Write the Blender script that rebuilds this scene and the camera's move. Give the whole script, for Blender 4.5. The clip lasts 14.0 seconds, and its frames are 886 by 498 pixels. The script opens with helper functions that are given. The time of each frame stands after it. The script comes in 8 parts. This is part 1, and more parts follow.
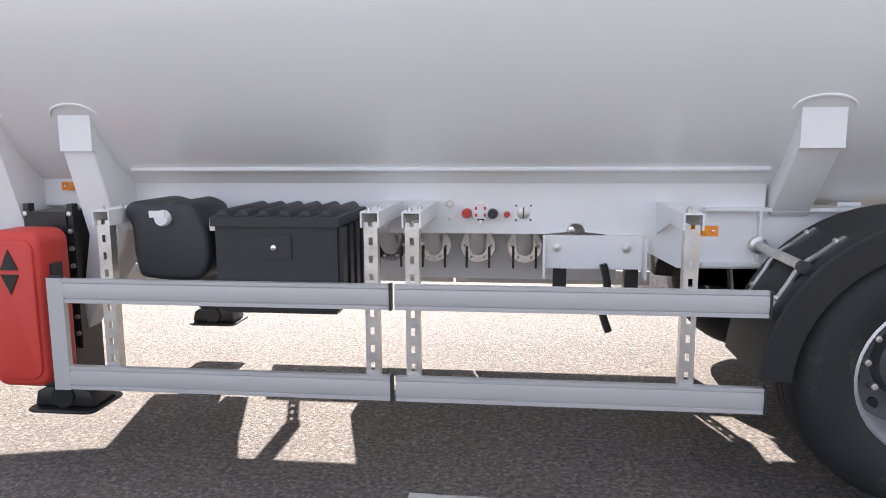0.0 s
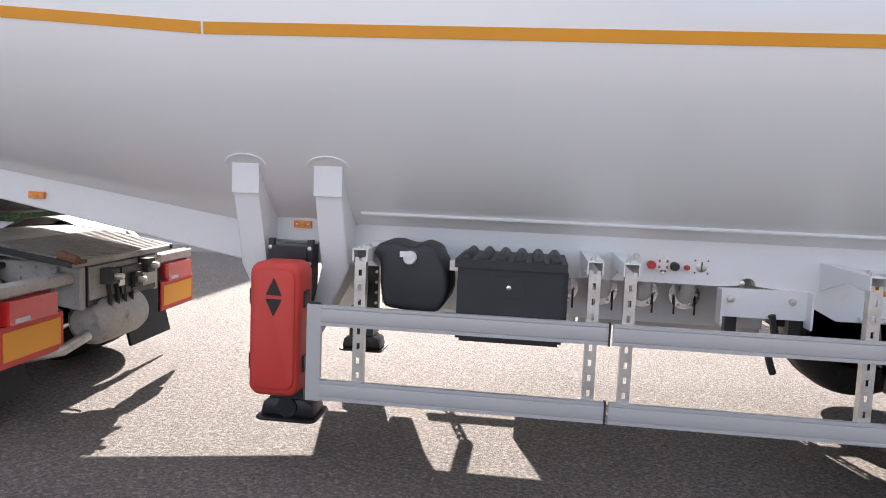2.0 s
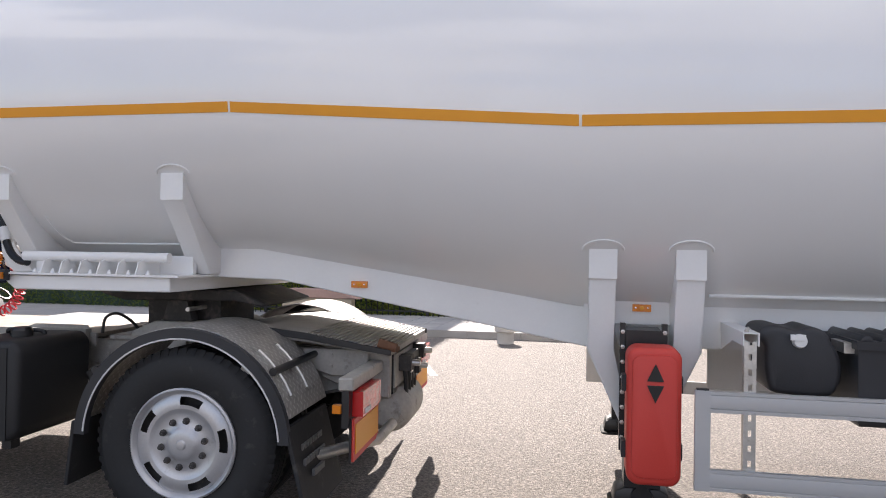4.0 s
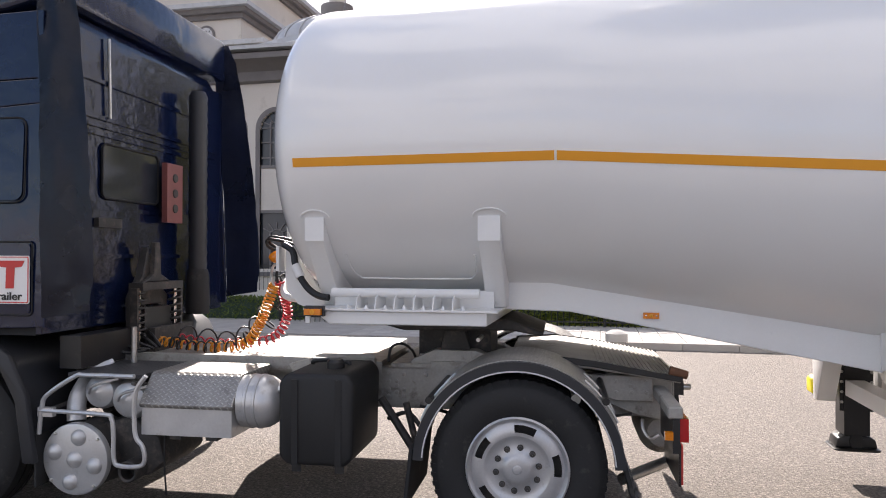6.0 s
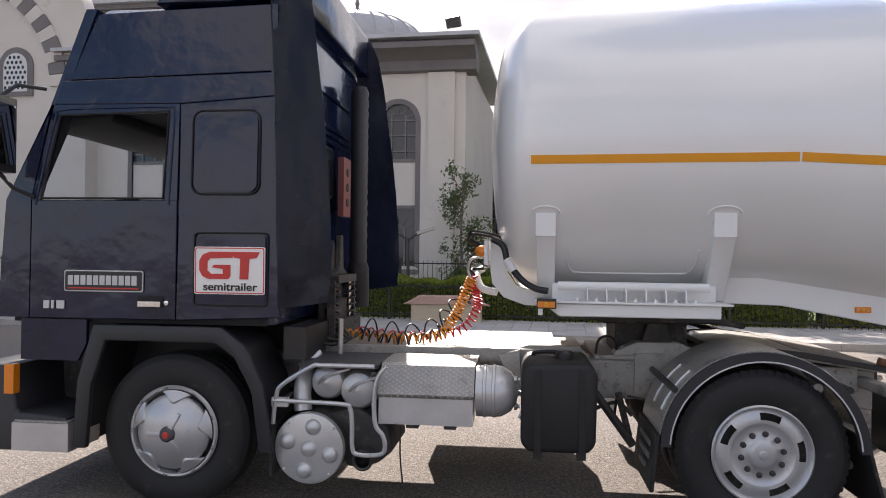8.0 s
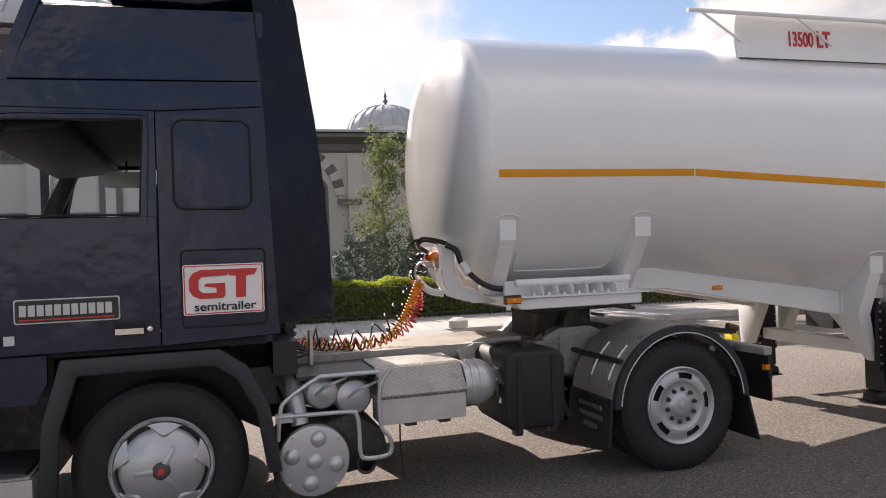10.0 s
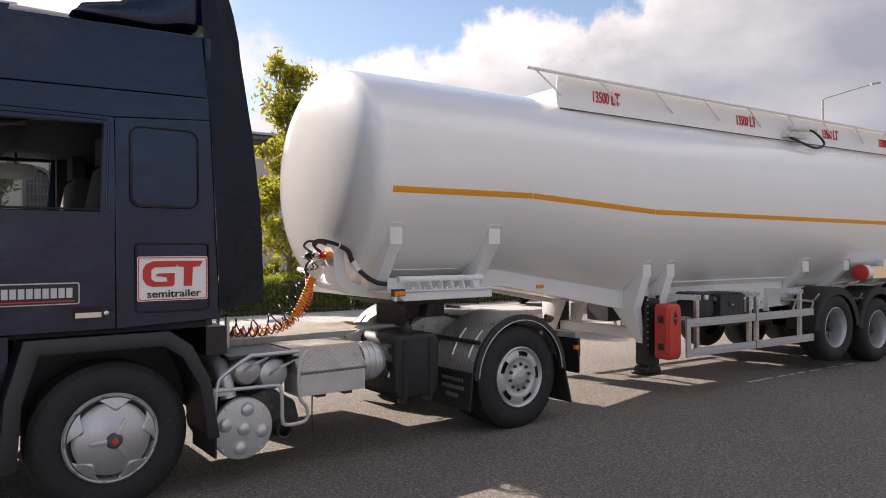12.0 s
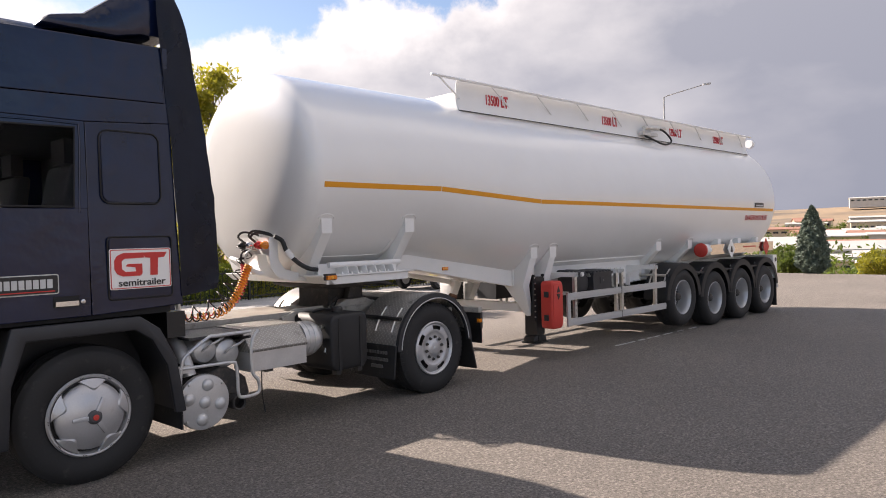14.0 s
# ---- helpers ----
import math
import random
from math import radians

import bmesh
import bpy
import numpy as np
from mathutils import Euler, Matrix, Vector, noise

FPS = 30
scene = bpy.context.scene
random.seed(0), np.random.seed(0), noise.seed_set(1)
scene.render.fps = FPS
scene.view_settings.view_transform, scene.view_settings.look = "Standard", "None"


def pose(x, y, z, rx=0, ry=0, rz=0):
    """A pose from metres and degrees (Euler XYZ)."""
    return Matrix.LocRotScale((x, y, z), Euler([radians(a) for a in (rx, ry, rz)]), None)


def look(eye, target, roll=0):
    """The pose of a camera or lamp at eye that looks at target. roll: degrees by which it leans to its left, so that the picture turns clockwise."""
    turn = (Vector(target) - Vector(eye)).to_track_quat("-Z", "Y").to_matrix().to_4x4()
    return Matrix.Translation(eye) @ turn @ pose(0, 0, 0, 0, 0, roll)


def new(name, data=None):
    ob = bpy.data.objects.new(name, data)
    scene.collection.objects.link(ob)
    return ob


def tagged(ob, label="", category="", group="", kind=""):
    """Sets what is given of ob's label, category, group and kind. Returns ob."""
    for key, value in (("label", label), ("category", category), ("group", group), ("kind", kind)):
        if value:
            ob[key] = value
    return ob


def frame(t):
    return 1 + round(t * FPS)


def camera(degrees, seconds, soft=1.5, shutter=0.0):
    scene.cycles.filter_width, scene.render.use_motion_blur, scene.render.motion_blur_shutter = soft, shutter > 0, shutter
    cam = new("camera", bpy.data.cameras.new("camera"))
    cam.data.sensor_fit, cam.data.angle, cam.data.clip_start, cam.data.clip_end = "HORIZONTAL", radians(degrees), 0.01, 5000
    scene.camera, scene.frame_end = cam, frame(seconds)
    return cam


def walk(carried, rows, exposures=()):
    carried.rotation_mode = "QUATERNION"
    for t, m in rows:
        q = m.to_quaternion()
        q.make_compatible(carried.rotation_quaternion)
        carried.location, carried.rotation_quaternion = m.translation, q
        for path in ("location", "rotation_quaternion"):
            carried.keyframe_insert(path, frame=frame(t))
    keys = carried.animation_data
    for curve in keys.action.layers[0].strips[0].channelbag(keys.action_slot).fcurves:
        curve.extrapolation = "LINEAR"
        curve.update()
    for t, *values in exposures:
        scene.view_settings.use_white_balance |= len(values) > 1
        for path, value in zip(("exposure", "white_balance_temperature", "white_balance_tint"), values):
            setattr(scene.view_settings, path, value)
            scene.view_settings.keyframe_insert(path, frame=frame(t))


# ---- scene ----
cam = camera(64.3, 14.0, 1.0)
EXPOSURES = [(0.0, 2.12, 6600, 16), (0.5, 1.97, 6600, 16), (1.5, 1.92, 6600, 16), (4.2, 1.58, 6650, 16), (6.3, 1.47, 6750, 17), (7.7, 1.40, 6800, 17), (9.8, 1.07, 7100, 18), (12.0, 1.13, 7100, 18), (14.0, 1.24, 7100, 18)]
PATH = [
    (0, (4.616, -2.613, 1.481), (4.388, -0.647, 1.189), -0.3),
    (0.5, (4.441, -2.926, 1.525), (4.237, -0.956, 1.246), 0.6),
    (1, (4.194, -3.174, 1.549), (4.019, -1.201, 1.274), 0.0),
    (1.5, (3.967, -3.272, 1.504), (3.792, -1.292, 1.281), 0.6),
    (2, (3.739, -3.225, 1.561), (3.482, -1.25, 1.372), 2.4),
    (2.5, (3.362, -3.293, 1.595), (3.057, -1.326, 1.403), 1.1),
    (3, (2.977, -3.365, 1.498), (2.596, -1.404, 1.393), 1.4),
    (3.5, (2.566, -3.363, 1.532), (2.153, -1.407, 1.472), 0.7),
    (4, (2.134, -3.499, 1.572), (1.743, -1.538, 1.589), 0.9),
    (4.2, (2.07, -3.519, 1.651), (1.599, -1.575, 1.634), 0.4),
    (6.3, (0.103, -4.241, 1.769), (-0.317, -2.286, 1.81), 0.2),
    (6.5, (-0.124, -4.297, 1.676), (-0.513, -2.339, 1.792), 1.1),
    (7, (-0.496, -4.514, 1.776), (-0.857, -2.547, 1.829), 0.0),
    (7.5, (-0.972, -4.597, 1.731), (-1.307, -2.626, 1.747), -0.6),
    (7.7, (-1.065, -4.611, 1.737), (-1.43, -2.645, 1.748), 0.7),
    (9.8, (-3.06, -4.832, 1.675), (-2.639, -2.878, 1.718), -3.1),
    (10, (-3.208, -4.914, 1.798), (-2.697, -2.981, 1.805), -2.0),
    (10.5, (-3.572, -5.083, 1.753), (-2.877, -3.208, 1.786), -1.7),
    (11, (-3.954, -5.255, 1.818), (-3.06, -3.466, 1.845), -1.4),
    (11.5, (-4.242, -5.542, 1.822), (-3.271, -3.794, 1.782), -0.6),
    (12, (-4.59, -5.537, 1.793), (-3.488, -3.868, 1.8), -0.3),
    (12.5, (-4.937, -5.695, 1.779), (-3.713, -4.113, 1.792), -1.7),
    (13, (-5.239, -5.84, 1.79), (-3.972, -4.293, 1.805), -1.7),
    (13.5, (-5.507, -5.85, 1.783), (-4.154, -4.377, 1.746), -1.7),
    (14, (-5.619, -5.888, 1.792), (-4.217, -4.462, 1.759), -1.5),
]
walk(cam, [(t, look(eye, target, roll)) for t, eye, target, roll in PATH], EXPOSURES)
# ---- build ----

# ---------------------------------------------------------------- daylight
SUN = Vector((-0.40, 1.35, 1.0)).normalized()
world = bpy.data.worlds.new("sky")
scene.world = world
world.use_nodes = True
wn, wl = world.node_tree.nodes, world.node_tree.links
wn.clear()
w_out, w_bg = wn.new("ShaderNodeOutputWorld"), wn.new("ShaderNodeBackground")
w_sky, w_co, w_map = wn.new("ShaderNodeTexSky"), wn.new("ShaderNodeTexCoord"), wn.new("ShaderNodeMapping")
w_n1, w_r1, w_mix = wn.new("ShaderNodeTexNoise"), wn.new("ShaderNodeValToRGB"), wn.new("ShaderNodeMixRGB")
w_n2, w_r2 = wn.new("ShaderNodeTexNoise"), wn.new("ShaderNodeValToRGB")
w_sky.sky_type, w_sky.sun_disc = "NISHITA", False
w_sky.sun_elevation = math.asin(SUN.z)
w_sky.sun_rotation = math.atan2(SUN.x, SUN.y)
w_sky.air_density, w_sky.dust_density, w_sky.ozone_density = 1.0, 0.4, 2.0
w_map.inputs["Location"].default_value = (1.35, 0.55, 0.2)
w_map.inputs["Scale"].default_value = (1.0, 1.0, 2.1)
w_n1.inputs["Scale"].default_value, w_n1.inputs["Detail"].default_value, w_n1.inputs["Roughness"].default_value = 1.7, 10.0, 0.58
w_n2.inputs["Scale"].default_value, w_n2.inputs["Detail"].default_value = 3.4, 6.0
w_r1.color_ramp.elements[0].position, w_r1.color_ramp.elements[1].position = 0.465, 0.515
w_r2.color_ramp.elements[0].position, w_r2.color_ramp.elements[1].position = 0.30, 0.68
w_r2.color_ramp.elements[0].color = (2.7, 2.95, 3.5, 1)
w_r2.color_ramp.elements[1].color = (6.4, 6.5, 6.7, 1)
w_bg.inputs["Strength"].default_value = 0.075
wl.new(w_co.outputs["Generated"], w_map.inputs["Vector"])
for n in (w_n1, w_n2):
    wl.new(w_map.outputs["Vector"], n.inputs["Vector"])
# the cloud bank thickens towards one side
w_sep, w_bias = wn.new("ShaderNodeSeparateXYZ"), wn.new("ShaderNodeMath")
w_bias.operation, w_bias.inputs[1].default_value = "MULTIPLY_ADD", 0.085
wl.new(w_co.outputs["Generated"], w_sep.inputs[0])
wl.new(w_sep.outputs["X"], w_bias.inputs[0])
wl.new(w_n1.outputs["Fac"], w_bias.inputs[2])
wl.new(w_bias.outputs[0], w_r1.inputs["Fac"])


def w_calc(op, a, b=None, c=None, clamp=False):
    q = wn.new("ShaderNodeMath")
    q.operation, q.use_clamp = op, clamp
    for k, val in enumerate((a, b, c)):
        if isinstance(val, (int, float)):
            q.inputs[k].default_value = val
        elif val is not None:
            wl.new(val, q.inputs[k])
    return q.outputs[0]


def w_soft(value, lo, hi):
    q = wn.new("ShaderNodeMapRange")
    q.interpolation_type = "SMOOTHSTEP"
    q.inputs["From Min"].default_value, q.inputs["From Max"].default_value = lo, hi
    wl.new(value, q.inputs["Value"])
    return q.outputs[0]


# a heaped cloud bank that climbs towards the far end of the yard, bright broken cloud round the sun, clear blue between
w_n3 = wn.new("ShaderNodeTexNoise")
w_n3.inputs["Scale"].default_value, w_n3.inputs["Detail"].default_value, w_n3.inputs["Roughness"].default_value = 4.2, 9.0, 0.60
wl.new(w_co.outputs["Generated"], w_n3.inputs["Vector"])
w_az = w_calc("ARCTAN2", w_sep.outputs["X"], w_sep.outputs["Y"])
w_el = w_calc("ARCSINE", w_sep.outputs["Z"])
w_heap = w_calc("MULTIPLY", w_calc("SUBTRACT", w_n3.outputs["Fac"], 0.5), 0.42)
w_edge = w_calc("MULTIPLY_ADD", w_az, 0.34, 0.072)
w_bank = w_calc("ADD", w_calc("SUBTRACT", w_edge, w_el), w_heap)
w_west = w_calc("ADD", w_calc("MULTIPLY", w_calc("SUBTRACT", 0.27, w_az), 0.55), w_heap)
w_shape = w_calc("MAXIMUM", w_soft(w_bank, -0.012, 0.022), w_soft(w_west, -0.03, 0.05))
w_north = w_calc("MULTIPLY", w_soft(w_az, -0.9, -0.5), w_calc("SUBTRACT", 1.0, w_soft(w_az, 1.5, 1.9)))
w_cover = wn.new("ShaderNodeMixRGB")
wl.new(w_north, w_cover.inputs["Fac"])
wl.new(w_r1.outputs["Color"], w_cover.inputs["Color1"])
wl.new(w_shape, w_cover.inputs["Color2"])
w_lit = w_calc("SUBTRACT", w_n2.outputs["Fac"], w_calc("MULTIPLY", w_soft(w_bank, 0.03, 0.26), 0.16))
w_rim = w_calc("MULTIPLY", w_calc("SUBTRACT", 1.0, w_soft(w_bank, 0.0, 0.10)), 0.16)
wl.new(w_calc("ADD", w_lit, w_rim), w_r2.inputs["Fac"])
wl.new(w_cover.outputs["Color"], w_mix.inputs["Fac"])
wl.new(w_sky.outputs["Color"], w_mix.inputs["Color1"])
wl.new(w_r2.outputs["Color"], w_mix.inputs["Color2"])
# a grey rain bank low over the hills
w_low, w_low2, w_grey = wn.new("ShaderNodeMath"), wn.new("ShaderNodeMath"), wn.new("ShaderNodeMixRGB")
w_low.operation, w_low.inputs[1].default_value, w_low.inputs[2].default_value = "MULTIPLY_ADD", 1.7, -0.75
w_low2.operation, w_low2.inputs[1].default_value, w_low2.use_clamp = "MULTIPLY_ADD", -1.3, True
w_grey.inputs["Color2"].default_value = (1.75, 2.0, 2.6, 1)
wl.new(w_sep.outputs["X"], w_low.inputs[0])
wl.new(w_sep.outputs["Z"], w_low2.inputs[0])
wl.new(w_low.outputs[0], w_low2.inputs[2])
wl.new(w_low2.outputs[0], w_grey.inputs["Fac"])
wl.new(w_mix.outputs["Color"], w_grey.inputs["Color1"])
wl.new(w_grey.outputs["Color"], w_bg.inputs["Color"])
wl.new(w_bg.outputs["Background"], w_out.inputs["Surface"])

sun = new("sun", bpy.data.lights.new("sun", "SUN"))
sun.data.energy, sun.data.angle, sun.data.color = 4.2, radians(0.6), (1.0, 0.95, 0.88)
sun.matrix_world = look((0, 0, 30), Vector((0, 0, 30)) - SUN)


# ---------------------------------------------------------------- materials
def surface(name, base, rough=0.5, metal=0.0, vary=0.12, scale=3.0, fine=60.0, bump=0.05, coat=0.0, stain=None, stain_at=0.62,
            stretch=(1, 1, 1), rand=0.0, rough_vary=0.08, height=0.01):
    """A procedural surface: broad and fine variation, stains with a shape of their own, fine relief."""
    m = bpy.data.materials.new(name)
    m.use_nodes = True
    n, l = m.node_tree.nodes, m.node_tree.links
    b = n["Principled BSDF"]
    co, mp = n.new("ShaderNodeTexCoord"), n.new("ShaderNodeMapping")
    mp.inputs["Scale"].default_value = stretch
    l.new(co.outputs["Object"], mp.inputs["Vector"])
    big, small = n.new("ShaderNodeTexNoise"), n.new("ShaderNodeTexNoise")
    big.inputs["Scale"].default_value, big.inputs["Detail"].default_value = scale, 6
    small.inputs["Scale"].default_value, small.inputs["Detail"].default_value = fine, 3
    for q in (big, small):
        l.new(mp.outputs["Vector"], q.inputs["Vector"])
    add = n.new("ShaderNodeMath")
    add.operation = "MULTIPLY_ADD"
    l.new(small.outputs["Fac"], add.inputs[0])
    add.inputs[1].default_value = 0.45
    l.new(big.outputs["Fac"], add.inputs[2])
    ramp = n.new("ShaderNodeMapRange")
    ramp.inputs["From Min"].default_value, ramp.inputs["From Max"].default_value = 0.42, 1.02
    ramp.inputs["To Min"].default_value, ramp.inputs["To Max"].default_value = 1 - vary, 1 + vary
    l.new(add.outputs[0], ramp.inputs["Value"])
    hsv = n.new("ShaderNodeHueSaturation")
    hsv.inputs["Color"].default_value = (*base, 1)
    if rand:
        info, rr, mul = n.new("ShaderNodeObjectInfo"), n.new("ShaderNodeMapRange"), n.new("ShaderNodeMath")
        rr.inputs["To Min"].default_value, rr.inputs["To Max"].default_value = 1 - rand, 1 + rand
        l.new(info.outputs["Random"], rr.inputs["Value"])
        mul.operation = "MULTIPLY"
        l.new(rr.outputs[0], mul.inputs[0])
        l.new(ramp.outputs[0], mul.inputs[1])
        l.new(mul.outputs[0], hsv.inputs["Value"])
    else:
        l.new(ramp.outputs[0], hsv.inputs["Value"])
    colour = hsv.outputs["Color"]
    if stain:
        sn, sr, mx = n.new("ShaderNodeTexNoise"), n.new("ShaderNodeValToRGB"), n.new("ShaderNodeMixRGB")
        sn.inputs["Scale"].default_value, sn.inputs["Detail"].default_value, sn.inputs["Roughness"].default_value = scale * 1.7, 10, 0.65
        l.new(mp.outputs["Vector"], sn.inputs["Vector"])
        sr.color_ramp.elements[0].position, sr.color_ramp.elements[1].position = stain_at - 0.08, stain_at + 0.1
        l.new(sn.outputs["Fac"], sr.inputs["Fac"])
        l.new(sr.outputs["Color"], mx.inputs["Fac"])
        l.new(colour, mx.inputs["Color1"])
        mx.inputs["Color2"].default_value = (*stain, 1)
        colour = mx.outputs["Color"]
    l.new(colour, b.inputs["Base Color"])
    rg = n.new("ShaderNodeMapRange")
    rg.inputs["To Min"].default_value, rg.inputs["To Max"].default_value = max(0.02, rough - rough_vary), min(1, rough + rough_vary)
    l.new(big.outputs["Fac"], rg.inputs["Value"])
    l.new(rg.outputs[0], b.inputs["Roughness"])
    b.inputs["Metallic"].default_value = metal
    b.inputs["Coat Weight"].default_value = coat
    b.inputs["Coat Roughness"].default_value = 0.06
    if bump:
        bp = n.new("ShaderNodeBump")
        bp.inputs["Strength"].default_value, bp.inputs["Distance"].default_value = bump, height
        l.new(small.outputs["Fac"], bp.inputs["Height"])
        l.new(bp.outputs["Normal"], b.inputs["Normal"])
    return m


def chequer_plate(name, base, rough=0.32, metal=1.0, rolled=False, grid=30.0):
    """Aluminium tread plate: raised lozenges, dirt between them. rolled: laid round the axle of a wheel."""
    m = surface(name, base, rough, metal, 0.18, 5, 40, 0.0, stain=(0.16, 0.15, 0.14), stain_at=0.66)
    n, l = m.node_tree.nodes, m.node_tree.links
    b = n["Principled BSDF"]
    co, sp, cb = n.new("ShaderNodeTexCoord"), n.new("ShaderNodeSeparateXYZ"), n.new("ShaderNodeCombineXYZ")
    mp, bp = n.new("ShaderNodeMapping"), n.new("ShaderNodeBump")
    l.new(co.outputs["Object"], sp.inputs[0])
    if rolled:
        dz, at, sc = n.new("ShaderNodeMath"), n.new("ShaderNodeMath"), n.new("ShaderNodeMath")
        dz.operation, at.operation, sc.operation = "SUBTRACT", "ARCTAN2", "MULTIPLY"
        dz.inputs[1].default_value, sc.inputs[1].default_value = 0.53, 0.625
        l.new(sp.outputs["Z"], dz.inputs[0])
        l.new(dz.outputs[0], at.inputs[0])
        l.new(sp.outputs["X"], at.inputs[1])
        l.new(at.outputs[0], sc.inputs[0])
        l.new(sc.outputs[0], cb.inputs["X"])
        l.new(sp.outputs["Y"], cb.inputs["Y"])
    else:
        ad = n.new("ShaderNodeMath")
        l.new(sp.outputs["Y"], ad.inputs[0])
        l.new(sp.outputs["Z"], ad.inputs[1])
        l.new(sp.outputs["X"], cb.inputs["X"])
        l.new(ad.outputs[0], cb.inputs["Y"])
    mp.inputs["Rotation"].default_value = (0, 0, radians(45))
    mp.inputs["Scale"].default_value = (grid, grid, grid)
    l.new(cb.outputs[0], mp.inputs["Vector"])

    def calc(op, a, b_=None):
        q = n.new("ShaderNodeMath")
        q.operation = op
        for k, val in enumerate((a, b_)):
            if isinstance(val, (int, float)):
                q.inputs[k].default_value = val
            elif val is not None:
                l.new(val, q.inputs[k])
        return q.outputs[0]

    uv = n.new("ShaderNodeSeparateXYZ")
    l.new(mp.outputs["Vector"], uv.inputs[0])
    u, v = uv.outputs["X"], uv.outputs["Y"]
    odd = calc("ABSOLUTE", calc("MODULO", calc("ADD", calc("FLOOR", u), calc("FLOOR", v)), 2.0))
    fu, fv = calc("SUBTRACT", calc("FRACT", u), 0.5), calc("SUBTRACT", calc("FRACT", v), 0.5)
    even = calc("SUBTRACT", 1.0, odd)
    along = calc("ADD", calc("MULTIPLY", fu, even), calc("MULTIPLY", fv, odd))
    across = calc("ADD", calc("MULTIPLY", fv, even), calc("MULTIPLY", fu, odd))
    far_off = calc("SQRT", calc("ADD", calc("POWER", calc("DIVIDE", along, 0.50), 2.0), calc("POWER", calc("DIVIDE", across, 0.19), 2.0)))
    bar = n.new("ShaderNodeMapRange")
    bar.interpolation_type = "SMOOTHSTEP"
    bar.inputs["From Min"].default_value, bar.inputs["From Max"].default_value = 0.45, 1.05
    bar.inputs["To Min"].default_value, bar.inputs["To Max"].default_value = 1.0, 0.0
    l.new(far_off, bar.inputs["Value"])
    bp.inputs["Strength"].default_value, bp.inputs["Distance"].default_value = 0.7, 0.005
    l.new(bar.outputs[0], bp.inputs["Height"])
    l.new(bp.outputs["Normal"], b.inputs["Normal"])
    src = b.inputs["Base Color"].links[0].from_socket
    rp, mx = n.new("ShaderNodeValToRGB"), n.new("ShaderNodeMixRGB")
    e = rp.color_ramp.elements
    e[0].position, e[0].color, e[1].position, e[1].color = 0.1, (0.80, 0.79, 0.78, 1), 0.8, (1.12, 1.12, 1.12, 1)
    mx.blend_type, mx.inputs["Fac"].default_value = "MULTIPLY", 1.0
    l.new(bar.outputs[0], rp.inputs["Fac"])
    l.new(src, mx.inputs["Color1"])
    l.new(rp.outputs["Color"], mx.inputs["Color2"])
    l.new(mx.outputs["Color"], b.inputs["Base Color"])
    return m


def leafy(m, colour, part_through=0.45):
    """Lets sunlight come through thin leaves."""
    n, l = m.node_tree.nodes, m.node_tree.links
    b, out = n["Principled BSDF"], n["Material Output"]
    tr, mx = n.new("ShaderNodeBsdfTranslucent"), n.new("ShaderNodeMixShader")
    tr.inputs["Color"].default_value = (*colour, 1)
    mx.inputs[0].default_value = part_through
    l.new(b.outputs[0], mx.inputs[1])
    l.new(tr.outputs[0], mx.inputs[2])
    l.new(mx.outputs[0], out.inputs["Surface"])


def asphalt():
    """Worn chip-seal asphalt: pale and dark stone chips in binder, broad tyre-worn patches."""
    m = surface("asphalt", (0.214, 0.190, 0.168), 0.84, 0, 0.16, 0.35, 9, 0.0)
    n, l = m.node_tree.nodes, m.node_tree.links
    b = n["Principled BSDF"]
    hsv = [q for q in n if q.bl_idname == "ShaderNodeHueSaturation"][0]
    co, vo, no = n.new("ShaderNodeTexCoord"), n.new("ShaderNodeTexVoronoi"), n.new("ShaderNodeTexNoise")
    vo.inputs["Scale"].default_value = 62
    no.inputs["Scale"].default_value, no.inputs["Detail"].default_value, no.inputs["Roughness"].default_value = 42, 6, 0.75
    sep, rc, rn = n.new("ShaderNodeSeparateColor"), n.new("ShaderNodeValToRGB"), n.new("ShaderNodeValToRGB")
    e = rc.color_ramp.elements
    e[0].position, e[0].color, e[1].position, e[1].color = 0.05, (0.76, 0.75, 0.74, 1), 0.98, (1.38, 1.36, 1.34, 1)
    k = e.new(0.6)
    k.color = (0.94, 0.93, 0.92, 1)
    e = rn.color_ramp.elements
    e[0].position, e[0].color, e[1].position, e[1].color = 0.38, (0.52, 0.52, 0.52, 1), 0.62, (1.36, 1.35, 1.34, 1)
    l.new(co.outputs["Object"], vo.inputs["Vector"])
    l.new(co.outputs["Object"], no.inputs["Vector"])
    l.new(vo.outputs["Color"], sep.inputs[0])
    l.new(sep.outputs[0], rc.inputs["Fac"])
    l.new(no.outputs["Fac"], rn.inputs["Fac"])
    last = hsv.outputs["Color"]
    for q in (rc, rn):
        mx = n.new("ShaderNodeMixRGB")
        mx.blend_type, mx.inputs["Fac"].default_value = "MULTIPLY", 1.0
        l.new(last, mx.inputs["Color1"])
        l.new(q.outputs["Color"], mx.inputs["Color2"])
        last = mx.outputs["Color"]
    l.new(last, b.inputs["Base Color"])
    bp = n.new("ShaderNodeBump")
    bp.inputs["Strength"].default_value, bp.inputs["Distance"].default_value = 1.0, 0.022
    l.new(no.outputs["Fac"], bp.inputs["Height"])
    l.new(bp.outputs["Normal"], b.inputs["Normal"])
    return m


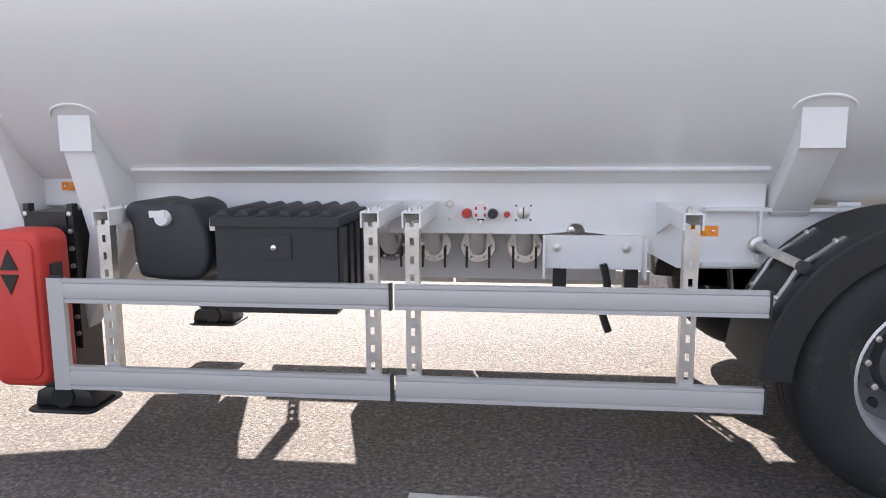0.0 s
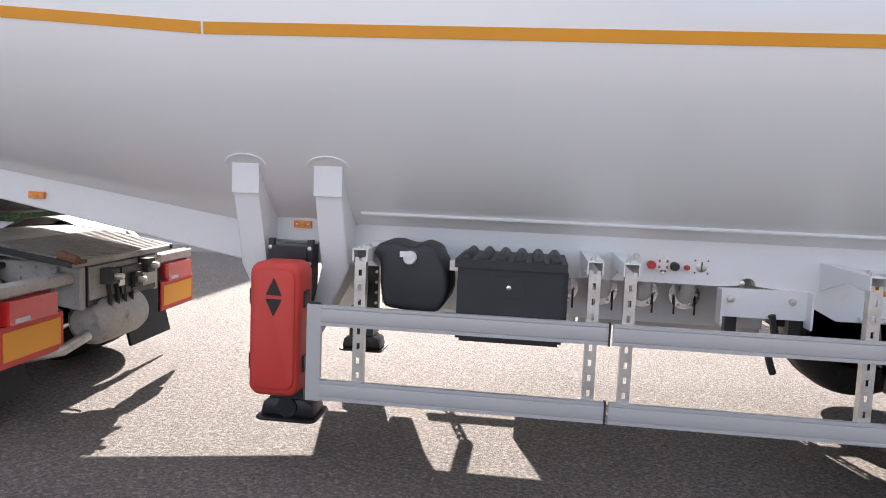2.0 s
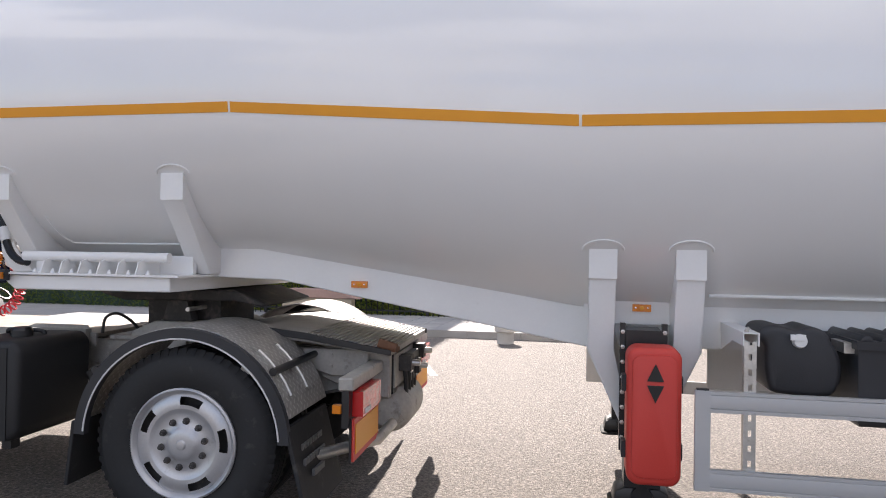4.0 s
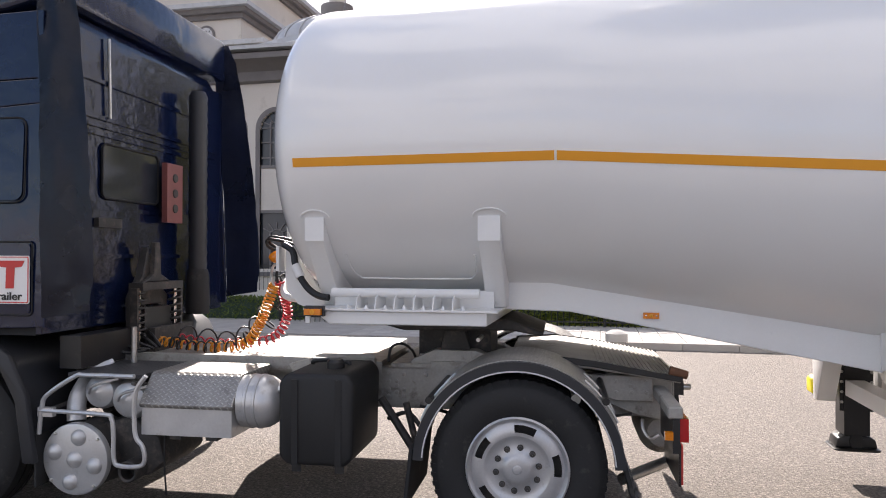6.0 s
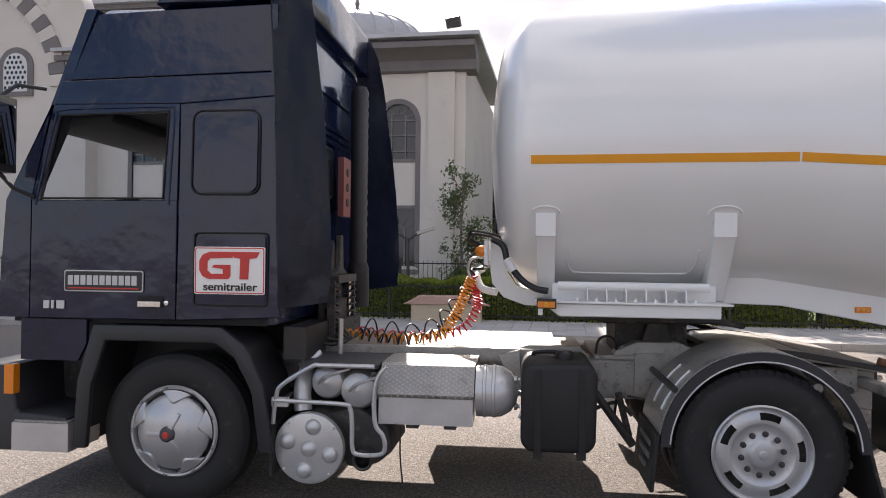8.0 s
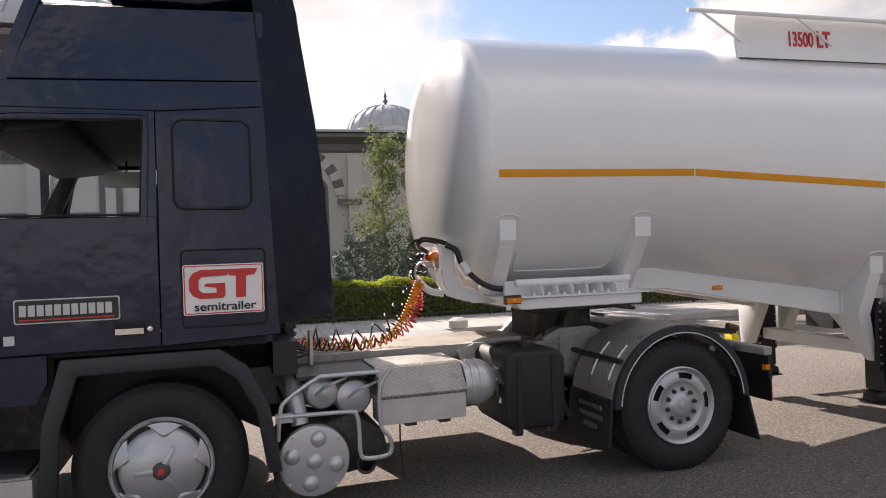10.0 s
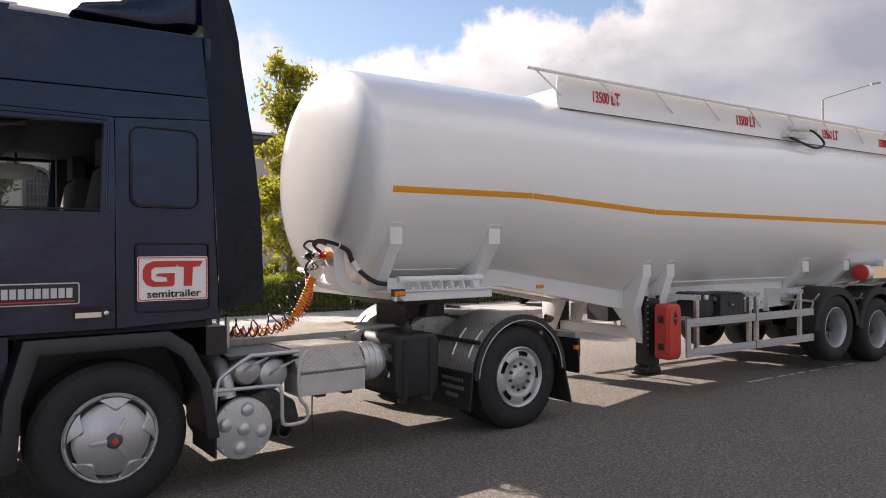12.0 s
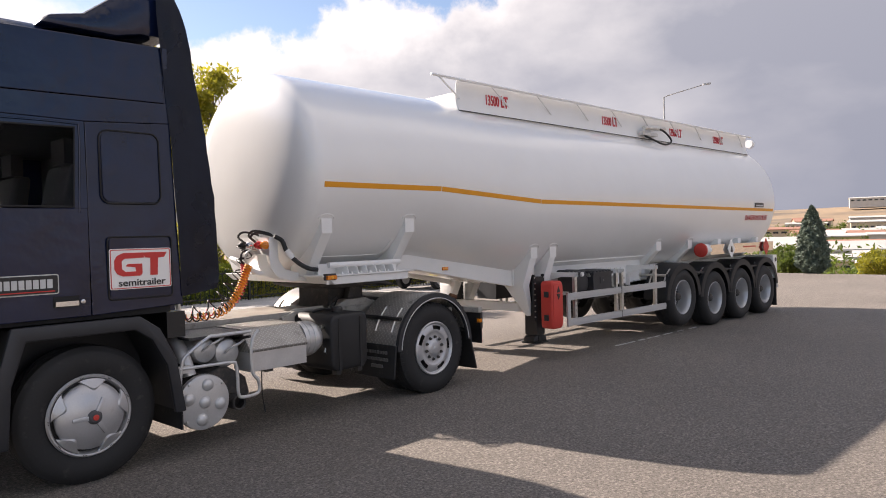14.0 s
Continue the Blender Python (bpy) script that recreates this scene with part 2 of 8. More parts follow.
def glass(name, tint=(0.90, 0.93, 0.95), rough=0.02):
    m = bpy.data.materials.new(name)
    m.use_nodes = True
    b = m.node_tree.nodes["Principled BSDF"]
    b.inputs["Base Color"].default_value = (*tint, 1)
    b.inputs["Roughness"].default_value = rough
    b.inputs["Transmission Weight"].default_value = 1.0
    b.inputs["IOR"].default_value = 1.05
    return m


M_ASPHALT = asphalt()
M_PAINT = surface("white_tank_paint", (0.83, 0.83, 0.82), 0.30, 0, 0.025, 1.2, 2.2, 0.16, coat=0.9, rough_vary=0.05, height=0.02)
M_WHITE = surface("white_steel_paint", (0.80, 0.80, 0.79), 0.34, 0, 0.03, 3, 70, 0.02, stain=(0.66, 0.65, 0.63), stain_at=0.72)
M_ORANGE = surface("orange_reflective_tape", (0.80, 0.33, 0.012), 0.45, 0, 0.05, 3, 400, 0.02)
M_AMBER = surface("amber_lens", (0.75, 0.22, 0.01), 0.18, 0, 0.08, 20, 200, 0.05, coat=0.5)
M_RED = surface("red_plastic", (0.60, 0.050, 0.036), 0.50, 0, 0.07, 3, 150, 0.04)
M_REDLENS = surface("red_lens", (0.55, 0.02, 0.02), 0.2, 0, 0.1, 20, 200, 0.05, coat=0.5)
M_FADED = surface("faded_red_panel", (0.20, 0.065, 0.06), 0.5, 0, 0.15, 5, 60, 0.05)
M_POLE = surface("pale_grey_pole", (0.42, 0.42, 0.42), 0.5, 0.2, 0.1, 3, 60, 0.02)
M_LETTER = surface("red_lettering", (0.55, 0.03, 0.035), 0.4, 0, 0.05, 10, 200, 0.0)
M_ALU = surface("anodised_aluminium", (0.50, 0.50, 0.50), 0.45, 0.30, 0.05, 2, 200, 0.02, stretch=(0.2, 1, 4))
M_GALV = surface("galvanised_steel", (0.62, 0.61, 0.58), 0.38, 0.85, 0.22, 14, 90, 0.03, stain=(0.42, 0.40, 0.36), stain_at=0.68)
M_STEEL = surface("stainless_steel", (0.70, 0.70, 0.70), 0.16, 1.0, 0.08, 4, 120, 0.02)
M_SILVER = surface("silver_wheel_paint", (0.52, 0.52, 0.53), 0.36, 0.55, 0.10, 6, 90, 0.03, stain=(0.30, 0.29, 0.28), stain_at=0.70)
M_SILVERTANK = surface("silver_tank_paint", (0.58, 0.58, 0.58), 0.34, 0.5, 0.10, 5, 60, 0.03, stain=(0.34, 0.31, 0.28), stain_at=0.68)
M_RUBBER = surface("tyre_rubber", (0.015, 0.015, 0.016), 0.70, 0, 0.25, 5, 60, 0.08, stain=(0.06, 0.056, 0.052), stain_at=0.66)
M_BLACKPL = surface("black_plastic", (0.024, 0.025, 0.029), 0.50, 0, 0.18, 6, 160, 0.06)
M_BLACKST = surface("black_steel_paint", (0.018, 0.018, 0.019), 0.38, 0, 0.2, 6, 60, 0.03, stain=(0.05, 0.045, 0.04), stain_at=0.68)
M_GRIME = surface("grimy_black_chassis", (0.045, 0.042, 0.040), 0.7, 0, 0.4, 7, 50, 0.15, stain=(0.12, 0.10, 0.085), stain_at=0.6)
M_CAB = surface("dark_navy_cab_paint", (0.0045, 0.0098, 0.036), 0.15, 0, 0.25, 2, 4, 0.32, coat=0.0, rough_vary=0.09, height=0.03)
M_CAB.node_tree.nodes["Principled BSDF"].inputs["Specular IOR Level"].default_value = 0.50
M_FLAP = surface("black_vinyl_flap", (0.006, 0.0105, 0.030), 0.29, 0, 0.3, 3, 5, 0.30, height=0.03, coat=0.1)
M_CHASSIS = surface("grey_chassis_paint", (0.40, 0.38, 0.345), 0.55, 0.15, 0.25, 5, 50, 0.1, stain=(0.13, 0.11, 0.09), stain_at=0.64)
M_TANKBLK = surface("dull_black_tank", (0.011, 0.011, 0.012), 0.58, 0, 0.25, 5, 90, 0.06, stain=(0.035, 0.032, 0.03), stain_at=0.70)
# real grey of the spinner boss; on trailer discs it paints in the shade
M_RIMGREY = surface("grey_boss_and_shade_toned_disc", (0.085, 0.085, 0.09), 0.55, 0.3, 0.2, 6, 60, 0.05)
M_LEAFB = surface("blue_grey_conifer_leaf", (0.12, 0.155, 0.115), 0.7, 0, 0.35, 2.5, 12, 0.0)
M_RUST = surface("rusty_steel", (0.16, 0.075, 0.04), 0.8, 0.1, 0.4, 9, 70, 0.2)
M_TREAD = chequer_plate("tread_plate", (0.44, 0.43, 0.41), 0.40, 0.75)
M_TREADDK = chequer_plate("tread_plate_dark", (0.36, 0.35, 0.33), 0.42, 0.2)
M_COVER = chequer_plate("tread_plate_black", (0.045, 0.045, 0.05), 0.5, 0.0)
M_GUARD = chequer_plate("tread_plate_mudguard", (0.50, 0.49, 0.47), 0.36, 0.6, rolled=True, grid=25.0)
M_DECK = surface("worn_deck_plate", (0.30, 0.27, 0.235), 0.6, 0.2, 0.25, 3, 60, 0.12, stain=(0.20, 0.16, 0.13), stain_at=0.6)
M_TRIM = surface("grey_trim_strip", (0.62, 0.62, 0.62), 0.4, 0.1, 0.08, 6, 80, 0.02)
# cab trim and seals; also paints the darkness inside buildings and wheel holes
M_DARK = surface("dark_trim_and_inner_shade", (0.008, 0.008, 0.0095), 0.75, 0, 0.2, 5, 90, 0.06)
M_SEAT = surface("grey_seat_cloth", (0.022, 0.022, 0.026), 0.9, 0, 0.2, 12, 200, 0.1)
M_SIGN = surface("white_vinyl_sign", (0.82, 0.81, 0.79), 0.35, 0, 0.03, 4, 100, 0.01)
M_SIGNRED = surface("red_vinyl", (0.58, 0.035, 0.03), 0.35, 0, 0.04, 6, 100, 0.01)
M_SIGNBLK = surface("black_vinyl", (0.015, 0.015, 0.016), 0.35, 0, 0.1, 6, 100, 0.01)
M_BAR = surface("pale_grey_marking", (0.55, 0.56, 0.56), 0.45, 0, 0.1, 8, 100, 0.01)
M_FLAPBAR = surface("worn_grey_print", (0.13, 0.13, 0.13), 0.6, 0, 0.3, 30, 100, 0.01)
M_HOSEO = surface("orange_hose", (0.72, 0.27, 0.015), 0.45, 0, 0.08, 10, 100, 0.02)
M_HOSER = surface("red_hose", (0.55, 0.03, 0.05), 0.45, 0, 0.08, 10, 100, 0.02)
M_HOSEB = surface("black_hose", (0.014, 0.014, 0.015), 0.45, 0, 0.2, 10, 100, 0.02)
M_LINE = surface("worn_white_road_paint", (0.62, 0.61, 0.58), 0.8, 0, 0.15, 3, 60, 0.1, stain=(0.20, 0.19, 0.18), stain_at=0.58)
M_STONE = surface("cream_render", (0.60, 0.565, 0.52), 0.85, 0, 0.08, 0.7, 25, 0.1, stain=(0.42, 0.39, 0.35), stain_at=0.68)
M_STONEDK = surface("grey_andesite", (0.17, 0.16, 0.16), 0.8, 0, 0.15, 2, 40, 0.1)
M_LEAD = surface("lead_roof", (0.46, 0.47, 0.49), 0.6, 0.1, 0.15, 1.5, 20, 0.1, stain=(0.36, 0.36, 0.37), stain_at=0.62)
M_WINDARK = surface("dark_window_glass", (0.03, 0.035, 0.045), 0.06, 0, 0.2, 2, 20, 0.02)
M_WINLATT = surface("pale_lattice", (0.60, 0.60, 0.60), 0.6, 0, 0.05, 5, 40, 0.02)
M_PAVER = surface("concrete_paver", (0.40, 0.38, 0.36), 0.9, 0, 0.12, 3, 60, 0.15, rand=0.12)
M_KERB = surface("concrete_kerb", (0.36, 0.34, 0.32), 0.9, 0, 0.15, 3, 60, 0.2)
M_IRON = surface("dark_iron_fence", (0.02, 0.02, 0.02), 0.5, 0.3, 0.2, 8, 80, 0.03)
M_LEAF = surface("olive_leaf", (0.085, 0.12, 0.03), 0.6, 0, 0.45, 2.5, 12, 0.0)
M_LEAFY = surface("yellowing_leaf", (0.22, 0.22, 0.03), 0.6, 0, 0.4, 2.5, 12, 0.0)
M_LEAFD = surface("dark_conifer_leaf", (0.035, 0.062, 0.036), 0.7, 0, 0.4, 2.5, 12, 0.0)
M_LEAFG = surface("grey_green_leaf", (0.10, 0.13, 0.07), 0.7, 0, 0.35, 2.5, 12, 0.0)
M_HEDGE = surface("hedge_leaf", (0.15, 0.185, 0.03), 0.6, 0, 0.5, 2.0, 12, 0.0)
leafy(M_LEAF, (0.16, 0.22, 0.03))
leafy(M_LEAFY, (0.50, 0.46, 0.04))
leafy(M_LEAFG, (0.20, 0.24, 0.09))
leafy(M_HEDGE, (0.42, 0.47, 0.05))
M_BARK = surface("bark", (0.20, 0.17, 0.14), 0.9, 0, 0.3, 6, 40, 0.4)
M_HILL = surface("dry_grass_hill", (0.30, 0.215, 0.135), 0.95, 0, 0.35, 0.010, 0.25, 0.0, stain=(0.13, 0.105, 0.08), stain_at=0.54)
M_RAMP = surface("worn_grey_ramp", (0.34, 0.325, 0.30), 0.55, 0.3, 0.25, 4, 60, 0.1, stain=(0.16, 0.13, 0.11), stain_at=0.64)
M_GRASS = surface("lawn", (0.05, 0.085, 0.02), 0.9, 0, 0.3, 1.5, 30, 0.3)
M_TOWNW = surface("town_wall_white", (0.46, 0.445, 0.42), 0.9, 0, 0.1, 0.4, 6, 0.05)
M_TOWNY = surface("town_wall_olive", (0.36, 0.34, 0.17), 0.9, 0, 0.1, 0.4, 6, 0.05)
M_TOWNR = surface("town_roof_brick", (0.33, 0.17, 0.12), 0.9, 0, 0.15, 0.6, 6, 0.05)
M_PINK = surface("faded_pink_sheet", (0.42, 0.27, 0.22), 0.8, 0, 0.12, 2, 20, 0.05)
M_TOWNB = surface("town_wall_beige", (0.45, 0.38, 0.28), 0.9, 0, 0.1, 0.4, 6, 0.05)
M_GLASS = glass("cab_glass")
M_CARW = surface("white_car_paint", (0.70, 0.70, 0.70), 0.25, 0, 0.03, 2, 60, 0.0, coat=0.5)
M_CARB = surface("dark_blue_car_paint", (0.02, 0.03, 0.08), 0.25, 0, 0.1, 2, 60, 0.0, coat=0.5)
M_YELLOW = surface("yellow_plastic", (0.65, 0.55, 0.02), 0.45, 0, 0.08, 5, 80, 0.02)
M_MIRROR = surface("mirror_glass", (0.85, 0.85, 0.86), 0.02, 1.0, 0.01, 3, 20, 0.0, rough_vary=0.0)


# ---------------------------------------------------------------- mesh helpers
def B():
    return bmesh.new()


def box(bm, x0, x1, y0, y1, z0, z1):
    v = [bm.verts.new(p) for p in ((x0, y0, z0), (x1, y0, z0), (x1, y1, z0), (x0, y1, z0), (x0, y0, z1), (x1, y0, z1), (x1, y1, z1), (x0, y1, z1))]
    for f in ((3, 2, 1, 0), (4, 5, 6, 7), (0, 1, 5, 4), (1, 2, 6, 5), (2, 3, 7, 6), (3, 0, 4, 7)):
        bm.faces.new([v[i] for i in f])
    return bm


def prism(bm, poly, axis, a, b):
    """A polygon drawn across one axis ('x': (y, z), 'y': (x, z), 'z': (x, y)) and drawn out from a to b."""
    def at(p, c):
        return {"x": (c, p[0], p[1]), "y": (p[0], c, p[1]), "z": (p[0], p[1], c)}[axis]
    lo, hi = [bm.verts.new(at(p, a)) for p in poly], [bm.verts.new(at(p, b)) for p in poly]
    k = len(poly)
    fs = [bm.faces.new(lo), bm.faces.new(hi[::-1])]
    for i in range(k):
        fs.append(bm.faces.new((lo[i], hi[i], hi[(i + 1) % k], lo[(i + 1) % k])))
    bmesh.ops.recalc_face_normals(bm, faces=fs)
    return bm


def lathe(bm, prof, centre, axis="y", seg=40, sy=1):
    """Turns (radius, offset along the axis) round an axis through centre."""
    rings = []
    cx, cy, cz = centre
    for r, o in prof:
        ring = []
        for i in range(seg):
            t = 2 * math.pi * i / seg
            u, w = r * math.cos(t), r * math.sin(t)
            ring.append(bm.verts.new({"y": (cx + u, cy + o * sy, cz + w), "x": (cx + o * sy, cy + u, cz + w), "z": (cx + u, cy + w, cz + o * sy)}[axis]))
        rings.append(ring)
    fs = []
    for p, q in zip(rings, rings[1:]):
        for i in range(seg):
            fs.append(bm.faces.new((p[i], p[(i + 1) % seg], q[(i + 1) % seg], q[i])))
    bmesh.ops.recalc_face_normals(bm, faces=fs)
    return bm


def rod(bm, p0, p1, r, r1=None, seg=14):
    p0, p1 = Vector(p0), Vector(p1)
    d = p1 - p0
    q = d.to_track_quat("Z", "Y")
    r1 = r if r1 is None else r1
    lo = [bm.verts.new(p0 + q @ Vector((r * math.cos(2 * math.pi * i / seg), r * math.sin(2 * math.pi * i / seg), 0))) for i in range(seg)]
    hi = [bm.verts.new(p1 + q @ Vector((r1 * math.cos(2 * math.pi * i / seg), r1 * math.sin(2 * math.pi * i / seg), 0))) for i in range(seg)]
    fs = [bm.faces.new(lo[::-1]), bm.faces.new(hi)]
    for i in range(seg):
        fs.append(bm.faces.new((lo[i], lo[(i + 1) % seg], hi[(i + 1) % seg], hi[i])))
    bmesh.ops.recalc_face_normals(bm, faces=fs)
    return bm


def smooth_line(pts, n=8):
    """A smooth line through the points."""
    pts = [Vector(p) for p in pts]
    out = []
    for i in range(len(pts) - 1):
        p0, p1, p2, p3 = pts[max(0, i - 1)], pts[i], pts[i + 1], pts[min(len(pts) - 1, i + 2)]
        for k in range(n):
            t = k / n
            out.append(0.5 * (2 * p1 + (p2 - p0) * t + (2 * p0 - 5 * p1 + 4 * p2 - p3) * t * t + (3 * p1 - p0 - 3 * p2 + p3) * t ** 3))
    return out + [pts[-1]]


def tube(bm, pts, r, seg=8):
    pts = [Vector(p) for p in pts]
    up, rings = None, []
    for i, p in enumerate(pts):
        d = (pts[min(i + 1, len(pts) - 1)] - pts[max(i - 1, 0)]).normalized()
        if up is None:
            up = d.orthogonal().normalized()
        up = (up - d * up.dot(d)).normalized()
        s = d.cross(up)
        rad = r[i] if isinstance(r, (list, tuple)) else r
        rings.append([bm.verts.new(p + rad * (math.cos(2 * math.pi * k / seg) * up + math.sin(2 * math.pi * k / seg) * s)) for k in range(seg)])
    fs = []
    for a, b in zip(rings, rings[1:]):
        for k in range(seg):
            fs.append(bm.faces.new((a[k], a[(k + 1) % seg], b[(k + 1) % seg], b[k])))
    fs += [bm.faces.new(rings[0][::-1]), bm.faces.new(rings[-1])]
    bmesh.ops.recalc_face_normals(bm, faces=fs)
    return bm


def bevelled(bm, w, seg=2, angle=30):
    es = [e for e in bm.edges if len(e.link_faces) == 2 and e.calc_face_angle(0) > radians(angle)]
    bmesh.ops.bevel(bm, geom=es, offset=w, segments=seg, profile=0.5, affect="EDGES", clamp_overlap=True)
    return bm


def round_rect(x0, x1, z0, z1, r, n=6):
    out = []
    for cx, cz, a in ((x1 - r, z1 - r, 0), (x0 + r, z1 - r, 90), (x0 + r, z0 + r, 180), (x1 - r, z0 + r, 270)):
        for i in range(n + 1):
            t = radians(a + 90 * i / n)
            out.append((cx + r * math.cos(t), cz + r * math.sin(t)))
    return out


def mesh_of(name, bm, mat, smooth=35):
    me = bpy.data.meshes.new(name)
    bm.to_mesh(me)
    bm.free()
    me.materials.append(mat)
    if smooth:
        me.shade_smooth()
        me.set_sharp_from_angle(angle=radians(smooth))
    return me


def part(name, bm, mat, parent, label="", at=None, smooth=35):
    me = bm if isinstance(bm, bpy.types.Mesh) else mesh_of(name, bm, mat, smooth)
    ob = new(name, me)
    ob.parent = parent
    if parent is not None and parent.type == "EMPTY" and parent.get("grounded"):
        ob.matrix_parent_inverse = parent.matrix_basis.inverted()
    if at is not None:
        ob.matrix_basis = at
    return tagged(ob, label)


def root(name, x, y, z, label, category, group="", grounded=True, m=None):
    """An empty at the base of a thing. grounded: its parts are given in the world's metres."""
    ob = new(name)
    ob.empty_display_size = 0.2
    ob.matrix_basis = m if m is not None else pose(x, y, z)
    if grounded:
        ob["grounded"] = 1
    return tagged(ob, label, category, group)


def text_mesh(words, size, mat, width=None, thick=0.002, bold=0.0):
    cu = bpy.data.curves.new("words", "FONT")
    cu.body, cu.size, cu.extrude, cu.align_x, cu.align_y = words, size, thick, "LEFT", "BOTTOM_BASELINE"
    cu.offset = bold
    ob = new("words", cu)
    me = bpy.data.meshes.new_from_object(ob.evaluated_get(bpy.context.evaluated_depsgraph_get()))
    bpy.data.objects.remove(ob)
    if width:
        w = max(v.co.x for v in me.vertices) - min(v.co.x for v in me.vertices)
        for v in me.vertices:
            v.co.x *= width / w
    me.materials.clear()
    me.materials.append(mat)
    return me


FACE_NEAR = Matrix.Rotation(radians(90), 4, "X")


# ---------------------------------------------------------------- ground and surroundings
def ground_height(x, y):
    """Level parking ground that falls away past its far end towards a town and dry hills."""
    d = max(0.0, x - 21.0)
    z = float(np.interp(d, (0, 3, 30, 80, 120, 180, 250, 370, 570, 800), (0, 0, -3.5, -5.5, -6.0, -4.4, -1.0, 5.0, 17.0, 20.0)))
    if d > 330:
        z *= 1.0 + 0.22 * noise.noise((x * 0.006, y * 0.009, 0))
    return z


def make_ground():
    xs = [-600, -200, -60, -20, -6, 4, 14, 22, 24, 27, 31, 36, 43, 52, 64, 80, 94] + [110 + 26 * i for i in range(24)] + [800, 1100, 2400]
    ys = [-2400, -1200, -700, -420, -260, -160, -100, -60, -30, -12, 0, 12, 30, 60, 100, 160, 230, 310, 420, 560, 760, 1200, 2400]
    bm = B()
    g = [[bm.verts.new((x, y, ground_height(x, y))) for y in ys] for x in xs]
    for i in range(len(xs) - 1):
        for j in range(len(ys) - 1):
            f = bm.faces.new((g[i][j], g[i + 1][j], g[i + 1][j + 1], g[i][j + 1]))
            f.material_index = 1 if xs[i] >= 24 else 0
    me = mesh_of("ground", bm, M_ASPHALT, 60)
    me.materials.append(M_HILL)
    tagged(new("ground", me), "pale worn chip-seal asphalt yard falling away to dry hills", "ground", kind="structure")


make_ground()


def road_lines():
    marks = [(4.14, 4.70), (4.82, 5.02), (5.10, 5.26), (5.33, 5.52), (5.66, 5.98), (6.15, 6.4), (6.6, 6.9)]
    for i, (a, b) in enumerate(marks):
        bm = B()
        n = 8
        lo = [(a + (b - a) * k / n, 0.150 + random.uniform(-0.006, 0.006)) for k in range(n + 1)]
        hi = [(a + (b - a) * k / n, 0.190 + random.uniform(-0.006, 0.006)) for k in range(n, -1, -1)]
        prism(bm, lo + hi, "z", 0.0005, 0.004)
        tagged(new("road_marking", mesh_of("road_marking", bm, M_LINE)), "worn broken white line painted on the asphalt", "road marking", "worn painted dashes", "structure")
    for x0, y0, x1, y1 in ((-1.29, 9.60, 0.26, 5.45), (6.6, 9.4, 9.4, 5.6), (12.0, 9.4, 13.5, 5.6)):
        d = Vector((x1 - x0, y1 - y0)).normalized()
        s = Vector((-d.y, d.x)) * 0.05
        bm = B()
        prism(bm, [(x0 - s.x, y0 - s.y), (x1 - s.x, y1 - s.y), (x1 + s.x, y1 + s.y), (x0 + s.x, y0 + s.y)], "z", 0.0005, 0.004)
        tagged(new("bay_line", mesh_of("bay_line", bm, M_LINE)), "faded white parking bay line on the asphalt", "road marking", "parking bay lines", "structure")


road_lines()

KY = 9.75   # kerb line
bm = B()
for i in range(40):
    x = -26 + i * 1.0
    box(bm, x + 0.005, x + 0.995, KY, KY + 0.14, -0.05, 0.13)
bevelled(bm, 0.012, 2)
tagged(new("kerb", mesh_of("kerb", bm, M_KERB)), "row of pale concrete kerb stones along the pavement", "kerb", kind="structure")
pav = B()
box(pav, -26, 14, KY + 0.14, 30, -0.05, 0.105)
pavement = tagged(new("pavement", mesh_of("pavement", pav, M_KERB)), "pale paved pavement behind the kerb", "pavement", kind="structure")
SLAB = bevelled(box(B(), -0.194, 0.194, -0.194, 0.194, -0.02, 0.025), 0.008, 1)
SLAB = mesh_of("slab", SLAB, M_PAVER)


def leaf_cloud(points, size, seed, flat=0.0):
    """Many small folded leaves at the given points, each turned its own way."""
    rng = np.random.default_rng(seed)
    n = len(points)
    a = rng.normal(size=(n, 3))
    a[:, 2] *= 1 - flat
    a /= np.linalg.norm(a, axis=1)[:, None]
    b = np.cross(a, rng.normal(size=(n, 3)))
    b /= np.linalg.norm(b, axis=1)[:, None]
    s = size * rng.uniform(0.6, 1.4, size=(n, 1))
    c = np.cross(a, b)
    p = np.asarray(points)
    v = np.stack([p - a * s, p + b * s * 0.42 + c * s * 0.12, p + a * s, p - b * s * 0.42 + c * s * 0.12], axis=1).reshape(-1, 3)
    idx = np.arange(n) * 4
    faces = np.concatenate([np.stack([idx, idx + 1, idx + 2], 1), np.stack([idx, idx + 2, idx + 3], 1)])
    return v, faces


def leaf_mesh(name, points, size, seed, mat):
    v, f = leaf_cloud(points, size, seed)
    me = bpy.data.meshes.new(name)
    me.from_pydata(v.tolist(), [], f.tolist())
    me.materials.append(mat)
    return me


